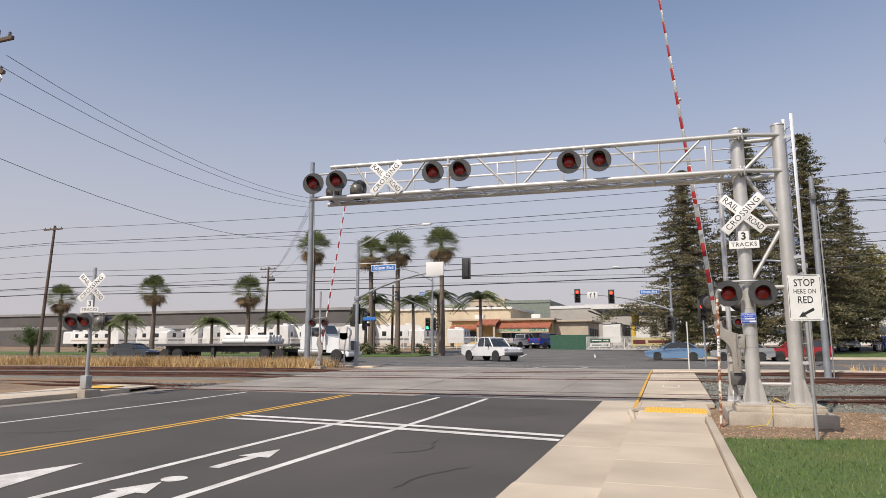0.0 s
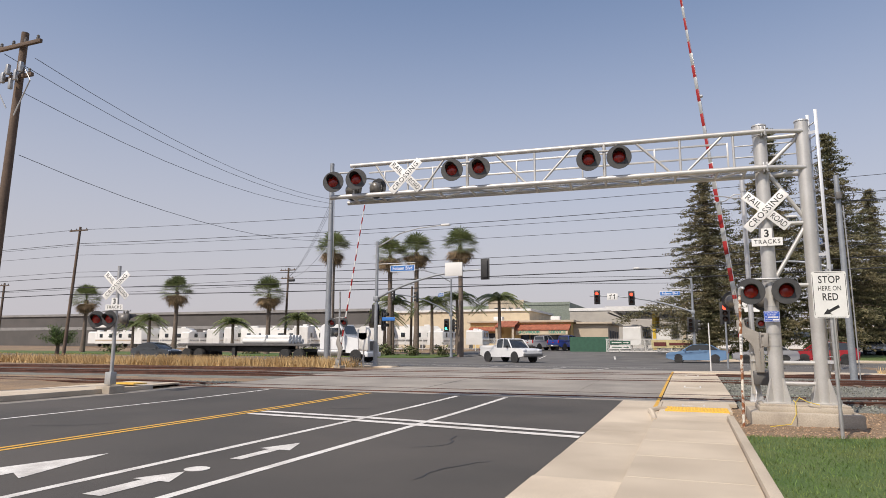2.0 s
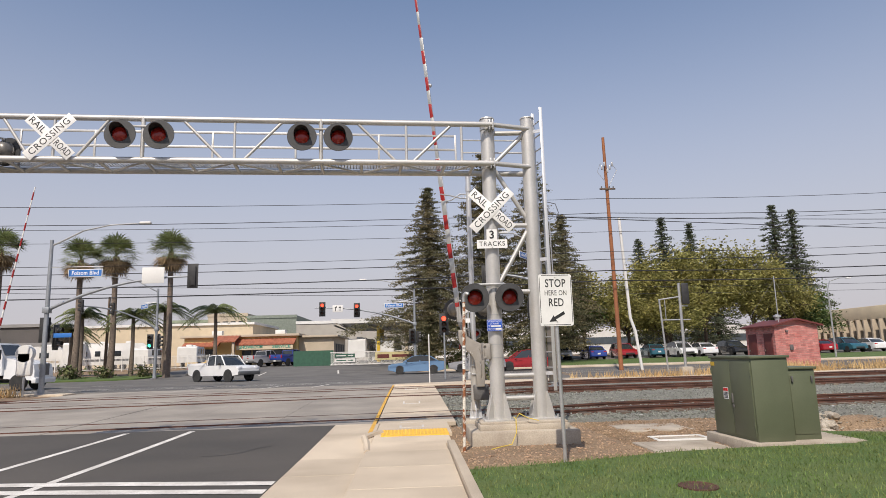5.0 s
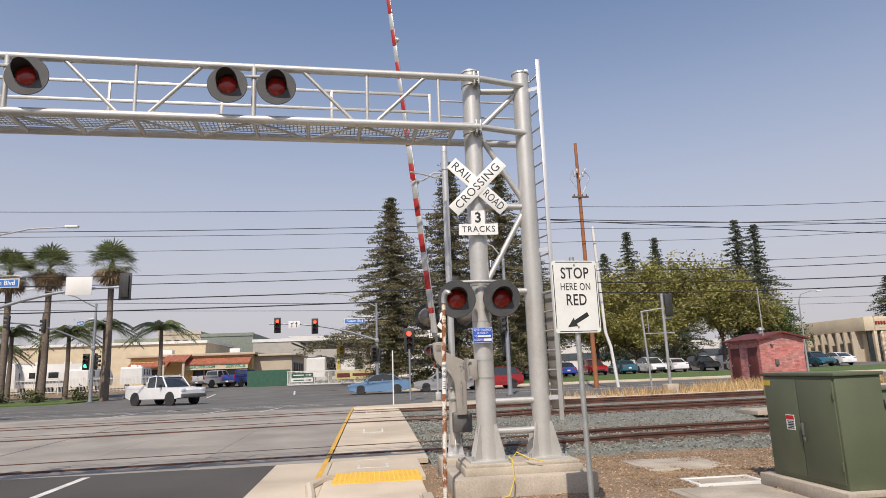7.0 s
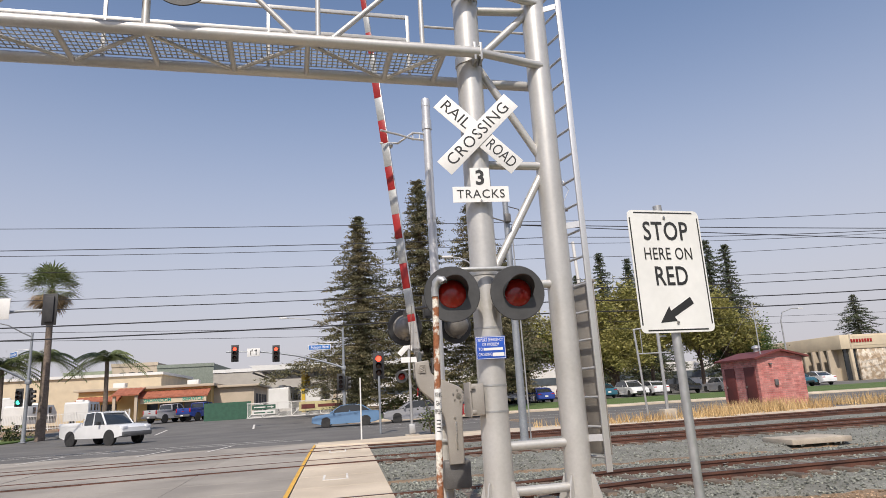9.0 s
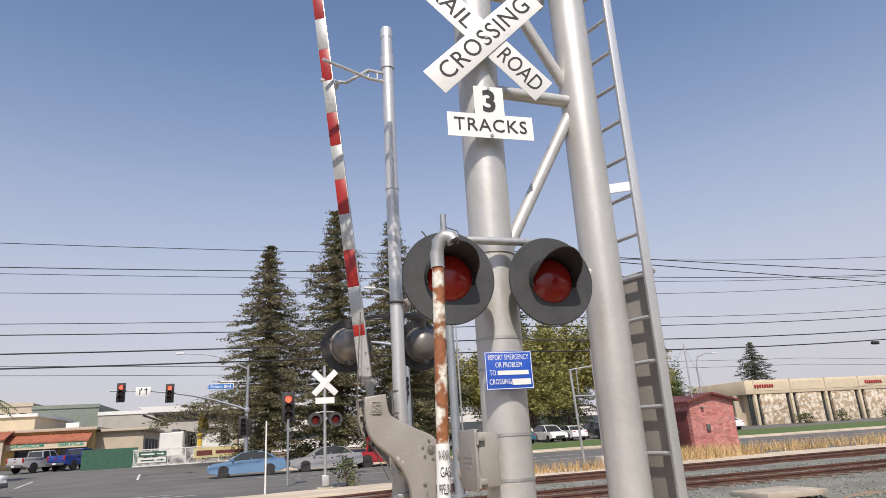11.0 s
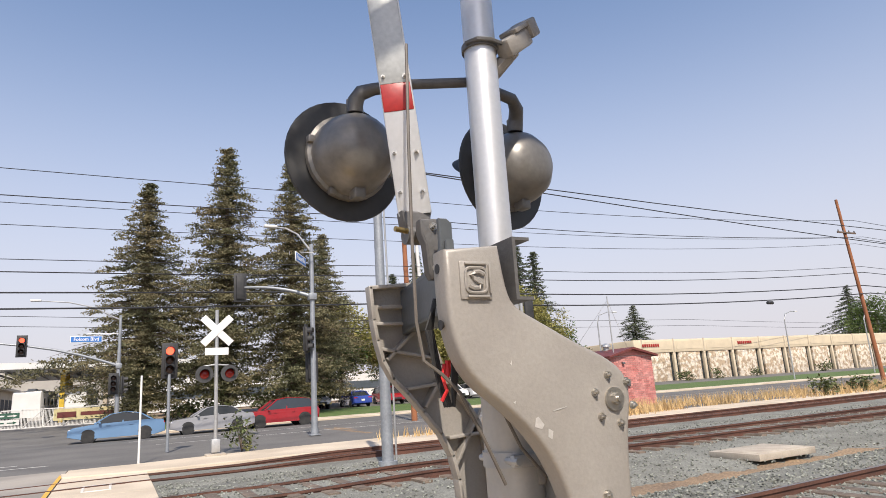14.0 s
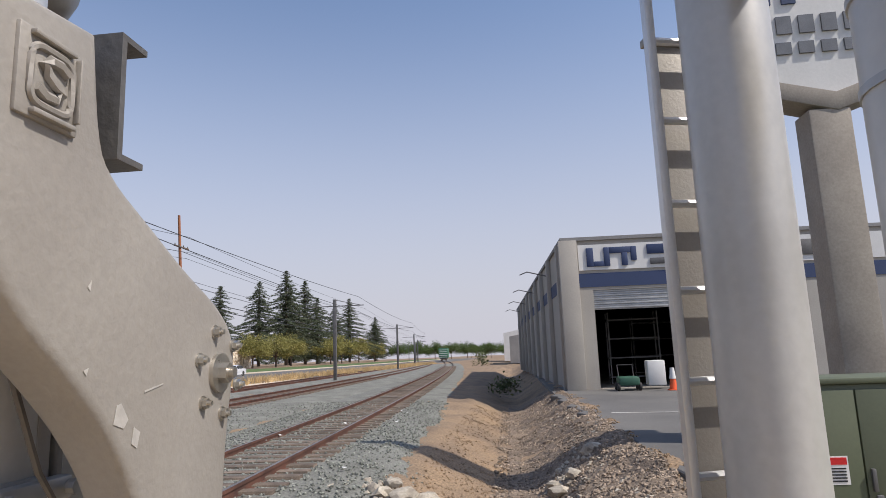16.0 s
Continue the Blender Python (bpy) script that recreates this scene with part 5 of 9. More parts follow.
for dx in (-0.11, 0.06):
    bm = B()
    cyl(bm, (GX + dx, GY - 0.20, 1.84), (GX + dx, GY - 0.15, 1.84), 0.024, n=6)
    cyl(bm, (GX + dx, GY - 0.22, 1.84), (GX + dx, GY - 0.20, 1.84), 0.014, n=8)
    part("clamp_bolt", bm, CHROME, gate, local=False)
bm = B()
box(bm, (2.10, 17.5, 0.72), (0.36, 0.42, 0.36), None, 0.03)
part("gate_motor_case", bm, CAST_DARK, gate, "dark grey gate motor case", local=False)
bm = B()
for k in range(3):
    box(bm, (2.02 + 0.05 * k, 17.60, 1.63), (0.035, 0.28, 0.34 - 0.06 * k), None, 0.01)
part("counterweight", bm, CASTING, gate, "grey counterweight plates", local=False)
bm = B()
tube(bm, [(1.60, 17.45, 3.0), (1.565, 17.40, 2.6), (1.54, 17.36, 2.25), (1.535, 17.35, 2.0), (1.55, 17.34, 1.88), (1.60, 17.33, 1.84), (1.66, 17.33, 1.78), (1.74, 17.33, 1.62), (1.80, 17.34, 1.50)], 0.0055, 6)
part("control_cable", bm, CABLE_GREY, gate, "thin grey control cable", local=False)
bm = B()
tube(bm, [(1.80, 17.38, 2.10), (1.77, 17.36, 2.0), (1.76, 17.36, 1.85), (1.80, 17.35, 1.75), (1.88, 17.36, 1.60), (1.98, 17.38, 1.50), (2.1, 17.36, 1.52)], 0.0055, 6)
part("control_cable", bm, CABLE_GREY, gate, "thin grey control cable", local=False)
bm = B()
tube(bm, [(1.78, 17.34, 2.10), (1.74, 17.34, 2.12), (1.72, 17.34, 2.02), (1.76, 17.34, 1.90), (1.80, 17.34, 1.95), (1.79, 17.34, 2.08)], 0.0045, 6)
part("control_cable", bm, BLACK, gate, "thin dark control cable", local=False)
bm = B()
tube(bm, [(1.68, 17.36, 1.98), (1.655, 17.36, 2.06), (1.68, 17.35, 2.12), (1.71, 17.35, 2.08), (1.70, 17.35, 1.98), (1.69, 17.35, 1.86)], 0.0045, 6)
part("control_cable", bm, BLACK, gate, "thin dark control cable", local=False)
for k in range(4):
    d = 0.006 * k
    bm = B()
    tube(bm, [(1.66 - d, 17.40, 1.74), (1.635 - d, 17.41, 1.86), (1.615 - d, 17.41, 1.98), (1.63, 17.41, 2.06 + d), (1.665, 17.41, 2.06 + d), (1.68 + d, 17.40, 1.98), (1.675 + d, 17.40, 1.86), (1.67, 17.40, 1.74)], 0.006, 6)
    part("control_cable", bm, BLACK, gate, "thin dark control cable", local=False)
bm = B()
tube(bm, [(1.625, 17.36, 1.87), (1.615, 17.355, 1.83), (1.625, 17.35, 1.79), (1.61, 17.36, 1.76)], 0.006, 6)
tube(bm, [(1.64, 17.36, 1.88), (1.637, 17.36, 1.85), (1.63, 17.36, 1.83)], 0.010, 6)
part("warning_tag", bm, RED_TAG, gate, "red warning tag", local=False)
bm = B()
tube(bm, [(2.1, 17.42, 0.9), (2.1, 17.42, 1.3), (2.09, 17.44, 1.44), (2.06, 17.48, 1.50)], 0.02, 8)
part("conduit", bm, GALV, gate, local=False)
# the arm itself, leaning a little over the road
A0, A1 = Vector((1.655, 17.58, 2.44)), Vector((0.53, 17.50, 13.0))
AD = (A1 - A0).normalized()
ARM_N = Vector((-0.47, -0.883, 0))  # the way its flat side faces
ARM_S = Vector((0.883, -0.47, 0))


def arm_box(bm, t0, t1, w, d, lift=0.0):
    mm = Matrix.Translation(A0 + AD * (t0 + t1) / 2) @ Matrix.Rotation(radians(-28), 4, AD) @ AD.to_track_quat("Z", "Y").to_matrix().to_4x4()
    n = mm.to_3x3().inverted() @ ARM_N
    c = n * lift
    ax = (w, d) if abs(n.x) < abs(n.y) else (d, w)
    box(bm, tuple(c), (ax[0], ax[1], t1 - t0), mm, 0.003)


bm = B()
arm_box(bm, -0.035, 4.2, 0.118, 0.045)
gate_arm = part("gate_arm", bm, ALU, gate, "long raised gate arm with stripes", local=False)
for t0, t1, w, d in ((4.1, 7.4, 0.085, 0.032), (7.3, 10.6, 0.06, 0.025)):
    bm = B()
    arm_box(bm, t0, t1, w, d)
    part("arm_extension", bm, ALU, gate_arm, local=False)
t = 0.355
k = 0
while t < 10.4:
    ln = 0.107 if k == 0 else 0.372
    bm = B()
    arm_box(bm, t, min(t + ln, 10.6), 0.110 if t < 4.0 else 0.084 if t < 7.2 else 0.06, 0.004, 0.0235 if t < 4.0 else 0.018)
    arm_box(bm, t, min(t + ln, 10.6), 0.110 if t < 4.0 else 0.084 if t < 7.2 else 0.06, 0.004, -0.0235 if t < 4.0 else -0.018)
    part("stripe", bm, STRIPE_RED if k % 2 == 0 else STRIPE_WHITE, gate_arm, "red reflective stripe" if k % 2 == 0 else "pale reflective stripe", local=False)
    t += ln
    k += 1
for t in (0.05, 0.195, 0.487):
    for o in (-0.04, 0.04):
        bm = B()
        bolt_head(bm, A0 + AD * t + ARM_S * o + ARM_N * 0.023, 0.007, ARM_N)
        part("arm_bolt", bm, CHROME, gate_arm, local=False)
for t in (3.05, 6.2):
    bm = B()
    q = A0 + AD * t + Vector((0.07, 0.02, 0))
    lathe(bm, [(0.03, -0.05), (0.045, -0.03), (0.045, 0.03), (0.02, 0.055)], Matrix.Translation(q) @ pose(0, 0, 0, 90, 0, 0), 14)
    part("arm_lamp", bm, ALU, gate_arm, "small arm lamp", local=False)
# catch bracket near the mast's top
bm = B()
for dz in (0.0, 0.10):
    tube(bm, [(GX + 0.05, GY, 5.55 + dz), (1.75, GY - 0.05, 5.55 + dz), (1.52, GY - 0.10 + dz, 5.60 - dz), (1.25, GY - 0.2 + 2 * dz, 5.62 - 1.2 * dz)], 0.017, 8)
for x in (1.95, 1.85, 1.75):
    box(bm, (x, GY - 0.03, 5.6), (0.014, 0.02, 0.13))
part("arm_catch", bm, ALU, gate, "forked aluminium arm catch", local=False)
# two lights on the gate mast that face the other way
for x, yy, zz, rz in ((1.555, 18.03, 2.762, 186), (2.30, 17.97, 2.755, 192)):
    flashing_light(gate, x, yy, zz, rz, 0.265)
bm = B()
tube(bm, [(1.555, 17.88, 2.92), (1.555, 17.87, 2.97), (1.575, 17.86, 3.00), (1.62, 17.83, 3.01), (1.75, 17.74, 3.01), (1.975, 17.64, 3.01), (2.22, 17.72, 3.01), (2.28, 17.78, 3.0), (2.30, 17.82, 2.97), (2.30, 17.83, 2.915)], [0.034, 0.034, 0.032, 0.026, 0.021, 0.021, 0.026, 0.032, 0.034, 0.034], 10)
cyl(bm, (GX, GY, 3.10), (GX, GY, 3.125), 0.074, n=20)
tube(bm, [(GX - 0.075, GY - 0.02, 3.115), (GX - 0.05, GY - 0.068, 3.115), (GX, GY - 0.082, 3.115), (GX + 0.06, GY - 0.07, 3.115), (GX + 0.12, GY - 0.06, 3.14)], 0.009, 6)
part("light_bracket", bm, CAST_DARK, gate, "pipe arm carrying two lights", local=False)
bm = B()
mm = Matrix.Translation((GX + 0.12, GY - 0.05, 3.13)) @ pose(0, 0, 0, 8, -38, 12)
box(bm, (0.02, 0, 0.0), (0.17, 0.075, 0.075), mm, 0.014)
box(bm, (0.125, 0, 0.02), (0.06, 0.10, 0.075), mm, 0.008)
box(bm, (0.07, 0, 0.045), (0.13, 0.09, 0.02), mm, 0.006)
tube(bm, [mm @ Vector((0.0, 0, -0.02)), (GX + 0.06, GY + 0.02, 3.02), (GX + 0.05, GY + 0.06, 2.98)], 0.03, 8)
part("wire_box", bm, CASTING, gate, "small cast wire outlet box", local=False)

# the built gate brought to its true size on its block
gate.matrix_basis = Matrix.Translation((0.152, 1.19, 0.165)) @ Matrix.Scale(0.921, 4) @ gate.matrix_basis

# ---- signs, markers, cabinets by the walk ----
stop = thing("stop_sign", 2.87, 12.99, 0.0, "white sign reading stop here on red on a grey post", "road sign", rz=6)
bm = B()
cyl(bm, (0.05, 0.03, -0.15), (0.03, 0.05, 2.95), 0.03, n=14)
part("post", bm, GALV, stop, "grey steel post")
bm = B()
o = []
for cx, cz, a0 in ((0.265, 0.417, 0), (-0.265, 0.417, 90), (-0.265, -0.417, 180), (0.265, -0.417, 270)):
    o += [(cx + 0.04 * math.cos(radians(a0 + q)), cz + 0.04 * math.sin(radians(a0 + q))) for q in (0, 30, 60, 90)]
mm = wall_at(0.03, 0.0, 2.487) @ Matrix.Scale(0.91, 4)
plate(bm, o, mm, 0.004)
panel = part("panel", bm, SIGN_WHITE, stop, "white rectangular sign panel")
for word, yy, sz, w in (("STOP", 0.29, 0.2, 0.38), ("HERE ON", 0.12, 0.13, 0.40), ("RED", -0.05, 0.2, 0.27)):
    text("lettering", word, sz, mm @ Matrix.Translation((0, yy, 0.006)), SIGN_BLACK, panel, 1.05, 0.001, 0.002 if sz > 0.15 else 0.0, w)
bm = B()
plate(bm, [(-0.14, -0.385), (-0.055, -0.265), (-0.045, -0.30), (0.13, -0.20), (0.155, -0.25), (-0.02, -0.345), (0.0, -0.375)], mm @ Matrix.Translation((0, 0, 0.0045)), 0.001)
part("arrow", bm, SIGN_BLACK, panel, "black arrow pointing down to the road")
bm = B()
for sx in (-1, 1):
    box(bm, (sx * 0.288, 0, 0.005), (0.01, 0.80, 0.001), mm)
    box(bm, (0, sx * 0.438, 0.005), (0.50, 0.01, 0.001), mm)
part("border", bm, SIGN_BLACK, panel)
for yy in (0.40, -0.385):
    bm = B()
    cyl(bm, mm @ Vector((0, yy, 0.003)), mm @ Vector((0, yy, 0.012)), 0.011, n=6)
    part("bolt", bm, CHROME, stop)

vent = thing("vent_pipe", 1.478, 14.69, 0.0, "rusted white vent pipe marker with a hooked top", "vent pipe")
bm = B()
tube(bm, [(0, 0, -0.15), (0.03, 0, 1.0), (0.08, 0, 2.66)], 0.029, 14)
part("pipe", bm, RUSTY_PIPE, vent, "white pipe streaked with orange rust")
bm = B()
tube(bm, [(0.078, 0, 2.63), (0.078, 0, 2.70), (0.088, -0.005, 2.755), (0.115, -0.015, 2.785), (0.145, -0.03, 2.775), (0.155, -0.035, 2.755)], [0.034, 0.034, 0.036, 0.038, 0.037, 0.036], 16)
hook = part("hook", bm, GALV, vent, "pale curved vent head")
bm = B()
for k in range(4):
    box(bm, (0.155 + 0.005, -0.035, 2.752), (0.004, 0.06, 0.01), Matrix.Translation((0.016 * (k - 1.5), 0, 0)))
part("vent_grille", bm, BLACK, hook, "dark slotted vent mouth")
bm = B()
cyl(bm, (0.042, 0, 1.40), (0.054, 0, 1.82), 0.0315, n=16)
band = part("sticker", bm, SIGN_WHITE, vent, "white warning sticker with black letters")
for word, zz, w in (("WARNING", 1.77, 0.058), ("GAS", 1.70, 0.045), ("PIPELINE", 1.63, 0.058)):
    text("lettering", word, 0.06, wall_at(0.042 + 0.028 * (zz - 1.4), -0.0335, zz, -18), SIGN_BLACK, band, 0.9, 0.0008, 0.0, w)
for k in range(4):
    bm = B()
    box(bm, (0, 0, 0), (0.036, 0.0015, 0.008), Matrix.Translation((0.045, -0.0325, 1.56 - 0.03 * k)) @ pose(0, 0, 0, 0, 0, -18))
    part("print_bar", bm, SIGN_BLACK, band)

cab1 = thing("utility_cabinet", 6.2, 13.35, 0.03, "olive green steel utility cabinet on a concrete pad", "utility cabinet")
bm = B()
span(bm, -0.12, 1.75, -0.12, 1.65, -0.15, 0.08, 0.02)
part("pad", bm, CONCRETE_FOOT, cab1, "concrete pad")
bm = B()
span(bm, 0, 0.62, 0, 1.46, 0.08, 1.43, 0.012)
part("body", bm, CABINET, cab1)
bm = B()
span(bm, -0.03, 0.65, -0.03, 1.49, 1.43, 1.475, 0.01)
part("top", bm, CABINET, cab1)
for y0, y1 in ((0.03, 0.724), (0.736, 1.43)):
    bm = B()
    span(bm, -0.018, 0.0, y0, y1, 0.14, 1.39, 0.005)
    d = part("door", bm, CABINET, cab1)
    for zz in (0.35, 1.2):
        bm = B()
        cyl(bm, (-0.02, y0 if y0 < 0.5 else y1, zz - 0.05), (-0.02, y0 if y0 < 0.5 else y1, zz + 0.05), 0.012, n=8)
        part("hinge", bm, CABINET, d)
bm = B()
box(bm, (-0.03, 0.68, 0.75), (0.03, 0.03, 0.16), None, 0.006)
box(bm, (-0.035, 0.66, 0.62), (0.02, 0.05, 0.06), None, 0.01)
part("handle", bm, CAST_DARK, cab1, "dark handle with padlock")
bm = B()
span(bm, -0.021, -0.018, 0.84, 1.02, 0.72, 0.92)
lab = part("warning_label", bm, SIGN_WHITE, cab1, "white warning label with red heading")
bm = B()
span(bm, -0.024, -0.021, 0.85, 1.01, 0.86, 0.91)
part("label_heading", bm, RED_TAG, lab)
for k in range(5):
    bm = B()
    span(bm, -0.024, -0.021, 0.86, 1.0 - 0.02 * (k % 2), 0.74 + 0.022 * k, 0.75 + 0.022 * k)
    part("label_line", bm, SIGN_BLACK, lab)
bm = B()
span(bm, -0.021, -0.018, 1.28, 1.43, 1.30, 1.37)
part("number_tag", bm, YELLOW_POST, cab1, "small yellow tag")
cab2 = thing("utility_cabinet", 6.86, 13.5, 0.1, "smaller olive green steel utility cabinet", "utility cabinet")
bm = B()
span(bm, 0, 0.5, 0, 1.1, 0.0, 1.16, 0.012)
part("body", bm, CABINET, cab2)
bm = B()
span(bm, -0.03, 0.53, -0.03, 1.13, 1.16, 1.20, 0.01)
part("top", bm, CABINET, cab2)
bm = B()
span(bm, 0.05, 0.45, -0.012, 0, 0.1, 1.08, 0.004)
part("door", bm, CABINET, cab2)
bm = B()
box(bm, (0.08, -0.03, 1.0), (0.03, 0.03, 0.1), None, 0.006)
box(bm, (0.42, -0.03, 1.0), (0.03, 0.03, 0.1), None, 0.006)
part("latch", bm, CAST_DARK, cab2)
for x0, x1, y0, y1, zz in ((4.6, 5.98, 13.4, 14.85, -0.03), (5.05, 6.5, 16.45, 17.7, -0.03), (11.9, 13.6, 24.3, 25.5, 0.2)):
    bm = B()
    span(bm, x0, x1, y0, y1, zz - 0.12, zz + 0.01, 0.01)
    vt = tagged(part("vault_cover", bm, CONCRETE_FOOT), "flat concrete vault cover set in the dirt", "vault cover", "vault covers")
    bm = B()
    span(bm, x0 + 0.12, x1 - 0.12, y0 + 0.12, y1 - 0.12, zz + 0.008, zz + 0.016, 0.003)
    part("lid", bm, CONCRETE_FOOT, vt)
bm = B()
for x0, x1, y0, y1 in ((5.15, 6.2, 15.0, 15.06), (5.15, 6.2, 15.52, 15.58), (5.15, 5.21, 15.06, 15.52), (6.14, 6.2, 15.06, 15.52)):
    span(bm, x0, x1, y0, y1, -0.12, -0.015, 0.006)
rim = tagged(part("meter_box", bm, FASCIA), "dirt-filled meter box with a white rim in the ground", "meter box")
bm = B()
span(bm, 5.21, 6.14, 15.06, 15.52, -0.12, -0.03)
part("lid", bm, CONCRETE_FOOT, rim, "dusty tan lid")
bm = B()
lathe(bm, [(0.30, 0.0), (0.30, 0.02), (0.27, 0.025), (0.26, 0.018), (0.02, 0.018)], pose(3.82, 10.36, 0.085) @ Matrix.Diagonal((0.72, 0.85, 1, 1)), 28)
tagged(part("manhole_cover", bm, RUST), "round rusty manhole cover in the lawn", "manhole cover")

# ---- signals and poles ----
def signal_head(parent, x, y, z, rz, lit=None, back=True):
    """A three-section traffic light, centred at x, y, z; it faces -y where rz is 0. lit: which section glows, from the top."""
    m = pose(x, y, z, 0, 0, rz)
    bm = B()
    box(bm, (0, 0.06, 0), (0.34, 0.2, 1.05), m, 0.02)
    if back:
        box(bm, (0, 0.06, 0), (0.56, 0.02, 1.30), m, 0.01)
    head = part("signal_head", bm, BLACK, parent, "black three-section traffic light", local=False)
    for k, dz in enumerate((0.34, 0, -0.34)):
        bm = B()
        lathe(bm, [(0.14, 0.0), (0.12, 0.02), (0.03, 0.035)], m @ pose(0, -0.04, dz, 90, 0, 0), 16)
        part("lens", bm, (RED_GLOW if k == 0 else GREEN_GLOW) if lit == k else LENS_DARK, head, ("lit red lens" if k == 0 else "lit green lens") if lit == k else "", local=False)
        bm = B()
        ra, rb = [], []
        for i in range(11):
            th = radians(-20 + 22 * i)
            for r_, ln in ((0.155, -0.04), (0.155, -0.26)):
                (ra if ln == -0.04 else rb).append(bm.verts.new(m @ Vector((r_ * math.cos(th), ln, dz + r_ * math.sin(th)))))
        for i in range(10):
            bm.faces.new((ra[i], ra[i + 1], rb[i + 1], rb[i]))
        part("visor", bm, BLACK, head, local=False)
    return head


def street_sign(parent, x, y, z, rz, w=1.75, h=0.42, word="Folsom Blvd"):
    m = wall_at(x, y, z, rz)
    bm = B()
    box(bm, (0, 0, 0), (w, h, 0.05), m, 0.01)
    s = part("street_sign", bm, FASCIA, parent, "blue street name sign with white letters", local=False)
    bm = B()
    box(bm, (0, 0, 0.026), (w - 0.08, h - 0.08, 0.006), m)
    part("sign_face", bm, STREET_BLUE, s, local=False)
    if word:
        text("lettering", word, h * 0.72, WM[s].inverted() @ m @ Matrix.Translation((0, 0, 0.031)), SIGN_WHITE, s, 1.05, 0.002, 0.004, w * 0.78)


def signal_pole(x, y, z, h, arm, lamp, label, arm_z=(4.4, 6.1), heads=(), signs=(), rz_head=0, plates=()):
    """A mast-arm signal pole; arm and lamp are (dx, dy) reaches."""
    t = thing("signal_pole", x, y, z, label, "traffic signal", "traffic signal poles")
    bm = B()
    cyl(bm, (0, 0, 0.04), (0, 0, h), 0.14, 0.085, 16)
    part("pole", bm, POLE_GREY, t)
    bm = B()
    span(bm, -0.22, 0.22, -0.22, 0.22, 0, 0.05, 0.006)
    cyl(bm, (0, 0, 0.05), (0, 0, 0.3), 0.17, 0.15, 16)
    part("base_plate", bm, POLE_GREY, t)
    if arm:
        dx, dy = arm
        bm = B()
        pts = [(dx * f, dy * f, arm_z[0] + (arm_z[1] - arm_z[0]) * (1 - (1 - f) ** 2.2)) for f in (0, 0.1, 0.25, 0.4, 0.55, 0.7, 0.85, 1.0)]
        tube(bm, pts, [0.085, 0.082, 0.078, 0.072, 0.066, 0.06, 0.055, 0.05], 12)
        box(bm, (0, 0, arm_z[0]), (0.34, 0.34, 0.3), None, 0.02)
        part("mast_arm", bm, POLE_GREY, t)
    if lamp:
        dx, dy = lamp
        bm = B()
        tube(bm, [(0, 0, h - 0.3), (dx * 0.1, dy * 0.1, h - 0.1), (dx * 0.35, dy * 0.35, h + 0.5), (dx * 0.65, dy * 0.65, h + 0.8), (dx, dy, h + 0.9)], [0.05, 0.05, 0.042, 0.036, 0.03], 8)
        part("lamp_arm", bm, GALV, t)
        bm = B()
        box(bm, (dx * 1.06, dy * 1.06, h + 0.92), (0.6 if abs(dx) > abs(dy) else 0.25, 0.6 if abs(dy) > abs(dx) else 0.25, 0.12), None, 0.04)
        part("lamp_head", bm, FASCIA, t, "pale street lamp head")
    for hx, hy, hz, hr, lit in heads:
        signal_head(t, x + hx, y + hy, z + hz, hr, lit)
    for sx, sy, sz, sr, w in signs:
        street_sign(t, x + sx, y + sy, z + sz, sr, w)
        bm = B()
        cyl(bm, (min(sx, 0) if sx < 0 else 0, sy + 0.03, sz + 0.34), (max(sx, 0) + (w / 2 if sx > 0 else 0), sy + 0.03, sz + 0.34), 0.022, n=8)
        for q in (-w * 0.3, w * 0.3):
            cyl(bm, (sx + q, sy + 0.03, sz + 0.2), (sx + q, sy + 0.03, sz + 0.36), 0.012, n=6)
        part("sign_bracket", bm, GALV, t)
    for px, py, pz, w, h_ in plates:
        bm = B()
        box(bm, (px, py, pz), (w, 0.02, h_), None, 0.004)
        part("panel", bm, FASCIA, t, "blank white sign panel")
    return t


ZF = 0.22
signal_pole(-18.28, 36.9, ZF, 8.0, (7.2, 0.2), (4.4, 0.3), "tall grey signal pole with curved arm and street lamp", (4.3, 5.95),
            heads=((7.35, 0.1, 5.95, 180, None), (0.5, 0.2, 2.9, 90, None), (-0.2, 0.35, 3.3, 180, None)), signs=((1.85, -0.05, 6.2, 0, 1.75),), plates=((5.35, -0.1, 6.0, 1.15, 0.85),))
bm = B()
box(bm, (-17.3, 36.7, 3.2), (0.9, 0.02, 0.22), None, 0.004)
tagged(part("street_sign", bm, STREET_BLUE), "small blue street name sign under the signal", "street sign")
far = signal_pole(0.9, 61.0, 0.34, 7.4, (-9.0, 0.0), (-4.4, 0.0), "grey signal pole with long arm across the street", (4.2, 5.85),
                  heads=((-8.3, -0.2, 5.7, 0, 0), (-5.2, -0.2, 5.55, 0, 0), (-0.25, -0.3, 3.1, 0, None), (0.3, -0.2, 3.0, 90, None)), signs=((-1.85, -0.05, 5.9, 0, 1.75),))
bm = B()
m = wall_at(-6.0, 60.75, 6.05)
box(bm, (0, 0, 0), (0.95, 0.62, 0.02), m, 0.004)
lane = part("lane_sign", bm, FASCIA, far, "white lane use sign with black arrows", local=False)
for sx in (-1, 1):
    bm = B()
    box(bm, (sx * 0.2, -0.05, 0.012), (0.06, 0.34, 0.004), m)
    box(bm, (sx * 0.2 - sx * 0.03, 0.12, 0.012), (0.2, 0.06, 0.004), m)
    box(bm, (sx * 0.2 + (0.1 if sx < 0 else 0), 0.17, 0.012), (0.06, 0.14, 0.004), m)
    part("arrow", bm, SIGN_BLACK, lane, local=False)
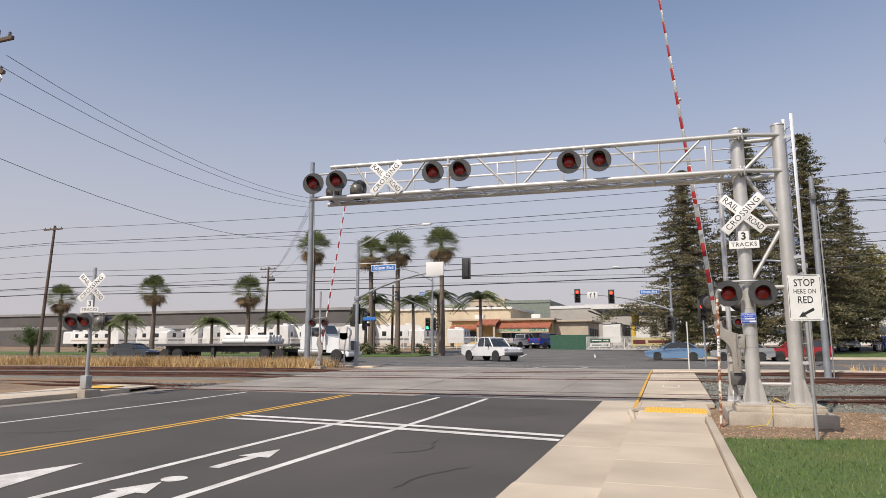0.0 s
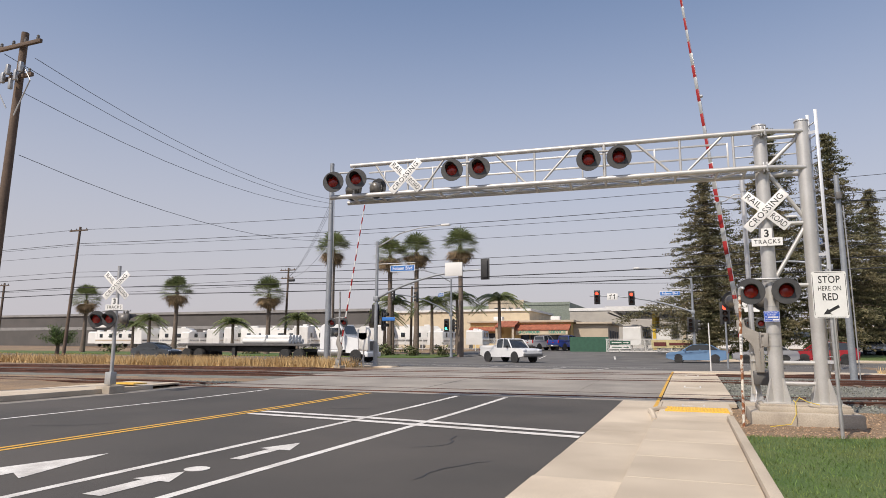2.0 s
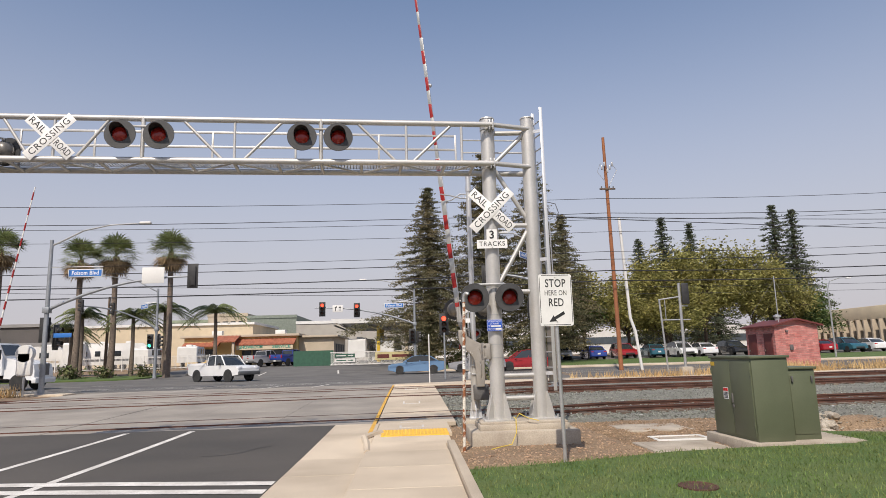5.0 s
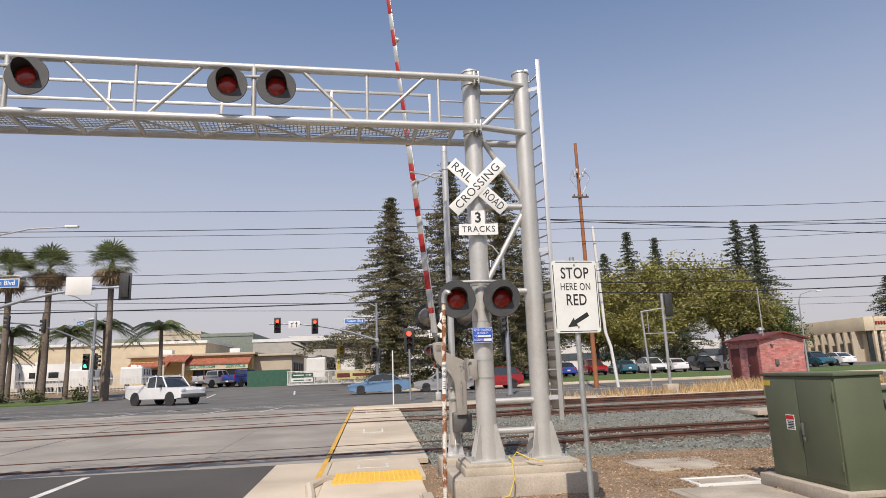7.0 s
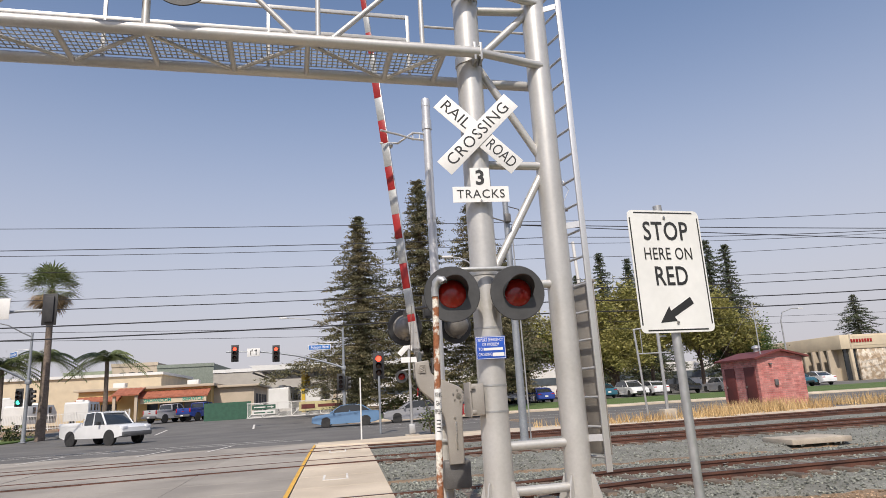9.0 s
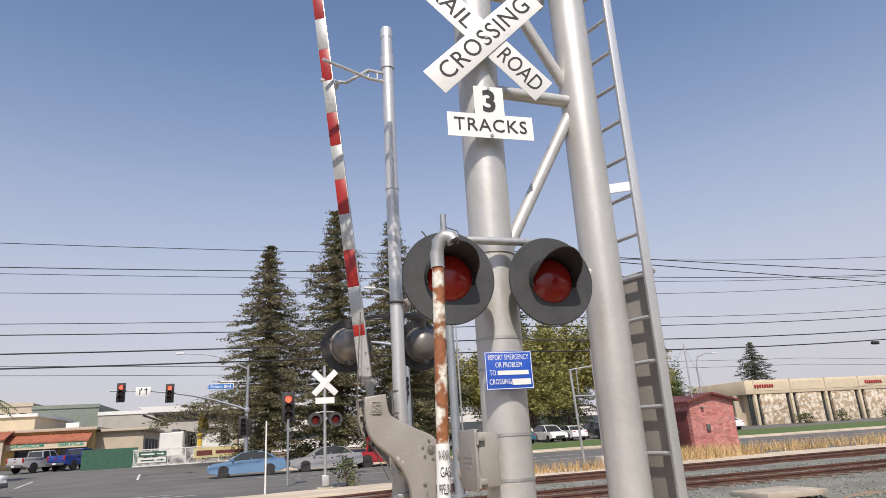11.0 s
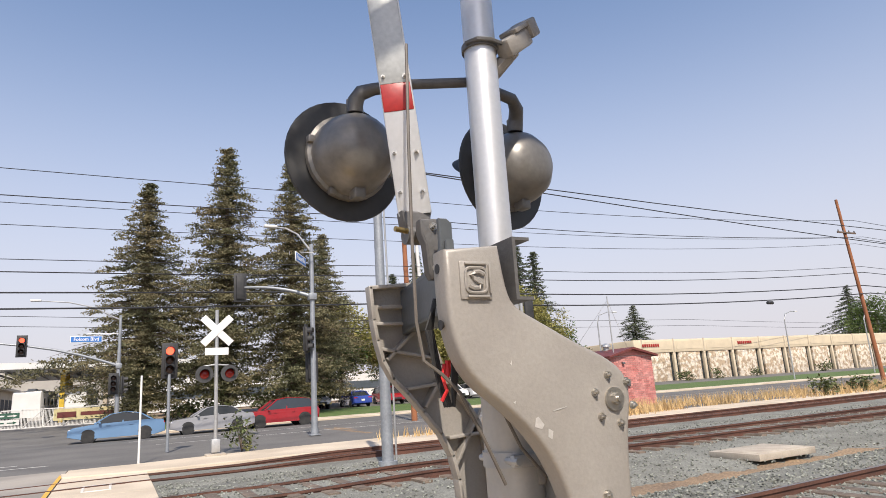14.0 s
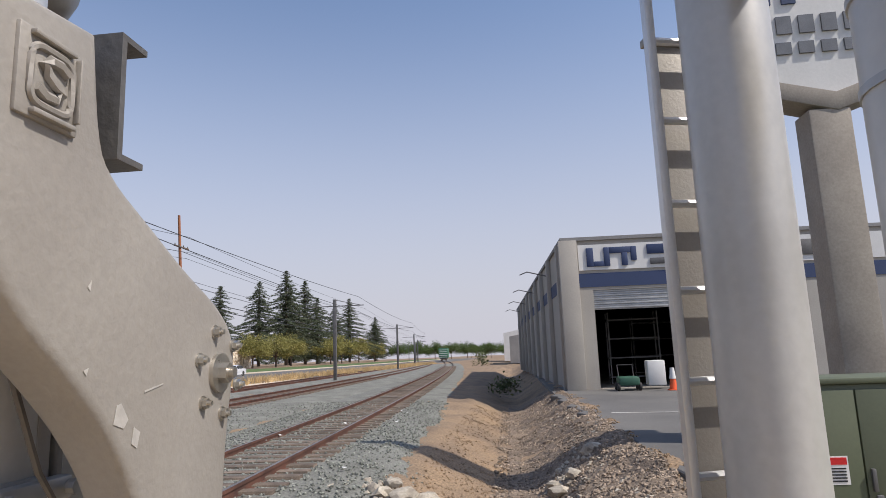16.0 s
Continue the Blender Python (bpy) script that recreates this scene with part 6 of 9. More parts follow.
signal_pole(-22.0, 60.9, 0.34, 7.9, (-5.0, -3.5), (-3.6, -2.6), "grey signal pole before the palm trees", (4.3, 6.2),
            heads=((-0.4, -0.3, 3.2, 0, 2), (0.4, -0.2, 3.2, 90, None), (-3.0, -2.0, 6.0, -60, None), (-4.9, -3.4, 6.2, -60, None)), signs=((-1.0, -0.3, 6.3, -50, 1.7),))
signal_pole(8.5, 43.4, 0.24, 8.4, (-2.8, 1.4), (-1.6, 0.6), "grey signal pole by the street corner", (6.0, 6.6),
            heads=((-0.3, -0.2, 4.1, 60, None), (-2.9, 1.4, 6.6, 180, None), (0.0, 0.35, 2.9, 180, None)), signs=((-0.6, -0.4, 7.6, 60, 1.6),))
post = thing("signal_post", 2.55, 41.4, 0.24, "short signal post with a lit green light", "traffic signal")
bm = B()
cyl(bm, (0, 0, 0), (0, 0, 2.75), 0.055, n=12)
part("post", bm, POLE_GREY, post)
signal_head(post, 2.55, 41.4, 3.5, 0, 0)
for px, py in ((1.5, 37.2),):
    bm = B()
    cyl(bm, (px, py, 0.1), (px, py, 2.8), 0.035, 0.03, 10)
    tagged(part("marker_post", bm, FASCIA), "slim white marker post at the corner", "marker post")

# far crossing mast with the backs of its signs, and the left-hand masts
def crossing_mast(x, y, z, h, label, lights, buck, rz_buck, arm=None, sign_back=False):
    t = thing("crossing_mast", x, y, z, label, "crossing signal", "roadside crossing masts")
    bm = B()
    cyl(bm, (0, 0, 0.1), (0, 0, h), 0.06, 0.055, 14)
    part("mast", bm, GALV, t)
    bm = B()
    span(bm, -0.3, 0.3, -0.3, 0.3, -0.2, 0.12, 0.03)
    part("base", bm, CONCRETE_FOOT, t, "concrete base block")
    bm = B()
    box(bm, (0, -0.02, 0.35), (0.26, 0.24, 0.4), None, 0.02)
    part("junction_case", bm, GALV, t)
    for lx, ly, lz, lr in lights:
        flashing_light(t, x + lx, y + ly, z + lz, lr, 0.27)
    bm = B()
    tube(bm, [(min(l[0] for l in lights), 0, lights[0][2] + 0.26), (0, 0, lights[0][2] + 0.3), (max(l[0] for l in lights), 0, lights[0][2] + 0.26)], 0.025, 8)
    part("light_bracket", bm, GALV, t)
    if buck:
        crossbuck(t, x, y - 0.08, z + buck, rz_buck, 0.95 if not sign_back else 1.0, plates=not sign_back, letters=not sign_back)
        if sign_back:
            bm = B()
            span(bm, -0.36, 0.36, -0.06, -0.05, buck - 0.78, buck - 0.55)
            part("tracks_sign", bm, SIGN_WHITE, t)
    return t


crossing_mast(-17.0, 15.7, 0.13, 4.0, "grey crossing mast with lights and crossbuck across the road", ((-0.62, -0.2, 2.25, 25), (0.0, -0.25, 2.25, 10), (0.6, -0.1, 2.25, 150)), 3.35, 12)
crossing_mast(3.66, 37.3, 0.2, 4.6, "crossing mast with white crossbuck beyond the tracks", ((-0.38, -0.2, 2.55, 0), (0.38, -0.2, 2.55, 0)), 3.93, 0, sign_back=True)
lg = crossing_mast(-19.4, 34.2, 0.2, 4.6, "distant crossing gate mast with lights", ((-0.4, -0.2, 2.7, 10), (0.45, -0.2, 2.7, 0), (-0.3, 0.3, 2.1, 180)), 0, 0)
bm = B()
cyl(bm, (0.1, 0, 1.0), (1.55, 0.1, 10.2), 0.05, 0.028, 8)
ga = part("gate_arm", bm, FASCIA, lg, "raised red and white gate arm")
for k in range(12):
    bm = B()
    f0, f1 = (2 * k + 0.3) / 24, (2 * k + 1.3) / 24
    a, b = Vector((0.1, 0, 1.0)), Vector((1.55, 0.1, 10.2))
    cyl(bm, a.lerp(b, f0), a.lerp(b, f1), 0.056 - 0.022 * f0, 0.056 - 0.022 * f1, 8)
    part("stripe", bm, STRIPE_RED, ga, "red stripe")
bm = B()
plate(bm, [(-0.15, 0.5), (0.12, 0.5), (0.25, 1.2), (0.05, 1.6), (0.05, 1.9), (-0.12, 1.9), (-0.2, 1.4), (0.0, 1.0)], Matrix.Translation((0.1, -0.2, 0)) @ FRONT, 0.1, 0.02)
part("gate_support_arm", bm, CASTING, lg)
wb = thing("relay_case", -18.6, 35.9, 0.2, "white rounded relay case on a post by the grass", "relay case")
bm = B()
cyl(bm, (0, 0, 0), (0, 0, 1.0), 0.05, n=10)
part("post", bm, GALV, wb)
bm = B()
box(bm, (0, 0, 1.6), (0.75, 0.3, 1.2), None, 0.1)
cyl(bm, (0, -0.15, 2.1), (0, 0.15, 2.1), 0.42, n=24)
part("case", bm, FASCIA, wb)
# tall grey poles along the tracks
for x, y, h, r, lab in ((-21.5, 36.3, 13.6, 0.2, "tall grey steel pole beside the far gate"), (6.62, 30.25, 8.6, 0.14, "grey steel pole between the tracks")):
    t = thing("steel_pole", x, y, 0.1, lab, "pole", "steel poles")
    bm = B()
    cyl(bm, (0, 0, 0), (0, 0, h), r, r * 0.7, 16)
    part("shaft", bm, POLE_GREY, t)
    bm = B()
    cyl(bm, (0, 0, 0), (0, 0, 0.15), r * 1.7, r * 1.6, 16)
    part("flange", bm, POLE_GREY, t)
    bm = B()
    tube(bm, [(r + 0.08, 0, 0.1), (r + 0.06, 0, h * 0.5), (r + 0.02, 0, h * 0.85)], 0.025, 6)
    part("conduit", bm, GALV, t)
    if h < 10:
        bm = B()
        tube(bm, [(0, 0, h - 1.0), (-0.5, 0.1, h - 0.8), (-0.7, 0.1, h - 0.55)], 0.025, 6)
        part("cable_arm", bm, CAST_DARK, t, "dark cable arm")
        bm = B()
        tube(bm, [(0, 0, h - 0.4), (0.5, 0.1, h - 0.5), (0.62, 0.1, h - 0.9), (0.5, 0.1, h - 1.2)], 0.018, 6)
        part("cable_loop", bm, CAST_DARK, t, "dark cable loop")
        bm = B()
        box(bm, (0, -0.15, h - 0.9), (0.2, 0.2, 0.3), None, 0.02)
        part("cable_box", bm, CAST_DARK, t)
rs = thing("rail_signal", 15.2, 36.8, 0.2, "grey railway signal mast with ladder frame", "railway signal")
bm = B()
cyl(bm, (0, 0, 0), (0, 0, 5.0), 0.075, n=14)
part("mast", bm, GALV, rs)
bm = B()
box(bm, (0.28, -0.1, 4.4), (0.42, 0.16, 1.15), None, 0.08)
part("signal_head", bm, BLACK, rs, "black railway signal head")
bm = B()
box(bm, (0.2, 0, 3.75), (0.4, 0.08, 0.08))
cyl(bm, (-0.95, 0, 0.05), (-1.15, 0, 4.1), 0.05, n=10)
cyl(bm, (-1.2, 0, 4.1), (0, 0, 4.25), 0.035, n=8)
cyl(bm, (-1.1, 0, 3.0), (0.5, 0, 3.0), 0.03, n=8)
cyl(bm, (-0.85, 0, 4.1), (-0.85, 0, 3.0), 0.02, n=6)
part("ladder_frame", bm, GALV, rs)
bm = B()
span(bm, -0.3, 0.3, -0.3, 0.3, -0.1, 0.5, 0.05)
part("base", bm, CONCRETE_FOOT, rs)

def utility_pole(x, y, z, h, lean, material, label, arms=((0.5, 2.4),), gear=False):
    t = thing("utility_pole", x, y, z, label, "utility pole", "utility poles")
    top = Vector((lean[0], lean[1], h))
    bm = B()
    cyl(bm, (0, 0, -0.3), top, 0.17, 0.11, 12)
    part("pole", bm, material, t)
    for d, w in arms:
        p = top * ((h - d) / h)
        bm = B()
        box(bm, (p.x, p.y - 0.14, p.z), (w, 0.1, 0.12), None, 0.01)
        part("crossarm", bm, WOODPOLE, t)
        for k in range(4):
            bm = B()
            lathe(bm, [(0.05, 0), (0.06, 0.05), (0.035, 0.08), (0.05, 0.12), (0.02, 0.16)], pose(p.x - w / 2 + 0.15 + k * (w - 0.3) / 3, p.y - 0.14, p.z + 0.06), 8)
            part("insulator", bm, CAST_DARK, t)
    if gear:
        p = top * 0.86
        bm = B()
        for k in range(5):
            box(bm, (p.x - 0.35 + 0.2 * k, p.y - 0.3, p.z + 0.3 * math.sin(k * 2.1)), (0.12, 0.12, 0.35), None, 0.03)
        tube(bm, [(p.x - 0.4, p.y - 0.2, p.z + 0.4), (p.x - 0.7, p.y - 0.2, p.z - 0.3), (p.x - 0.2, p.y - 0.2, p.z - 1.0)], 0.02, 6)
        tube(bm, [(p.x + 0.4, p.y - 0.2, p.z + 0.4), (p.x + 0.8, p.y - 0.2, p.z - 0.2), (p.x + 0.2, p.y - 0.2, p.z - 1.3)], 0.02, 6)
        part("switch_gear", bm, GALV, t, "grey switches and insulators")
    return t


utility_pole(-56, 44.9, 0.2, 12.8, (0.8, 0), WOODPOLE, "dark weathered wooden utility pole", ((0.4, 2.4),))
utility_pole(-76, 52, 0.2, 8.5, (0.3, 0), WOODPOLE, "dark wooden utility pole near the fence", ((0.3, 2.0),))
utility_pole(-45.5, 66, 0.2, 10.5, (0.2, 0), WOODPOLE, "dark wooden utility pole among palms", ((0.3, 2.2), (1.3, 1.8)))
utility_pole(-30.5, 70, 0.2, 8.0, (0.1, 0), WOODPOLE, "short brown wooden pole among palms", ())
utility_pole(15.7, 49.0, 0.2, 17.6, (-0.15, 0), WOODPOLE_NEW, "tall reddish brown utility pole that leans", ((4.1, 1.2),), gear=True)
utility_pole(53.3, 44.9, 0.2, 14.6, (-1.0, 0.3), WOODPOLE_NEW, "reddish brown utility pole that leans", ((2.8, 2.4),))
utility_pole(-19.8, 13.4, 0.1, 11.6, (0.4, 0), WOODPOLE, "dark wooden pole with switch gear by the road", ((0.5, 2.0), (1.6, 1.6)), gear=True)
bm = B()
tube(bm, [(17.2, 48.9, 0.2), (16.9, 48.9, 3.0), (16.6, 48.9, 4.0), (16.3, 48.9, 11.5)], 0.11, 10)
tagged(part("cable_riser", bm, FASCIA), "white cable riser pipe beside the pole", "riser pipe")
for x, h in ((55, 6.9), (100, 6.9), (145, 6.9), (190, 6.9), (235, 6.9), (290, 6.9)):
    y = (track_y(1, x) + track_y(2, x)) / 2
    t = thing("catenary_pole", x, y, 0.15, "dark steel overhead line pole between tracks", "overhead line pole", "overhead line poles")
    bm = B()
    box(bm, (0, 0, h / 2), (0.26, 0.26, h), None, 0.01)
    part("shaft", bm, CAST_DARK, t)
    bm = B()
    cyl(bm, (-0.1, -2.6, h - 0.6), (-0.1, 2.6, h - 0.6), 0.04, n=6)
    cyl(bm, (-0.1, -2.4, h - 0.6), (-0.1, 0, h - 0.05), 0.025, n=6)
    part("cantilever_arm", bm, CAST_DARK, t)


def wire(pts, r=0.016, sag=0.5):
    r = r * 1.35
    out = []
    for a, b in zip(pts, pts[1:]):
        a, b = Vector(a), Vector(b)
        n = 10
        for i in range(n):
            f = i / n
            p = a.lerp(b, f)
            out.append(p - Vector((0, 0, sag * 4 * f * (1 - f))))
    out.append(Vector(pts[-1]))
    bm = B()
    tube(bm, out, r, 5)
    return tagged(part("power_line", bm, WIRE, sharp=0), "thin dark overhead power line", "power line", "overhead power lines")


for dy, zl, zm, zr, r in ((0, 12.7, 12.9, 13.1, 0.014), (0.5, 11.4, 11.9, 11.8, 0.018), (-0.5, 11.0, 11.2, 11.6, 0.012), (0.2, 10.2, 10.4, 11.2, 0.012), (0.1, 8.5, 8.9, 9.3, 0.014), (0, 8.0, 8.3, 8.8, 0.02), (0.3, 7.0, 7.5, 7.8, 0.028), (-0.2, 6.3, 6.7, 7.1, 0.03)):
    wire([(-200, 45 + dy, zl), (-55.5, 44.8 + dy, zl), (15.4, 48.6 + dy, zm), (53.7, 45 + dy, zr), (140, 50 + dy, zr), (300, 66 + dy, zr)], r, 0.45)
for z0, z1 in ((9.6, 9.0), (8.9, 8.2)):
    wire([(-200, 64, z0), (-45.3, 65.9, z0), (70, 78, z1), (200, 90, z1)], 0.016, 0.6)
for dy, zl, zr in ((0.4, 11.0, 11.2), (-0.6, 10.7, 10.9), (0.0, 9.7, 10.6), (0.2, 7.6, 8.4)):
    wire([(-19.4, 13.4 + dy, zl), (-21.4, 36.2, zr), (-45.3, 66, 9.8)], 0.0075, 0.8)
for z in (5.9, 7.2):
    wire([(6.65, 30.25, 7.6), (55, track_y(1, 55) + 0.5, z), (100, track_y(1, 100) + 0.5, z), (145, track_y(1, 145) + 0.5, z), (290, track_y(1, 290) + 0.5, z)], 0.012, 0.3)
for x, zz in ((-32.5, 7.35), (43.0, 6.55)):
    bm = B()
    lathe(bm, [(0.05, -0.3), (0.12, -0.27), (0.12, 0.27), (0.05, 0.3)], pose(x, 45.9 + (2.2 if x < 0 else 0), zz - 0.1, 0, 90, 0), 10)
    tagged(part("splice_case", bm, BLACK), "black cable splice case on the wires", "splice case")

# ---- trees ----
def leaf_clumps(rng, centres, size0, per, flat=0.5, leaf=1.0, slim=1.0):
    """Small leaf faces scattered round each centre; a centre may carry its own share of the spread."""
    v, f = [], []
    gauss, uniform = rng.gauss, rng.uniform
    for c in centres:
        size = size0
        if isinstance(c, tuple):
            c, size = c[0], size0 * c[1]
        for j in range(per):
            a = Vector((gauss(0, 1), gauss(0, 1), gauss(0, 0.6))).normalized() * size0 * leaf * uniform(0.16, 0.34)
            b = Vector((gauss(0, 1), gauss(0, 1), gauss(0, 0.6))).normalized() * size0 * leaf * slim * uniform(0.10, 0.22)
            p = c + Vector((gauss(0, 1), gauss(0, 1), gauss(0, flat))) * size * 0.45
            k = len(v)
            v += [tuple(p - a), tuple(p + b), tuple(p + a), tuple(p - b)]
            f.append((k, k + 1, k + 2, k + 3))
    return v, f


def conifer(x, y, z, h, r, seed, label, material, dense=1.0):
    """A redwood or pine: layered drooping boughs of uneven reach, widest below the middle, open at the edge."""
    rng = random.Random(seed)
    t = thing("conifer_tree", x, y, z, label, "conifer", "conifers")
    bm = B()
    tube(bm, [(0, 0, -0.3), (0.05, 0, h * 0.3), (0, 0.05, h * 0.7), (0, 0, h * 0.98)], [h * 0.02, h * 0.016, h * 0.009, 0.03], 8)
    n = int(150 * dense)
    cs = []
    lobes = [(rng.uniform(0, math.tau), rng.uniform(0.1, 0.95), rng.uniform(0.7, 1.25)) for _ in range(14)]
    for i in range(n):
        f = (i + rng.random()) / n
        zz = h * (0.06 + 0.93 * f)
        a = i * 2.399 + rng.uniform(-0.5, 0.5)
        reach = r * min(1.0, 1.55 * (1 - f)) ** 0.85 * (0.72 + 0.55 * min(f / 0.3, 1) if f < 0.3 else 1.0) * 0.8
        for la, lf, lg in lobes:
            if abs(f - lf) < 0.07 and math.cos(a - la) > 0.4:
                reach *= lg
        reach = reach * rng.uniform(0.62, 1.12) + 0.12
        d = Vector((math.cos(a), math.sin(a), 0))
        lift = rng.uniform(-0.05, 0.15)
        if i % 3 == 0:
            tube(bm, [(0, 0, zz), tuple(d * reach * 0.5 + Vector((0, 0, zz + reach * lift * 0.5))), tuple(d * reach + Vector((0, 0, zz - reach * 0.12)))], [0.05, 0.03, 0.01], 4)
        m_ = max(2, int(reach * 2.0))
        for q in range(m_):
            g = (q + 0.6) / m_
            cs.append((d * reach * g + Vector((rng.gauss(0, 0.10), rng.gauss(0, 0.10), zz + reach * (lift * g - 0.24 * g * g) + rng.gauss(0, 0.08))), 0.5 + 0.5 * (1 - f)))
    part("trunk", bm, BARK, t)
    v, f = leaf_clumps(rng, cs, 0.5 + h * 0.022, *((46, 0.17, 0.52, 0.8) if dense > 1.2 else (26, 0.22, 0.75, 0.8)))
    raw("crown", v, f, material, t)
    return t


def broadleaf(x, y, z, h, r, seed, label, material, dense=1.0):
    rng = random.Random(seed)
    t = thing("broadleaf_tree", x, y, z, label, "tree", "broadleaf trees")
    bm = B()
    tube(bm, [(0, 0, -0.2), (0.1, 0, h * 0.2), (0, 0.1, h * 0.45), (0, 0, h * 0.8)], [0.26, 0.2, 0.14, 0.04], 8)
    cs = []
    for i in range(int(26 * dense)):
        a, e = i * 2.399 + rng.uniform(-0.3, 0.3), rng.uniform(-0.25, 1.0)
        tip = Vector((math.cos(a) * r * math.cos(e * 1.3) * rng.uniform(0.7, 1.12), math.sin(a) * r * math.cos(e * 1.3) * rng.uniform(0.7, 1.12), h * (0.55 + 0.42 * e) * rng.uniform(0.9, 1.06)))
        st = Vector((0, 0, h * rng.uniform(0.22, 0.5)))
        tube(bm, [tuple(st), tuple(st.lerp(tip, 0.5) + Vector((0, 0, 0.3))), tuple(tip)], [0.09, 0.05, 0.015], 5)
        for q in range(9):
            g = rng.uniform(0.45, 1.08)
            cs.append((st.lerp(tip, g) + Vector((rng.gauss(0, 0.10), rng.gauss(0, 0.10), rng.gauss(0, 0.08))) * r, rng.uniform(0.7, 1.15)))
    part("trunk", bm, BARK, t)
    v, f = leaf_clumps(rng, cs, r * 0.26, 34, 0.8, 0.62)
    raw("crown", v, f, material, t)
    return t


def fan_palm(x, y, z, h, seed, label):
    rng = random.Random(seed)
    t = thing("fan_palm", x, y, z, label, "palm tree", "fan palms")
    bm = B()
    tube(bm, [(0, 0, -0.2), (0.1, 0, h * 0.3), (0, 0.1, h * 0.7), (0, 0, h)], [0.36, 0.27, 0.24, 0.26], 10)
    part("trunk", bm, PALM_BARK, t)
    for nm, cnt, e0, e1, ln, material in (("crown", 64, -0.35, 1.45, 2.15, FROND), ("dead_skirt", 38, -1.4, -0.45, 1.9, FROND_DEAD)):
        v, f = [], []
        for i in range(cnt):
            a, e = i * 2.399, rng.uniform(e0, e1)
            d = Vector((math.cos(a) * math.cos(e), math.sin(a) * math.cos(e), math.sin(e)))
            side = d.cross(Vector((0, 0, 1))).normalized()
            up = side.cross(d)
            stem = d * ln * rng.uniform(0.4, 0.6)
            o = Vector((0, 0, h))
            for q in range(11):
                g = radians(-80 + 160 * q / 10)
                ld = (d * math.cos(g) + side * math.sin(g)).normalized()
                ll = ln * 0.62 * rng.uniform(0.8, 1.1)
                b0 = o + stem
                w = side * 0.05 * math.cos(g) - d * 0.05 * math.sin(g)
                mid, tip = b0 + ld * ll * 0.6, b0 + ld * ll - Vector((0, 0, 0.16 * ll))
                k = len(v)
                v += [tuple(b0), tuple(mid + w), tuple(tip), tuple(mid - w)]
                f.append((k, k + 1, k + 2, k + 3))
            k = len(v)
            s2 = side * 0.02
            v += [tuple(o - s2), tuple(o + s2), tuple(o + stem + s2), tuple(o + stem - s2)]
            f.append((k, k + 1, k + 2, k + 3))
        raw(nm, v, f, material, t)
    return t


def feather_palm(x, y, z, h, seed, label, s=1.0):
    rng = random.Random(seed)
    t = thing("feather_palm", x, y, z, label, "palm tree", "feather palms")
    bm = B()
    tube(bm, [(0, 0, -0.2), (0.05, 0, h * 0.5), (0, 0, h)], [0.24, 0.18, 0.16], 10)
    part("trunk", bm, PALM_BARK, t)
    v, f = [], []
    for i in range(38):
        a, e, ln = i * 2.399, rng.uniform(0.05, 1.4), rng.uniform(2.2, 3.1) * s
        d = Vector((math.cos(a), math.sin(a), 0))
        side = d.cross(Vector((0, 0, 1)))
        for q in range(24):
            g = (q + 1) / 24
            p = Vector((0, 0, h)) + d * ln * (math.cos(e) * g + 0.25 * g * g) + Vector((0, 0, ln * (math.sin(e) * g - 0.78 * g * g)))
            for sg in (-1, 1):
                tip = p + side * sg * 0.6 * s * math.sin(math.pi * (0.12 + 0.8 * g)) + d * 0.2 - Vector((0, 0, 0.28))
                k = len(v)
                w = d * 0.045
                v += [tuple(p - w), tuple(p + w), tuple(tip)]
                f.append((k, k + 1, k + 2))
    raw("crown", v, f, FROND, t)
    return t


def shrub(x, y, z, h, r, seed, label, material=None):
    rng = random.Random(seed)
    t = thing("shrub", x, y, z, label, "shrub", "shrubs")
    cs = [Vector((rng.gauss(0, r * 0.4), rng.gauss(0, r * 0.4), rng.uniform(0.1, 1) * h)) for _ in range(26)]
    bm = B()
    for c in cs[:6]:
        cyl(bm, (0, 0, -0.05), c, 0.02, 0.008, 5)
    part("stem", bm, BARK, t)
    v, f = leaf_clumps(rng, cs, r * 0.55, 12, 0.8)
    raw("leaves", v, f, material or SHRUB, t)
    return t


conifer(2.6, 70, 0.3, 19.1, 5.9, 21, "tall dark green redwood at the street corner", NEEDLE, 1.7)
conifer(8.8, 71, 0.3, 23.3, 6.4, 22, "tallest dark green redwood of the corner group", NEEDLE, 1.6)
conifer(13.6, 68, 0.3, 21.3, 5.7, 23, "tall redwood with browning branches", NEEDLE, 1.5)
conifer(18.5, 76, 0.3, 17.0, 5.2, 24, "dense redwood behind the signal pole", NEEDLE, 1.3)
for x, y, h, r, sd in ((68.2, 110, 24.6, 6.2, 31), (65.4, 111, 25.6, 6.2, 32), (44.6, 110, 23.4, 5.5, 33), (41, 112, 20, 5.5, 34), (48.6, 108, 22.0, 4.5, 35), (54, 112, 18, 5, 36)):
    conifer(x, y, 0.3, h, r, sd, "dark green conifer behind the car park", NEEDLE_FAR, 1.0)
for i, (x, y, h, r) in enumerate(((165, 112, 16, 5), (178, 102, 19, 5), (192, 96, 21, 5.5), (205, 92, 25, 6), (214, 94, 21, 5), (224, 92, 24, 6), (238, 92, 20, 6), (262, 92, 19, 5), (285, 92, 23, 6), (110, 130, 14, 4.5), (330, 90, 18, 5), (350, 95, 16, 5))):
    conifer(x, y, 0.3, h * 1.25, r * 2.1, 40 + i, "dark conifer in the distant row", NEEDLE_FAR, 1.0)
broadleaf(7.7, 4.6, 0.05, 7.0, 2.5, 60, "green leafy tree standing on the lawn", LEAF_GREEN, 1.3)
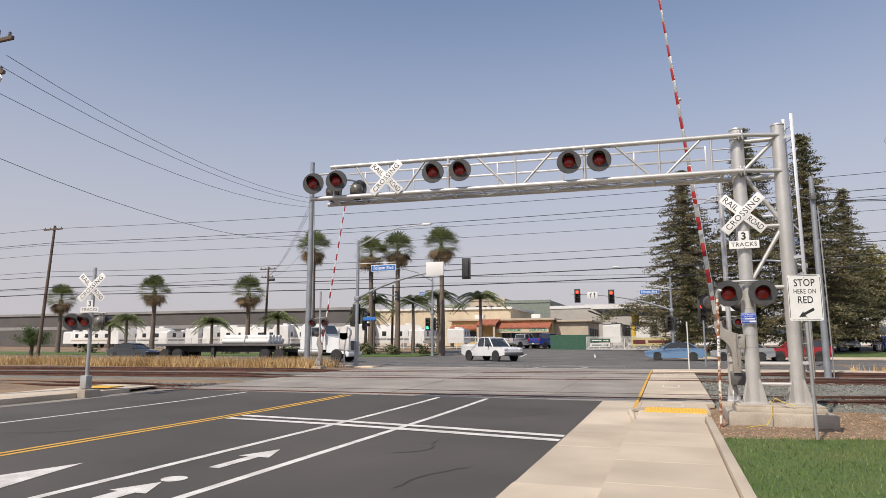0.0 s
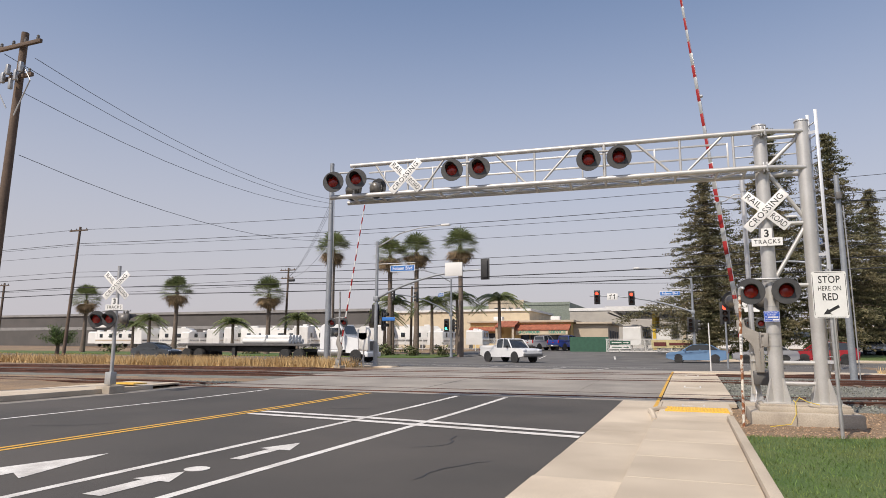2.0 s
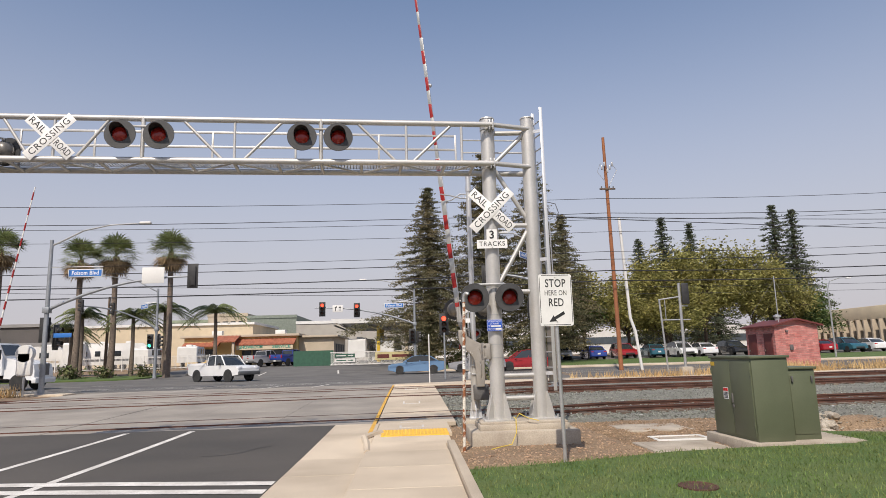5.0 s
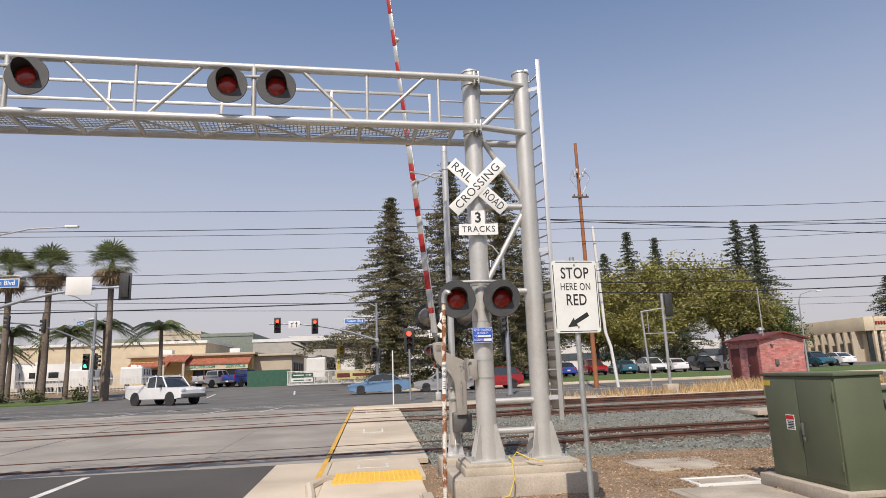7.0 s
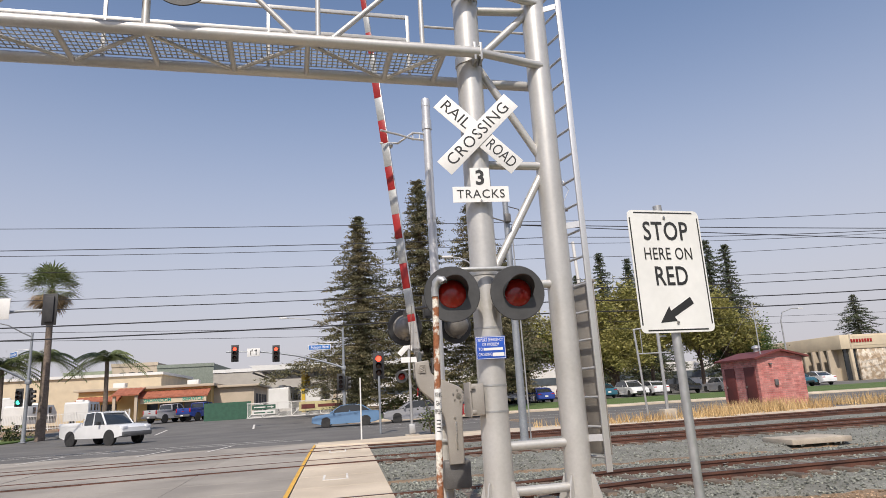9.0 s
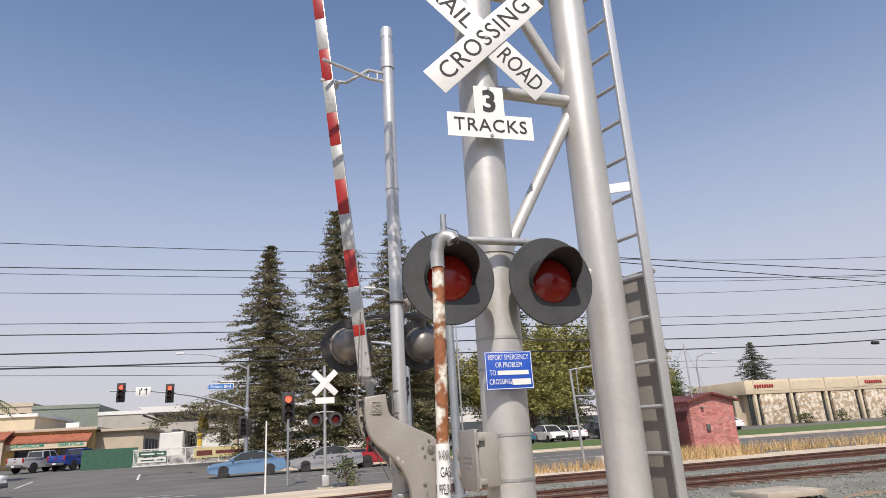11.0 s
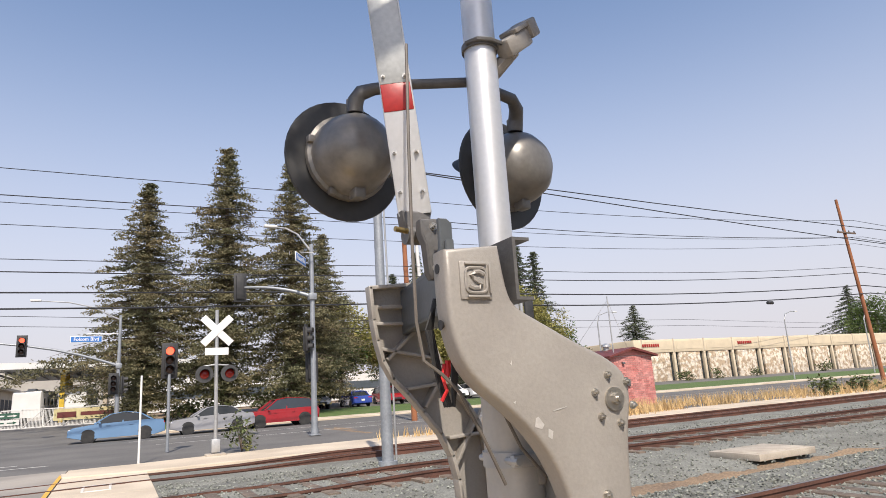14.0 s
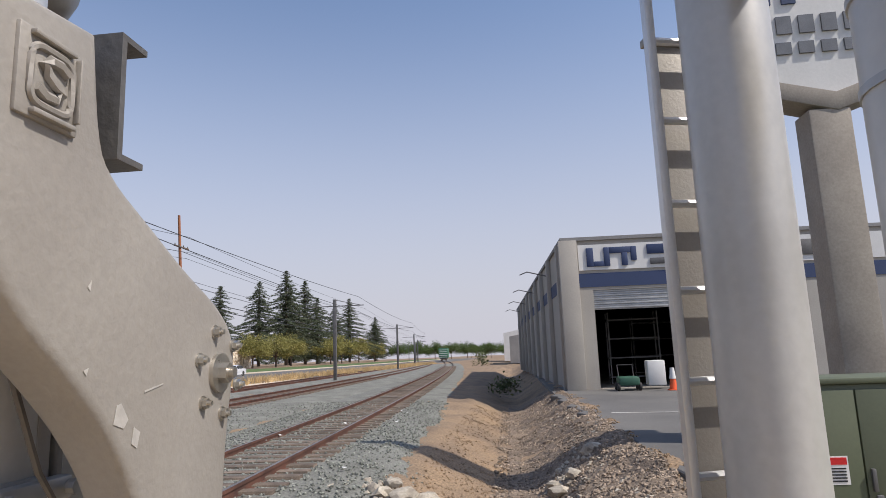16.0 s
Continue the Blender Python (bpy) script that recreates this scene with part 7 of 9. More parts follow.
for x, y, h, r, sd in ((22, 82, 11.5, 4.6, 51), (27, 80, 10.0, 4.6, 52), (33, 82, 13.6, 5.4, 53), (38.5, 84, 14.2, 5.6, 54), (44, 82, 13.6, 5.0, 55), (49, 84, 11.0, 4.6, 56), (31, 78, 8.0, 4.0, 57)):
    broadleaf(x, y, 0.3, h, r, sd, "broadleaf tree with yellowing green leaves", LEAF_YELLOW, 1.3)
broadleaf(19.5, 80, 0.3, 8.5, 4.2, 58, "green leafy tree behind parked cars", LEAF_GREEN, 1.2)
broadleaf(53, 86, 0.3, 8.0, 4.2, 59, "green leafy tree beside the office building", LEAF_GREEN, 1.2)
for i, (x, y, h, r, mt) in enumerate(((128, 86, 13, 5.5, 0), (150, 80, 8, 4.5, 1), (165, 80, 8, 5, 1), (182, 82, 8.5, 5, 1), (215, 80, 9, 5.5, 1), (236, 82, 10, 6, 1), (262, 82, 10, 5, 1), (300, 84, 9, 6, 1), (330, 78, 9, 6, 0), (365, 74, 10, 7, 0), (400, 68, 10, 8, 0), (440, 62, 11, 8, 0), (480, 54, 11, 9, 0), (530, 46, 11, 10, 0), (420, 34, 9, 7, 0), (470, 26, 9, 8, 0))):
    broadleaf(x, y, 0.3, h, r, 70 + i, "leafy street tree in the distant row", LEAF_YELLOW if mt else LEAF_GREEN, 0.9)
for i, (x, y, h) in enumerate(((-37.4, 63.2, 12.0), (-30.1, 63.2, 10.9), (-27.0, 63.4, 11.2), (-21.7, 62.8, 11.4), (-75.6, 63.2, 7.0), (-60.0, 63.2, 7.7), (-46.0, 63.2, 7.1))):
    fan_palm(x, y, 0.3, h, 80 + i, "fan palm with a shaggy dry skirt" if h > 8 else "shorter fan palm with brown lower fronds")
for i, (x, y, h) in enumerate(((-18.7, 67.0, 6.0), (-26.0, 65.5, 5.6), (-31.5, 67.0, 5.8), (-34.0, 70.0, 4.6), (-43, 65, 4.2), (-52.5, 65, 3.8), (-67, 66, 4.4), (-72, 68, 3.6), (-23.4, 66.5, 6.2))):
    feather_palm(x, y, 0.3, h, 95 + i, "green feathery palm along the dealership", 1.0 if h > 5 else 0.8)
broadleaf(-66, 52, 0.2, 3.4, 1.8, 121, "round green clipped tree by the fence", LEAF_GREEN, 0.8)
for i, (x, y, h, r) in enumerate(((4.6, 38.2, 1.1, 0.55), (-24, 63.5, 0.9, 1.0), (-27, 62.5, 0.8, 1.0), (-30, 62.5, 0.9, 1.2), (-33, 62.8, 0.8, 1.0), (-40, 63, 0.7, 1.1), (-48, 63, 0.7, 1.1), (-55, 63, 0.7, 1.2), (-63, 63, 0.7, 1.2), (-70, 63, 0.8, 1.2), (5.5, 70.5, 1.4, 1.4), (8, 70, 1.3, 1.5), (12, 70, 1.4, 1.4), (76, 79.5, 1.2, 1.0), (84, 79.5, 1.0, 0.9), (100, 79.5, 1.2, 1.2), (70, 79.5, 1.1, 1.1), (120, 79.5, 1.8, 1.6), (34, 37.2, 0.7, 0.8), (38, 37.6, 0.6, 0.9), (44, 37.6, 0.7, 0.9))):
    shrub(x, y, 0.3, h, r, 130 + i, "small leafy green shrub")

# ---- vehicles ----
def wheel(t, x, y, r, w, rim_mat=None, dual=False):
    bm = B()
    m = pose(x, y, r, 90, 0, 0)
    lathe(bm, [(r * 0.62, -w / 2), (r * 0.93, -w / 2), (r, -w * 0.36), (r, w * 0.36), (r * 0.93, w / 2), (r * 0.62, w / 2)], m, 22)
    tyre = part("wheel", bm, TYRE, t, "black tyre with metal rim")
    bm = B()
    lathe(bm, [(r * 0.61, -w * 0.42), (r * 0.52, -w * 0.34), (r * 0.15, -w * 0.30), (r * 0.15, w * 0.30), (r * 0.52, w * 0.34), (r * 0.61, w * 0.42)], m, 18)
    part("rim", bm, rim_mat or CHROME, tyre)
    bm = B()
    for k in range(5):
        a = math.tau * k / 5
        for s in (-1, 1):
            box(bm, (x + r * 0.33 * math.cos(a), y + s * w * 0.36, r + r * 0.33 * math.sin(a)), (0.035, 0.02, 0.035))
    part("hub_nuts", bm, CAST_DARK, tyre)


def loft(bm, rows_):
    """Joins outlines of equal length, given as lists of points, and closes the ends."""
    rings = [[bm.verts.new(p) for p in r] for r in rows_]
    n = len(rings[0])
    for u, v in zip(rings, rings[1:]):
        for k in range(n):
            bm.faces.new((u[k], u[(k + 1) % n], v[(k + 1) % n], v[k]))
    bm.faces.new(rings[0][::-1]), bm.faces.new(rings[-1])
    bmesh.ops.recalc_face_normals(bm, faces=bm.faces)


def side_body(bm, outline, w, tuck=0.12, bevel=0.05):
    """A car body: side outline (x, z) drawn across the width and drawn in towards the top."""
    zs = [q[1] for q in outline]
    z0, z1 = min(zs), max(zs)
    rows_ = []
    for f in (-1, -0.93, 0.93, 1):
        s = 0.965 if abs(f) == 1 else 1.0
        cx = sum(q[0] for q in outline) / len(outline)
        rows_.append([((q[0] - cx) * s + cx, f * (w / 2) * (1 - tuck * max(0, (q[1] - z0 - 0.45) / (z1 - z0))), q[1]) for q in outline])
    loft(bm, rows_)


CARS = {
    "sedan": (4.7, 1.8, [(-2.35, 0.35), (-2.35, 0.78), (-2.25, 0.98), (-1.5, 1.03), (1.0, 0.95), (2.1, 0.82), (2.33, 0.68), (2.35, 0.35), (1.8, 0.22), (-1.9, 0.22)], [(-1.75, 0.98), (-1.05, 1.40), (-0.2, 1.46), (0.35, 1.40), (1.1, 0.95)], 0.33, 1.38, -1.35),
    "suv": (4.7, 1.86, [(-2.3, 0.4), (-2.35, 0.9), (-2.25, 1.05), (-1.5, 1.08), (0.95, 1.03), (2.0, 0.95), (2.3, 0.75), (2.35, 0.4), (1.8, 0.28), (-1.9, 0.28)], [(-2.2, 1.03), (-1.75, 1.58), (-0.4, 1.68), (0.3, 1.6), (1.1, 1.02)], 0.37, 1.4, -1.38),
}


def car(x, y, z, rz, colour, kind, label, category="car"):
    ln, w, body, cabin, r, xf, xr = CARS[kind]
    pm = paint(*colour)
    t = thing("parked_car", x, y, z, label, category, "cars", rz=rz)
    bm = B()
    side_body(bm, body, w)
    part("body", bm, pm, t)
    bm = B()
    side_body(bm, cabin, w * 0.92, 0.45)
    part("glazed_cabin", bm, GLASS, t, "dark glazed cabin")
    top = max(q[1] for q in cabin)
    (xa, za), (xb, zb), (xc, zc), (xd, zd), (xe, ze) = cabin
    bm = B()
    ww = w * 0.92 / 2
    rows_ = []
    for xx, zz, hw in ((xb - 0.06, zb - 0.02, ww * 0.80), ((xb + xc) / 2, (zb + zc) / 2 + 0.04, ww * 0.79), (xc, zc + 0.025, ww * 0.78), (xd + 0.05, zd, ww * 0.79)):
        rows_.append([(xx, -hw, zz), (xx, hw, zz), (xx, hw * 0.95, zz + 0.025), (xx, -hw * 0.95, zz + 0.025)])
    loft(bm, rows_)
    part("roof", bm, pm, t)
    for s in (-1, 1):
        for (ax, az), (bx, bz) in (((xa, za), (xb, zb)), ((xe, ze), (xd, zd)), ((-0.25, 0.98), (-0.3, top - 0.05))):
            bm = B()
            ya, yb = s * ww * 1.0, s * ww * 0.80
            cyl(bm, (ax, ya, az), (bx, yb, bz), 0.045, n=6)
            part("pillar", bm, pm, t)
        bm = B()
        box(bm, (xe - 0.25, s * (w / 2 + 0.07), 1.0), (0.12, 0.16, 0.12), None, 0.03)
        part("mirror", bm, pm, t)
        for q, nm, mt, zz in ((ln / 2 - 0.17, "headlight", LAMP_WHITE, 0.68), (-ln / 2 + 0.12, "tail_light", LAMP_RED, 0.82)):
            bm = B()
            box(bm, (q, s * (w / 2 - 0.22), zz), (0.24, 0.34, 0.13), None, 0.04)
            part(nm, bm, mt, t)
        for q in (0.55, -0.55):
            bm = B()
            box(bm, (q - 0.1, s * (w / 2 + 0.004), 0.85), (0.2, 0.03, 0.03), None, 0.008)
            part("door_handle", bm, pm, t)
        for xx in (xf, xr):
            bm = B()
            lathe(bm, [(r * 1.14, -0.05), (r * 1.14, 0.05)], pose(xx, s * (w / 2 - 0.06), r, 90, 0, 0), 20)
            part("wheel_arch", bm, BLACK, t)
            wheel(t, xx, s * (w / 2 - 0.09), r, 0.2)
    bm = B()
    box(bm, (ln / 2 - 0.03, 0, 0.5), (0.08, 1.0, 0.2), None, 0.02)
    part("grille", bm, BLACK, t)
    bm = B()
    box(bm, (-ln / 2 - 0.0, 0, 0.62), (0.02, 0.32, 0.16))
    part("number_plate", bm, FASCIA, t)
    return t


def pickup(x, y, z, rz, colour, label, load=False):
    pm = paint(*colour)
    t = thing("pickup_truck", x, y, z, label, "pickup truck", "pickup trucks", rz=rz)
    bm = B()
    side_body(bm, [(-2.75, 0.55), (-2.78, 1.12), (-0.6, 1.14), (1.15, 1.16), (2.55, 1.08), (2.78, 0.95), (2.8, 0.5), (2.3, 0.42), (-2.3, 0.42)], 1.98, 0.05)
    part("body", bm, pm, t)
    bm = B()
    side_body(bm, [(-0.62, 1.12), (-0.55, 1.80), (0.35, 1.86), (0.75, 1.80), (1.35, 1.14)], 1.80, 0.35)
    part("glazed_cabin", bm, GLASS, t, "dark glazed cab")
    bm = B()
    loft(bm, [[(xx, -hw, zz), (xx, hw, zz), (xx, hw * 0.95, zz + 0.05), (xx, -hw * 0.95, zz + 0.05)] for xx, zz, hw in ((-0.58, 1.79, 0.76), (-0.1, 1.85, 0.76), (0.4, 1.85, 0.76), (0.78, 1.79, 0.76))])
    part("roof", bm, pm, t)
    for s in (-1, 1):
        for (ax, az), (bx, bz) in (((-0.6, 1.12), (-0.55, 1.82)), ((1.33, 1.14), (0.75, 1.82)), ((0.25, 1.14), (0.2, 1.84))):
            bm = B()
            cyl(bm, (ax, s * 0.89, az), (bx, s * 0.76, bz), 0.05, n=6)
            part("pillar", bm, pm, t)
        bm = B()
        span(bm, -2.76, -0.66, s * 0.93 - 0.05, s * 0.93 + 0.05, 1.05, 1.33, 0.03)
        part("bed_side", bm, pm, t)
        bm = B()
        box(bm, (-2.76, s * 0.86, 1.10), (0.10, 0.16, 0.40), None, 0.03)
        part("tail_light", bm, LAMP_RED, t)
        bm = B()
        box(bm, (2.70, s * 0.78, 0.95), (0.2, 0.36, 0.2), None, 0.04)
        part("headlight", bm, LAMP_WHITE, t)
        bm = B()
        box(bm, (0.95, s * 1.09, 1.25), (0.12, 0.22, 0.2), None, 0.04)
        part("mirror", bm, BLACK, t)
        for xx in (1.75, -1.65):
            bm = B()
            lathe(bm, [(0.46, -0.04), (0.46, 0.04)], pose(xx, s * 0.955, 0.42, 90, 0, 0), 22)
            part("wheel_arch", bm, BLACK, t)
            wheel(t, xx, s * 0.88, 0.39, 0.25)
    bm = B()
    span(bm, -2.80, -2.72, -0.84, 0.84, 0.72, 1.33, 0.02)
    part("tailgate", bm, pm, t)
    bm = B()
    box(bm, (-2.81, 0, 1.24), (0.02, 0.22, 0.09), None, 0.01)
    part("tailgate_handle", bm, BLACK, t)
    bm = B()
    box(bm, (-2.81, 0, 1.0), (0.012, 0.3, 0.07), None, 0.004)
    part("tailgate_badge", bm, LAMP_RED, t, "plain red badge bar")
    bm = B()
    box(bm, (-2.88, 0, 0.58), (0.16, 1.94, 0.22), None, 0.04)
    part("rear_bumper", bm, BUMPER, t, "steel rear bumper")
    bm = B()
    box(bm, (-2.965, 0, 0.6), (0.01, 0.32, 0.15))
    part("number_plate", bm, FASCIA, t)
    bm = B()
    box(bm, (2.82, 0, 0.6), (0.16, 1.9, 0.24), None, 0.04)
    part("front_bumper", bm, BUMPER, t)
    if load:
        for xx, yy, c in ((-0.95, -0.35, 0.26), (-0.95, 0.25, 0.24)):
            bm = B()
            box(bm, (xx, yy, 1.28), (0.4, 0.45, c * 2), None, 0.01)
            part("cardboard_box", bm, STUCCO_TAN, t, "brown cardboard box in the bed")
    return t


pickup(-13.2, 50.8, ZF, -35, ("white_paint", (0.78, 0.78, 0.77)), "white pickup truck with boxes in its bed crossing the street", True)
pickup(-17.6, 83.5, 0.25, 60, ("silver_paint", (0.45, 0.45, 0.46)), "silver pickup truck at the showroom")
pickup(-14.5, 84.0, 0.25, 62, ("navy_paint", (0.03, 0.06, 0.28)), "dark blue pickup truck at the showroom")
car(1.0, 56.0, ZF, 178, ("steel_blue_paint", (0.14, 0.25, 0.40)), "sedan", "steel blue sedan waiting on the cross street")
car(5.95, 56.6, ZF, 180, ("grey_paint", (0.30, 0.30, 0.31)), "sedan", "grey sedan waiting on the cross street")
car(10.0, 57.0, ZF, 182, ("red_paint", (0.33, 0.015, 0.02)), "suv", "dark red sport utility car waiting on the street")
car(-47, 47.5, ZF, 0, ("charcoal_paint", (0.05, 0.055, 0.06)), "sedan", "charcoal sedan passing behind the dry grass")
car(86, 55.5, ZF, 180, ("pearl_paint", (0.75, 0.75, 0.75)), "sedan", "white sedan on the distant street")
LOT = (("navy_paint", (0.03, 0.06, 0.28)), ("black_paint", (0.02, 0.02, 0.022)), ("white_paint", (0.78, 0.78, 0.77)), ("red_paint", (0.33, 0.015, 0.02)), ("grey_paint", (0.30, 0.30, 0.31)), ("pearl_paint", (0.75, 0.75, 0.75)), ("teal_paint", (0.03, 0.12, 0.16)))
for i in range(13):
    c = LOT[(i * 3 + 1) % 7]
    car(14.5 + i * 3.3 + 0.4 * math.sin(i * 5), 75.0 + 0.8 * math.sin(i * 2.2), 0.3, 90 + 180 * (i % 2), c, ("sedan", "suv")[i % 2], c[0].split("_")[0] + " car parked in the lot under trees")

# flatbed lorry waiting on the cross street
lor = thing("lorry", -25.3, 44.6, ZF, "white flatbed lorry loaded with wrapped pipes", "lorry")
WHITE = paint("white_paint", (0.78, 0.78, 0.77))
bm = B()
side_body(bm, [(-1.2, 0.95), (-1.25, 2.7), (-0.95, 2.95), (0.55, 2.92), (1.0, 2.1), (1.05, 0.95)], 2.35, 0.12)
part("cab", bm, WHITE, lor)
bm = B()
side_body(bm, [(1.0, 0.75), (1.0, 2.0), (2.2, 1.78), (2.75, 1.6), (2.88, 1.2), (2.9, 0.6)], 2.1, 0.15)
part("bonnet", bm, WHITE, lor)
bm = B()
plate(bm, [(-0.95, -0.36), (0.95, -0.36), (0.88, 0.36), (-0.88, 0.36)], pose(0.82, 0, 2.48, 62, 0, 90), 0.03)
part("windscreen", bm, GLASS, lor)
for s in (-1, 1):
    bm = B()
    span(bm, -0.35, 0.62, s * 1.17 - 0.015, s * 1.17 + 0.015, 2.0, 2.65, 0.01)
    part("side_window", bm, GLASS, lor)
    bm = B()
    box(bm, (0.95, s * 1.42, 2.2), (0.12, 0.2, 0.6), None, 0.04)
    cyl(bm, (0.9, s * 1.15, 2.3), (0.95, s * 1.4, 2.3), 0.02, n=6)
    part("mirror", bm, BLACK, lor)
    bm = B()
    box(bm, (2.72, s * 0.85, 1.2), (0.3, 0.3, 0.24), None, 0.06)
    part("headlight", bm, LAMP_WHITE, lor)
    bm = B()
    cyl(bm, (-1.3, s * 1.0, 0.75), (0.6, s * 1.0, 0.75), 0.3, n=16)
    part("fuel_tank", bm, CHROME, lor)
    for xx in (1.95, -3.1, -4.4):
        wheel(lor, xx, s * 1.0, 0.5, 0.3 if xx > 0 else 0.5)
    for xx in (-13.0, -14.3):
        wheel(lor, xx, s * 1.0, 0.5, 0.5)
bm = B()
box(bm, (2.86, 0, 1.25), (0.06, 1.1, 0.75), None, 0.03)
part("grille", bm, CAST_DARK, lor)
bm = B()
box(bm, (2.88, 0, 0.6), (0.3, 2.25, 0.36), None, 0.08)
part("bumper", bm, WHITE, lor)
bm = B()
span(bm, -5.3, 1.0, -0.45, 0.45, 0.75, 1.0, 0.02)
part("chassis", bm, BLACK, lor)
bm = B()
span(bm, -15.2, -2.0, -1.25, 1.25, 1.22, 1.42, 0.03)
part("flatbed", bm, CAST_DARK, lor, "dark steel flatbed")
bm = B()
for yy in (-0.45, 0.45):
    span(bm, -14.8, -4.5, yy - 0.06, yy + 0.06, 0.75, 1.22, 0.01)
span(bm, -9.6, -9.3, -1.1, -0.8, 0.3, 1.2)
part("trailer_frame", bm, BLACK, lor)
for k in range(2):
    for j in range(5):
        for y0, z0, e in ((-0.95, 1.62, 0.0),) if j == 4 else ((-0.95, 1.62, 0.0), (-0.72, 1.92, 0.1)):
            bm = B()
            cyl(bm, (-8.6 + k * 2.3 + e, y0 + j * 0.46, z0), (-6.4 + k * 2.3 - e, y0 + j * 0.46, z0), 0.2, n=10)
            part("wrapped_pipe", bm, FASCIA, lor, "white wrapped pipe")


def camper(x, y, z, rz, ln, h, label, nose=False):
    t = thing("camper", x, y, z, label, "camper", "campers at the dealership", rz=rz)
    bm = B()
    o = [(-ln / 2, 0.6), (-ln / 2, h - 0.2), (-ln / 2 + 0.3, h), (ln / 2 - 0.9, h), (ln / 2 - 0.1, h - 0.7), (ln / 2, 1.5), (ln / 2 - 0.2, 0.6)]
    side_body(bm, o, 2.4, 0.04)
    part("body", bm, FASCIA, t)
    for s in (-1, 1):
        for k in range(int(ln / 1.9)):
            bm = B()
            xx = -ln / 2 + 1.0 + k * 1.9
            span(bm, xx, xx + (1.0 if k % 2 else 0.6), s * 1.2 - 0.02, s * 1.2 + 0.02, 1.65, 2.3, 0.02)
            part("window", bm, GLASS, t)
        bm = B()
        span(bm, -ln / 2 + 0.2, ln / 2 - 0.6, s * 1.2 - 0.012, s * 1.2 + 0.012, 1.05, 1.3)
        part("stripe", bm, STUCCO_TAN if int(x) % 2 else BUMPER, t, "coloured side stripe")
        for xx in (-0.6, 0.5):
            wheel(t, xx, s * 1.0, 0.36, 0.25)
    for xx in (-ln * 0.25, ln * 0.15):
        bm = B()
        box(bm, (xx, 0, h + 0.12), (0.8, 0.7, 0.26), None, 0.06)
        part("roof_unit", bm, FASCIA, t)
    return t


rng = random.Random(77)
for i in range(17):
    camper(-98 + i * 4.4, 86 + rng.uniform(-1.2, 1.2), 0.25, rng.choice((20, 75, 90, 100, 10)), rng.uniform(5.5, 8.2), rng.uniform(2.5, 3.4), rng.choice(("white camper trailer behind the fence", "white motorhome with dark windows", "cream white camper with side stripe")))
for i in range(3):
    camper(-6 + i * 3.6, 90 + i * 0.5, 0.25, 84, 8.2, 3.0, "motorhome parked under the canopy")
# dealership fence
fen = thing("fence", -80.5, 79.5, 0.25, "white steel picket fence along the dealership", "fence")
for i in range(25):
    bm = B()
    box(bm, (i * 2.5, 0, 0.85), (0.07, 0.07, 1.7))
    part("post", bm, FASCIA, fen)
for zz in (0.25, 1.5):
    bm = B()
    box(bm, (30, 0, zz), (60, 0.04, 0.05))
    part("fence_rail", bm, FASCIA, fen)
v, f = [], []
for i in range(430):
    xx = i * 0.14
    k = len(v)
    v += [(xx, 0, 0.1), (xx + 0.025, 0.02, 0.1), (xx + 0.025, 0.02, 1.65), (xx, 0, 1.65)]
    f.append((k, k + 1, k + 2, k + 3))
pk = raw("picket_infill", v, f, FASCIA, fen)
pk["kind"] = "stuff"
fen2 = thing("sliding_gate", -8.6, 77.0, 0.25, "white sliding gate with sign boards", "gate")
bm = B()
for zz in (0.15, 1.55):
    box(bm, (5.0, 0, zz), (10.2, 0.06, 0.08))
for i in range(8):
    box(bm, (i * 10 / 7, 0, 0.85), (0.06, 0.06, 1.5))
for i in range(7):
    cyl(bm, (i * 10 / 7, 0, 0.15), ((i + 1) * 10 / 7, 0, 1.55), 0.025, n=6)
part("gate_frame", bm, FASCIA, fen2)
v, f = [], []
for i in range(110):
    k = len(v)
    xx = i * 0.092
    v += [(xx, 0.01, 0.15), (xx + 0.035, 0.01, 0.15), (xx + 0.035, 0.01, 1.55), (xx, 0.01, 1.55)]
    f.append((k, k + 1, k + 2, k + 3))
raw("mesh_infill", v, f, FASCIA, fen2)
bm = B()
span(bm, 5.0, 9.6, -0.06, -0.045, 0.55, 1.45)
ban = part("banner", bm, BANNER, fen2, "tan banner with plain dark shapes")
for x0, x1, z0, z1 in ((5.25, 6.6, 0.75, 1.2), (6.9, 9.3, 0.85, 1.15)):
    bm = B()
    span(bm, x0, x1, -0.075, -0.062, z0, z1)
    part("banner_shape", bm, SHED_RED, ban)
for k, zz in enumerate((1.15, 0.62)):
    bm = B()
    span(bm, 0.4, 2.7, -0.06, -0.045, zz - 0.2, zz + 0.22)
    sb = part("sign_board", bm, (FENCE_GREEN, FASCIA)[k], fen2)
    bm = B()
    span(bm, 0.6, 1.7, -0.075, -0.062, zz - 0.05, zz + 0.06)
    plate(bm, [(1.9, zz - 0.04), (2.3, zz - 0.04), (2.3, zz - 0.11), (2.55, zz), (2.3, zz + 0.11), (2.3, zz + 0.04), (1.9, zz + 0.04)], Matrix.Translation((0, -0.075, 0)) @ FRONT, 0.01)
    part("sign_marks", bm, (FASCIA, FENCE_GREEN)[k], sb)
bm = B()
span(bm, -13.4, -8.7, 80.0, 80.1, 0.7, 2.6)
tagged(part("green_fence", bm, FENCE_GREEN), "green slatted screen fence beside the gate", "fence")

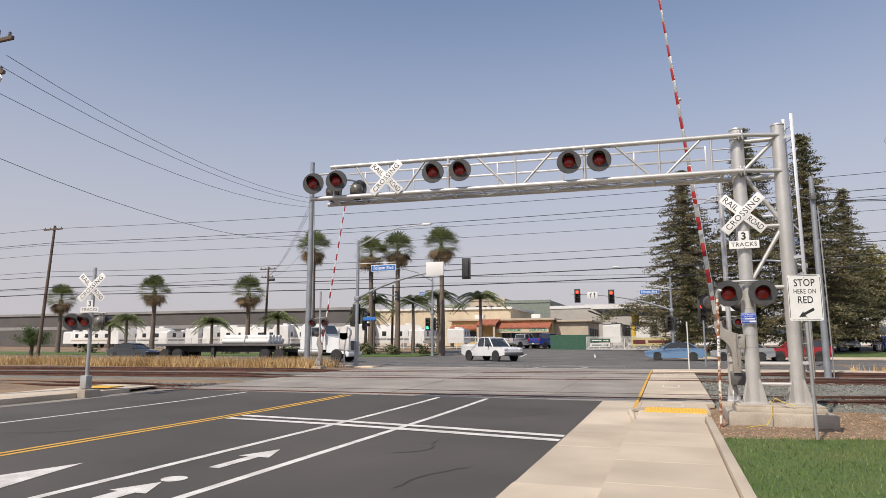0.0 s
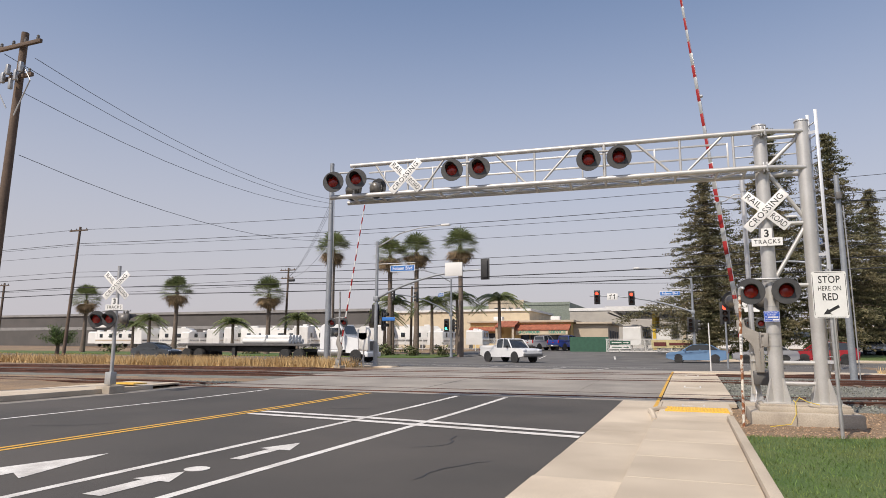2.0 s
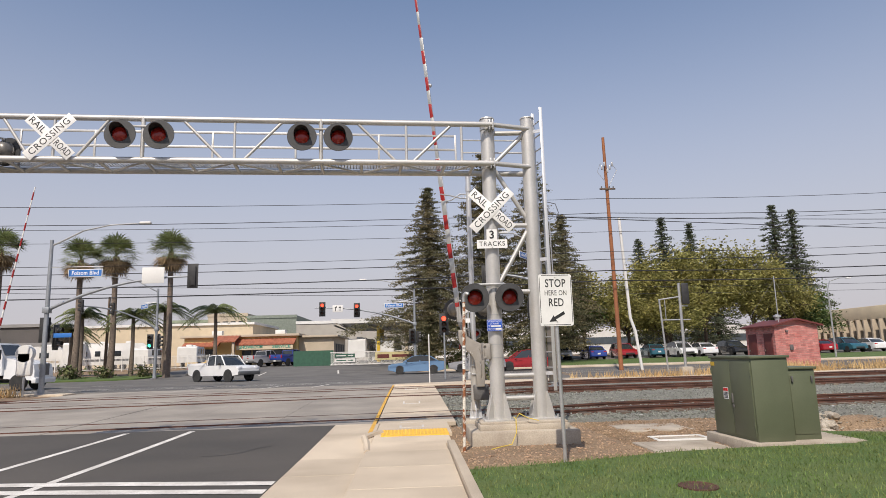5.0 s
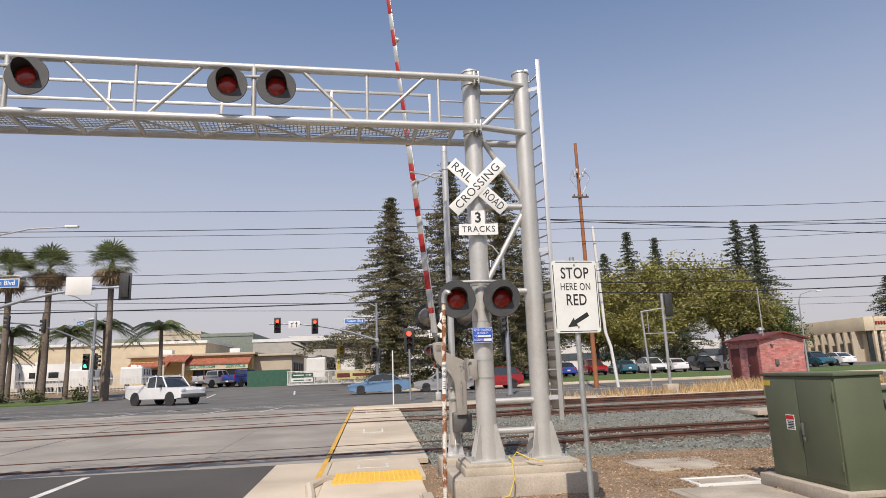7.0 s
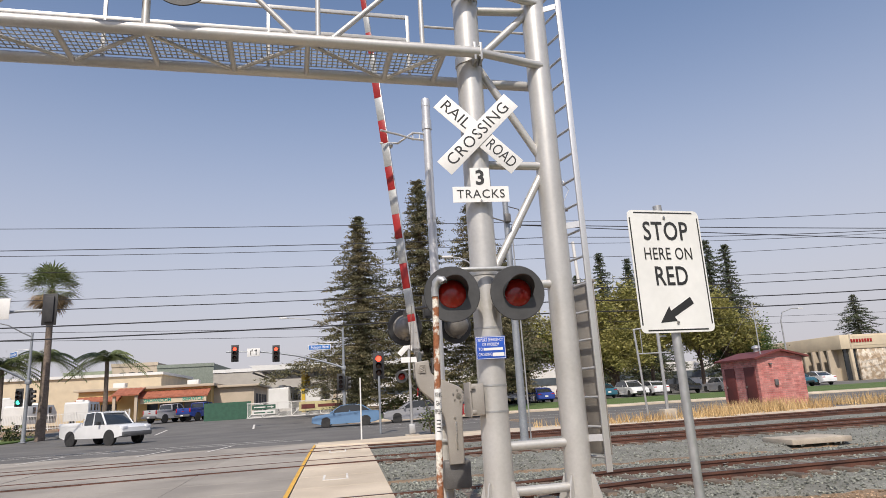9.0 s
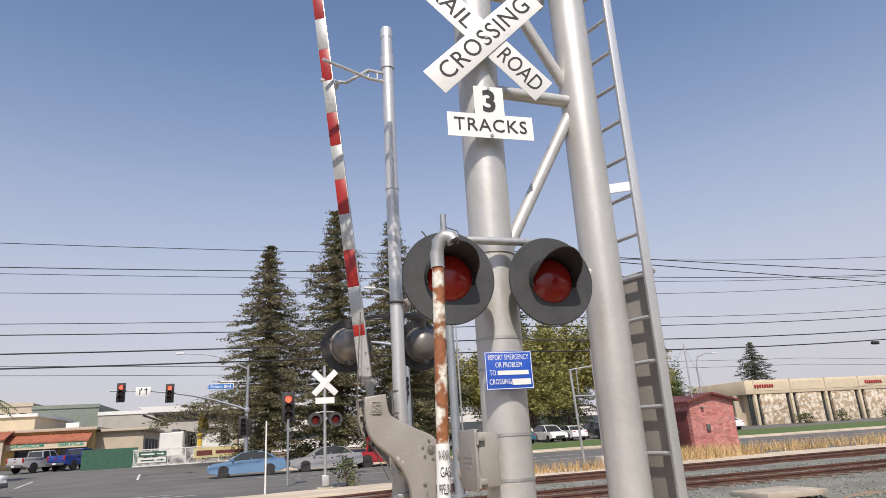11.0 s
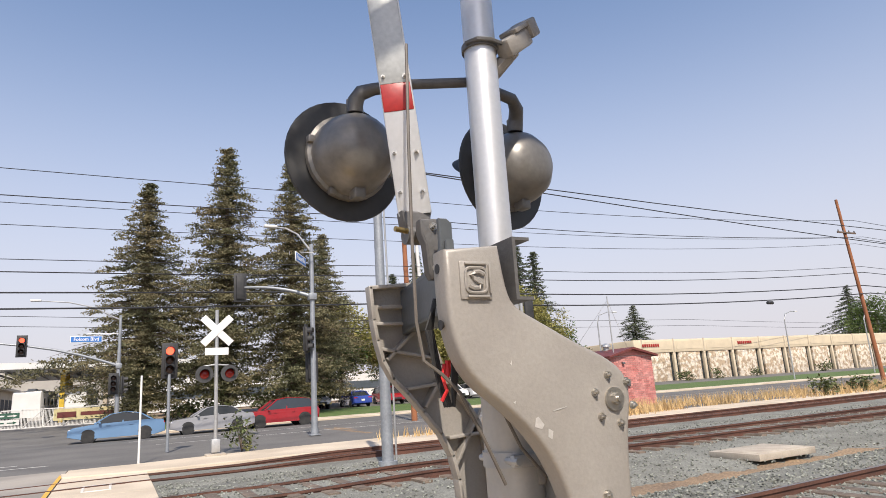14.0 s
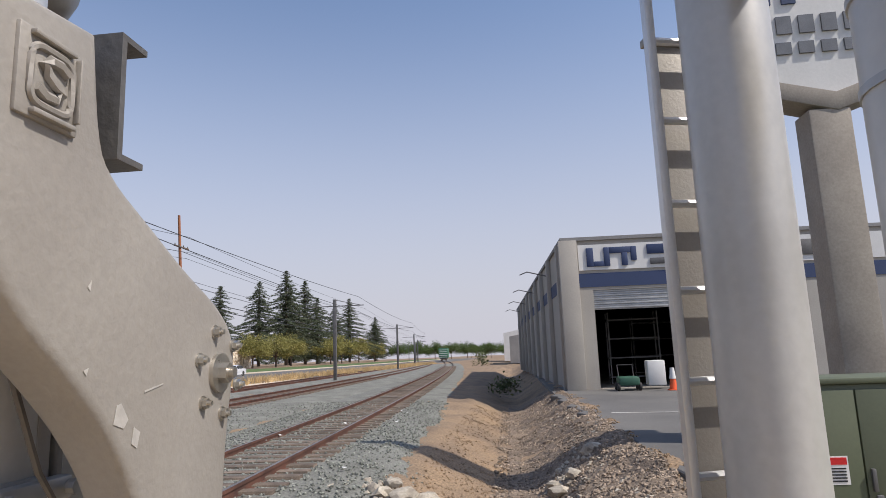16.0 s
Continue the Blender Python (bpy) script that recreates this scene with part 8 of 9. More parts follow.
# ---- buildings ----
def window(t, x0, x1, y, z0, z1, along="x", material=GLASS, depth=0.08):
    bm = B()
    if along == "x":
        span(bm, x0, x1, y - depth / 2, y + depth / 2, z0, z1)
    else:
        span(bm, y - depth / 2, y + depth / 2, x0, x1, z0, z1)
    w_ = part("window", bm, material, t)
    bm = B()
    tt = 0.06
    for a0, a1, b0, b1 in ((x0 - tt, x1 + tt, z1, z1 + tt), (x0 - tt, x1 + tt, z0 - tt, z0), (x0 - tt, x0, z0, z1), (x1, x1 + tt, z0, z1)):
        if along == "x":
            span(bm, a0, a1, y - depth / 2 - 0.03, y + depth / 2, b0, b1)
        else:
            span(bm, y - depth / 2 - 0.03, y + depth / 2, a0, a1, b0, b1)
    part("frame", bm, CAST_DARK, w_)
    return w_


def tiled_roof(t, x0, x1, y0, y1, z0, z1):
    """A mono-pitch tile roof that rises from y0 to y1, in rounded courses."""
    v, f = [], []
    n = int((x1 - x0) / 0.3)
    for i in range(n + 1):
        for j in (0, 1):
            zz = 0.06 * (i % 2)
            v.append((x0 + (x1 - x0) * i / n, y0 if j == 0 else y1, (z0 if j == 0 else z1) + zz))
            v.append((x0 + (x1 - x0) * i / n, y0 if j == 0 else y1, (z0 if j == 0 else z1) - 0.14))
    for i in range(n):
        a = 4 * i
        f += [(a, a + 4, a + 6, a + 2), (a + 1, a + 3, a + 7, a + 5), (a, a + 1, a + 5, a + 4), (a + 2, a + 6, a + 7, a + 3)]
    raw("tile_roof", v, f, ROOF_TILE, t)


deal = thing("dealership", -25.1, 106, 0.25, "tan and yellow dealership with red tile awnings", "building")
bm = B()
span(bm, -9, 8.0, -3.0, 14, 0, 4.2)
part("wall", bm, STUCCO_YELLOW, deal, "yellow stucco walls")
bm = B()
span(bm, 8.0, 13.5, -1.0, 16, 0, 4.0)
wing = part("wing", bm, STUCCO_TAN, deal, "tan stucco wing")
bm = B()
span(bm, -9.5, 8.5, -3.5, 14, 4.2, 4.55, 0.03)
span(bm, 8.5, 14.2, -1.6, 16, 3.95, 4.25, 0.03)
part("roof_fascia", bm, STUCCO_TAN, deal)
tiled_roof(deal, -1.0, 8.0, -5.2, -3.0, 3.0, 3.9)
tiled_roof(deal, -9.0, -3.5, -4.4, -3.0, 2.9, 3.5)
tiled_roof(deal, -3.8, -0.4, -6.4, -3.2, 3.5, 4.5)
for xx in (-3.5, -0.8):
    bm = B()
    box(bm, (xx, -6.0, 1.75), (0.35, 0.35, 3.5))
    part("porch_post", bm, STUCCO_TAN, deal)
bm = B()
span(bm, -0.6, 7.8, -5.1, -5.0, 2.2, 3.0)
sg = part("sign_band", bm, STUCCO_CREAM, deal, "cream sign band with green letters")
TEAL = mat("teal_letters", (0.04, 0.30, 0.22), rough=0.5)
text("lettering", "SHOWROOM", 0.62, wall_at(1.6, -5.12, 2.6), TEAL, sg, 1.0, 0.02, 0.012, 3.4)
text("lettering", "SERVICE", 0.62, wall_at(6.1, -5.12, 2.6), TEAL, sg, 1.0, 0.02, 0.012, 2.7)
for i in range(5):
    window(deal, -0.2 + i * 1.6, 1.1 + i * 1.6, -3.03, 0.2, 2.1)
for i in range(2):
    window(deal, -8.4 + i * 2.4, -6.6 + i * 2.4, -3.03, 0.9, 2.4)
# openings of the wing, the shade behind them put into a near-black colour
for i in range(4):
    window(deal, 1.0 + i * 3.4, 3.4 + i * 3.4, 13.5, 0.2, 2.9, "y", ROOM_SHADE)
for xx, yy in ((-6, 4), (-2, 7), (4, 5)):
    bm = B()
    box(bm, (xx, yy, 5.0), (1.6, 1.4, 1.0), None, 0.05)
    part("roof_unit", bm, FASCIA, deal)
bh = thing("warehouse", -35, 136, 0.25, "large green and tan warehouse behind the dealership", "building")
for x0, x1, h, mt, nm in ((-14, -6, 9.0, mat("sage_wall", (0.30, 0.34, 0.24), rough=0.85), "green_wall"), (-6, 2, 10.2, STUCCO_TAN, "tan_wall"), (2, 12, 9.6, mat("grey_green_wall", (0.22, 0.25, 0.21), rough=0.85), "grey_wall"), (12, 42, 8.2, SIDING, "long_wall")):
    bm = B()
    span(bm, x0, x1, 0, 30, 0, h)
    part(nm, bm, mt, bh)
    bm = B()
    span(bm, x0 - 0.1, x1 + 0.1, -0.15, 0.1, h - 0.5, h + 0.1)
    part("parapet", bm, FASCIA if x0 == 12 else mt, bh)
for i in range(4):
    window(bh, -4.5 + i * 1.6, -3.6 + i * 1.6, -0.03, 7.0, 8.6)
can = thing("canopy", -4.3, 88, 0.25, "flat white canopy on yellow posts", "canopy")
bm = B()
loft(bm, [[(-5.3, yy, 5.45 - 0.02 * yy), (14.5, yy, 5.2 - 0.02 * yy), (14.5, yy, 4.85 - 0.02 * yy), (-4.4, yy, 4.85 - 0.02 * yy)] for yy in (-3.5, 14)])
part("roof", bm, FASCIA, can)
for i in range(3):
    for yy in (-1.5, 5, 11):
        bm = B()
        box(bm, (0.6 + i * 3.6, yy, 2.45), (0.4, 0.4, 4.9), None, 0.02)
        part("post", bm, YELLOW_POST if i == 0 else STUCCO_TAN, can)
for i in range(18):
    bm = B()
    box(bm, (-4.9 + i * 1.08, 5.2, 4.72 - 0.012 * i), (0.12, 17, 0.18))
    part("roof_joist", bm, ROOF_GREY, can)
lar = thing("boat_shop", -118, 108, 0.25, "long dark grey shop building behind the campers", "building")
bm = B()
span(bm, -40, 62, 0, 30, 0, 6.8)
part("wall", bm, WALL_DARK, lar)
bm = B()
span(bm, -40.3, 62.3, -0.3, 30, 6.8, 7.3)
part("roof_edge", bm, ROOF_GREY, lar)
bm = B()
span(bm, -40, 62, -0.06, 0, 3.6, 4.3)
part("grey_band", bm, ROOF_GREY, lar)
bm = B()
lathe(bm, [(3.4, 0), (3.4, 0.12)], pose(-6, -0.1, 4.9, 90, 0, 0) @ Matrix.Diagonal((1, 0.42, 1, 1)), 32)
ls = part("oval_sign", bm, BLACK, lar, "black oval sign with pale bars")
for zz, w in ((5.35, 3.6), (4.45, 3.4)):
    bm = B()
    box(bm, (-6, -0.25, zz), (w, 0.05, 0.58))
    part("sign_bar", bm, FASCIA, ls)
lb = thing("tan_building", -56, 112, 0.25, "cream building beyond the campers", "building")
bm = B()
span(bm, 0, 30, 0, 20, 0, 6.6)
part("wall", bm, STUCCO_CREAM, lb)
bm = B()
span(bm, -0.3, 30.3, -0.3, 20, 6.6, 7.0)
part("roof_edge", bm, FASCIA, lb)
off = thing("office_building", 64, 82, 0.3, "low beige office building with river stone panels", "building")
bm = B()
span(bm, 0.4, 90, 0.6, 24, 0, 5.4)
part("wall", bm, STUCCO_CREAM, off)
bm = B()
span(bm, -0.5, 91, 0.0, 25, 3.95, 5.75, 0.05)
part("fascia", bm, STUCCO_CREAM, off, "cream fascia band")
for i in range(15):
    x0 = 0.8 + i * 6.0
    bm = B()
    span(bm, x0 + 1.0, x0 + 5.2, 0.1, 0.62, 0, 3.95, 0.03)
    part("stone_panel", bm, STONE_PANEL, off, "panel of river stone")
    for xx in (x0 - 0.72, x0 + 0.34):
        bm = B()
        span(bm, xx, xx + 0.62, 0.4, 0.6, 0.1, 3.95)
        part("window", bm, GLASS, off)
    bm = B()
    span(bm, x0 - 0.08, x0 + 0.32, 0.02, 0.6, 0, 3.97, 0.02)
    part("column", bm, STUCCO_CREAM, off)
    bm = B()
    span(bm, x0 + 0.03, x0 + 0.21, -0.05, 0.02, 3.97, 5.85)
    part("fascia_joint", bm, STUCCO_TAN, off)
    bm = B()
    span(bm, x0 + 0.6, x0 + 5.6, -0.03, 0.02, 4.35, 5.5)
    part("fascia_panel", bm, STUCCO_CREAM, off)
for i in range(5):
    y0 = 2 + i * 4.4
    bm = B()
    span(bm, 0.3, 0.42, y0, y0 + 2.8, 0.2, 3.8)
    part("window", bm, GLASS, off)
    for k in range(3):
        bm = B()
        span(bm, -1.0, 0.4, y0 + k * 1.4 - 0.12, y0 + k * 1.4 + 0.12, 0, 3.95)
        part("fin", bm, STUCCO_TAN, off)
for xx in (2.5, 21.6):
    for k in range(8):
        bm = B()
        box(bm, (xx - 1.4 + k * 0.4, -0.08, 4.95), (0.28, 0.08, 0.42), None, 0.03)
        part("sign_bar", bm, STRIPE_RED, off, "plain red sign bar")
for x, y in ((68, 62.5), (84, 63), (41, 62.5)):
    lp_ = thing("street_lamp", x, y, 0.3, "slim grey street lamp on the lawn", "street lamp", "street lamps")
    bm = B()
    tube(bm, [(0, 0, 0), (0, 0, 6.6), (0.3, 0, 7.3), (1.3, 0, 7.6), (2.0, 0, 7.6)], [0.09, 0.06, 0.05, 0.04, 0.035], 8)
    part("pole", bm, GALV, lp_)
    bm = B()
    box(bm, (2.2, 0, 7.58), (0.5, 0.2, 0.1), None, 0.03)
    part("lamp_head", bm, FASCIA, lp_)
bus = thing("long_building", 40, 128, 0.3, "pale long building glimpsed through the trees", "building")
bm = B()
span(bm, -38, 50, 0, 15, 0, 5)
part("wall", bm, FASCIA, bus)
bm = B()
span(bm, -38, 50, -0.05, 0, 1.8, 3.2)
part("window_band", bm, CLEAR, bus)

# brick relay house
shed = thing("relay_house", 21.85, 39.5, 0.4, "small pink brick relay house with dark red doors", "shed")
bm = B()
span(bm, 0, 2.6, 0, 3.2, 0, 2.45)
part("wall", bm, MORTAR, shed)
v, f = [], []


def brick(a, b, nrm, z0, h):
    k = len(v)
    n = Vector(nrm) * 0.014
    for q in (a, b):
        for zz in (z0, z0 + h):
            v.append(tuple(Vector((q[0], q[1], zz))))
            v.append(tuple(Vector((q[0], q[1], zz)) + n))
    # a0 a1(top) b0 b1
    f.extend([(k + 1, k + 5, k + 7, k + 3), (k, k + 4, k + 5, k + 1), (k + 2, k + 3, k + 7, k + 6), (k, k + 1, k + 3, k + 2), (k + 4, k + 6, k + 7, k + 5)])


for c in range(24):
    z0 = 0.02 + c * 0.1
    o = 0.15 * (c % 2)
    for i in range(-1, 9):
        a, b = max(i * 0.3 + o, 0), min(i * 0.3 + o + 0.285, 2.6)
        if b - a > 0.04:
            brick((a, -0.001), (b, -0.001), (0, -1, 0), z0, 0.086)
    for i in range(-1, 11):
        a, b = max(i * 0.3 + o, 0), min(i * 0.3 + o + 0.285, 3.2)
        if b - a > 0.04:
            brick((-0.001, a), (-0.001, b), (-1, 0, 0), z0, 0.086)
bk = raw("brickwork", v, f, BRICK, shed)
bk["kind"] = "stuff"
for y0, y1 in ((0.25, 1.15), (2.0, 2.9)):
    bm = B()
    span(bm, -0.05, 0.0, y0, y1, 0.1, 2.0, 0.01)
    d = part("door", bm, SHED_RED, shed, "dark red steel door")
    bm = B()
    box(bm, (-0.07, y1 - 0.12, 1.0), (0.05, 0.04, 0.1), None, 0.01)
    part("handle", bm, CHROME, d)
bm = B()
loft(bm, [[(-0.25, -0.25, 2.45), (1.3, -0.25, 2.85), (2.85, -0.25, 2.45), (2.85, -0.25, 2.36), (1.3, -0.25, 2.75), (-0.25, -0.25, 2.36)], [(-0.25, 3.45, 2.45), (1.3, 3.45, 2.85), (2.85, 3.45, 2.45), (2.85, 3.45, 2.36), (1.3, 3.45, 2.75), (-0.25, 3.45, 2.36)]])
part("roof", bm, SHED_RED, shed, "dark red metal roof")
bm = B()
plate(bm, [(0, 0), (2.6, 0), (1.3, 0.36)], Matrix.Translation((0, 0.0, 2.44)) @ FRONT, 0.1)
part("gable", bm, BRICK, shed)
bm = B()
cyl(bm, (1.2, 1.6, 2.7), (1.2, 1.6, 3.0), 0.14, n=14)
lathe(bm, [(0.24, 0), (0.22, 0.1), (0.05, 0.18)], pose(1.2, 1.6, 3.0), 16)
part("roof_vent", bm, GALV, shed)
bm = B()
cyl(bm, (0.5, 0.3, 2.45), (0.5, 0.3, 5.4), 0.03, n=8)
cyl(bm, (0.5, 0.3, 5.2), (2.4, 1.2, 2.5), 0.008, n=4)
cyl(bm, (0.5, 0.3, 5.2), (-0.2, 3.0, 2.5), 0.008, n=4)
part("antenna", bm, GALV, shed)
bm = B()
box(bm, (0.9, -0.06, 1.15), (0.2, 0.1, 0.32), None, 0.02)
part("meter_box", bm, CAST_DARK, shed)
bm = B()
box(bm, (0.7, -0.08, 2.1), (0.14, 0.14, 0.1), None, 0.02)
part("door_lamp", bm, CAST_DARK, shed)
bm = B()
span(bm, -0.3, 2.9, -0.3, 3.5, -0.3, 0.0)
part("plinth", bm, CONCRETE_FOOT, shed)

# sprinkler warehouse by the tracks
whs = thing("trade_warehouse", 29.0, 14.35, 0.15, "grey beige trade warehouse with an open roll-up door", "building", rz=2.6)
DY0, DY1, DH = -1.2, -6.8, 4.22
bm = B()
span(bm, 0, 0.3, DY0, 0, 0, 6.4)
span(bm, 0, 0.3, -30, DY1, 0, 6.4)
span(bm, 0, 0.3, DY1, DY0, DH, 6.4)
part("front_wall", bm, SIDING, whs, "grey beige front wall")
bm = B()
span(bm, 0.3, 44, -0.3, 0, 0, 6.4)
part("side_wall", bm, SIDING, whs)
# rear walls coloured near-black in place of the indoor shade
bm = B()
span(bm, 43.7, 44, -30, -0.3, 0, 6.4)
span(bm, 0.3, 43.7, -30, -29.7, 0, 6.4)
part("back_wall", bm, ROOM_SHADE, whs)
bm = B()
span(bm, -0.1, 44.1, -30.1, 0.1, 6.4, 6.55)
part("roof", bm, ROOF_GREY, whs)
bm = B()
span(bm, 0.31, 43.7, -29.7, -0.3, -0.1, 0.02)
part("floor_slab", bm, CONCRETE_GREY, whs)
bm = B()
span(bm, -0.03, 0.0, -30, 0.03, 4.35, 4.95)
span(bm, -0.03, 44, 0.0, 0.03, 4.35, 4.95)
part("blue_band", bm, BAND_BLUE, whs, "navy blue painted band")
for i in range(9):
    bm = B()
    span(bm, 0.8 + i * 4.8, 1.2 + i * 4.8, 0.0, 0.22, 0, 6.4, 0.02)
    part("pilaster", bm, SIDING, whs)
bm = B()
span(bm, -0.22, 0, -0.6, 0.2, 0, 6.4, 0.02)
part("corner_pier", bm, SIDING, whs)
bm = B()
span(bm, 0.12, 0.16, DY1, DY0, DH - 0.85, DH)
roll = part("roll_door", bm, GALV, whs, "partly rolled steel door")
for k in range(9):
    bm = B()
    span(bm, 0.06 + 0.02 * (k % 2), 0.12, DY1, DY0, DH - 0.095 - k * 0.09, DH - k * 0.09 - 0.01, 0.01)
    part("slat", bm, GALV, roll)
bm = B()
span(bm, -0.06, 0, -14.0, -0.65, 5.08, 6.2)
sgn = part("sign_panel", bm, FASCIA, whs, "pale sign panel with plain blue shapes")
for k, (a, b, c, d) in enumerate(((-1.0, -1.3, 5.75, 6.55), (-1.3, -1.75, 5.75, 5.95), (-1.75, -2.0, 5.75, 6.55), (-2.0, -2.9, 6.3, 6.55), (-2.5, -2.75, 5.75, 6.3), (-2.9, -3.15, 5.95, 6.55), (-3.6, -6.8, 6.2, 6.6), (-3.7, -6.6, 5.75, 6.0), (-7.2, -12.8, 5.85, 6.5))):
    bm = B()
    span(bm, -0.12, -0.06, b, a, c - 0.52, d - 0.5, 0.02)
    part("sign_shape", bm, BAND_BLUE if k < 7 else CAST_DARK, sgn)
for k in range(4):
    xx = 6 + k * 9.5
    bm = B()
    tube(bm, [(xx, 0.1, 5.6), (xx, 1.2, 5.9), (xx, 1.6, 5.75)], 0.03, 6)
    part("wall_lamp", bm, CAST_DARK, whs)
bm = B()
span(bm, 6.4, 7.4, 0.0, 0.03, 0.05, 2.2)
part("side_door", bm, SIDING, whs)
for x, y in ((30.5, 8.0), (33, 11.0), (38, 9)):
    t = thing("storage_rack", x, y, 0.18, "dim storage rack inside the warehouse", "rack", "racks inside")
    bm = B()
    for k in range(4):
        span(bm, -0.4, 0.4, -1.2, 1.2, 0.3 + k * 0.9, 0.36 + k * 0.9)
    for sx in (-0.38, 0.38):
        for sy in (-1.15, 1.15):
            span(bm, sx - 0.03, sx + 0.03, sy - 0.03, sy + 0.03, 0, 3.4)
    part("frame", bm, CAST_DARK, t)
cone = thing("traffic_cone", 27.2, 10.6, 0.16, "orange traffic cone with white collar", "traffic cone")
bm = B()
span(bm, -0.2, 0.2, -0.2, 0.2, 0, 0.04, 0.01)
lathe(bm, [(0.16, 0.04), (0.10, 0.42), (0.03, 0.74)], None, 18)
part("cone_body", bm, ORANGE, cone)
bm = B()
lathe(bm, [(0.125, 0.44), (0.075, 0.86), (0.07, 0.86)], None, 18)
part("collar", bm, FASCIA, cone)
mow = thing("garden_cart", 27.9, 12.2, 0.16, "small green garden cart at the warehouse door", "cart")
bm = B()
box(bm, (0, 0, 0.38), (0.9, 0.8, 0.35), None, 0.08)
part("body", bm, FENCE_GREEN, mow)
bm = B()
tube(bm, [(0.3, -0.3, 0.4), (0.6, -0.3, 1.0), (0.6, 0.3, 1.0), (0.3, 0.3, 0.4)], 0.025, 6)
part("handle", bm, BLACK, mow)
for sx in (-0.3, 0.3):
    for sy in (-0.42, 0.42):
        wheel(mow, sx, sy, 0.16, 0.1)
crate = thing("white_bin", 28.4, 11.0, 0.16, "white plastic bin on wheels at the door", "bin")
bm = B()
box(bm, (0, 0, 0.65), (0.6, 0.7, 1.0), None, 0.04)
part("body", bm, FASCIA, crate)
v = [(17.5, 8.0, 0.168), (17.6, 8.0, 0.168), (18.6, 14.2, 0.168), (18.5, 14.2, 0.168)]
tagged(raw("bay_line", v, [(0, 1, 2, 3)], PAINT_WHITE), "white parking bay line", "road marking", kind="structure")

# monument sign
mon = thing("monument_sign", 12.9, 12.0, 0.1, "tall concrete monument sign with a pale panel", "sign")
TAN_CONC = mat("tan_concrete", (0.36, 0.32, 0.27), (0.29, 0.255, 0.215), 1.2, 0.9, fine=25, fleck=0.12)
for yy, h in ((0.95, 6.5), (-1.25, 5.8)):
    bm = B()
    span(bm, -0.3, 0.3, yy - 0.36, yy + 0.36, -0.3, h, 0.03)
    part("column", bm, TAN_CONC, mon, "rough tan concrete column")
bm = B()
plate(bm, [(-3.2, 6.35), (-1.4, 5.75), (0.55, 6.3), (0.55, 6.62), (-1.4, 6.1), (-3.2, 6.7)], Matrix(((0, 0, 1, -0.32), (1, 0, 0, 0), (0, 1, 0, 0), (0, 0, 0, 1))), 0.64, 0.02)
part("lintel", bm, TAN_CONC, mon)
bm = B()
plate(bm, [(-3.15, 6.68), (-1.4, 6.12), (0.5, 6.62), (0.5, 9.4), (-3.15, 9.4)], Matrix(((0, 0, 1, -0.12), (1, 0, 0, 0), (0, 1, 0, 0), (0, 0, 0, 1))), 0.24)
pan = part("sign_panel", bm, FASCIA, mon, "pale panel with plain blue and grey shapes")
for y0, y1, z0, z1 in ((0.2, -0.05, 7.95, 9.0), (-0.05, -0.3, 7.95, 8.2), (-0.3, -0.55, 7.95, 9.0), (-0.75, -1.0, 7.95, 9.0), (-1.0, -1.5, 8.7, 9.0)):
    bm = B()
    span(bm, -0.16, -0.12, y1, y0, z0, z1)
    part("sign_shape", bm, BAND_BLUE, pan)
for z0, z1, w in ((7.35, 7.7, 0.2), (6.95, 7.18, 0.25)):
    for k in range(7):
        yy = w - k * 0.4
        bm = B()
        span(bm, -0.16, -0.12, yy - 0.27, yy, z0, z1)
        part("sign_bar", bm, BUMPER, pan)

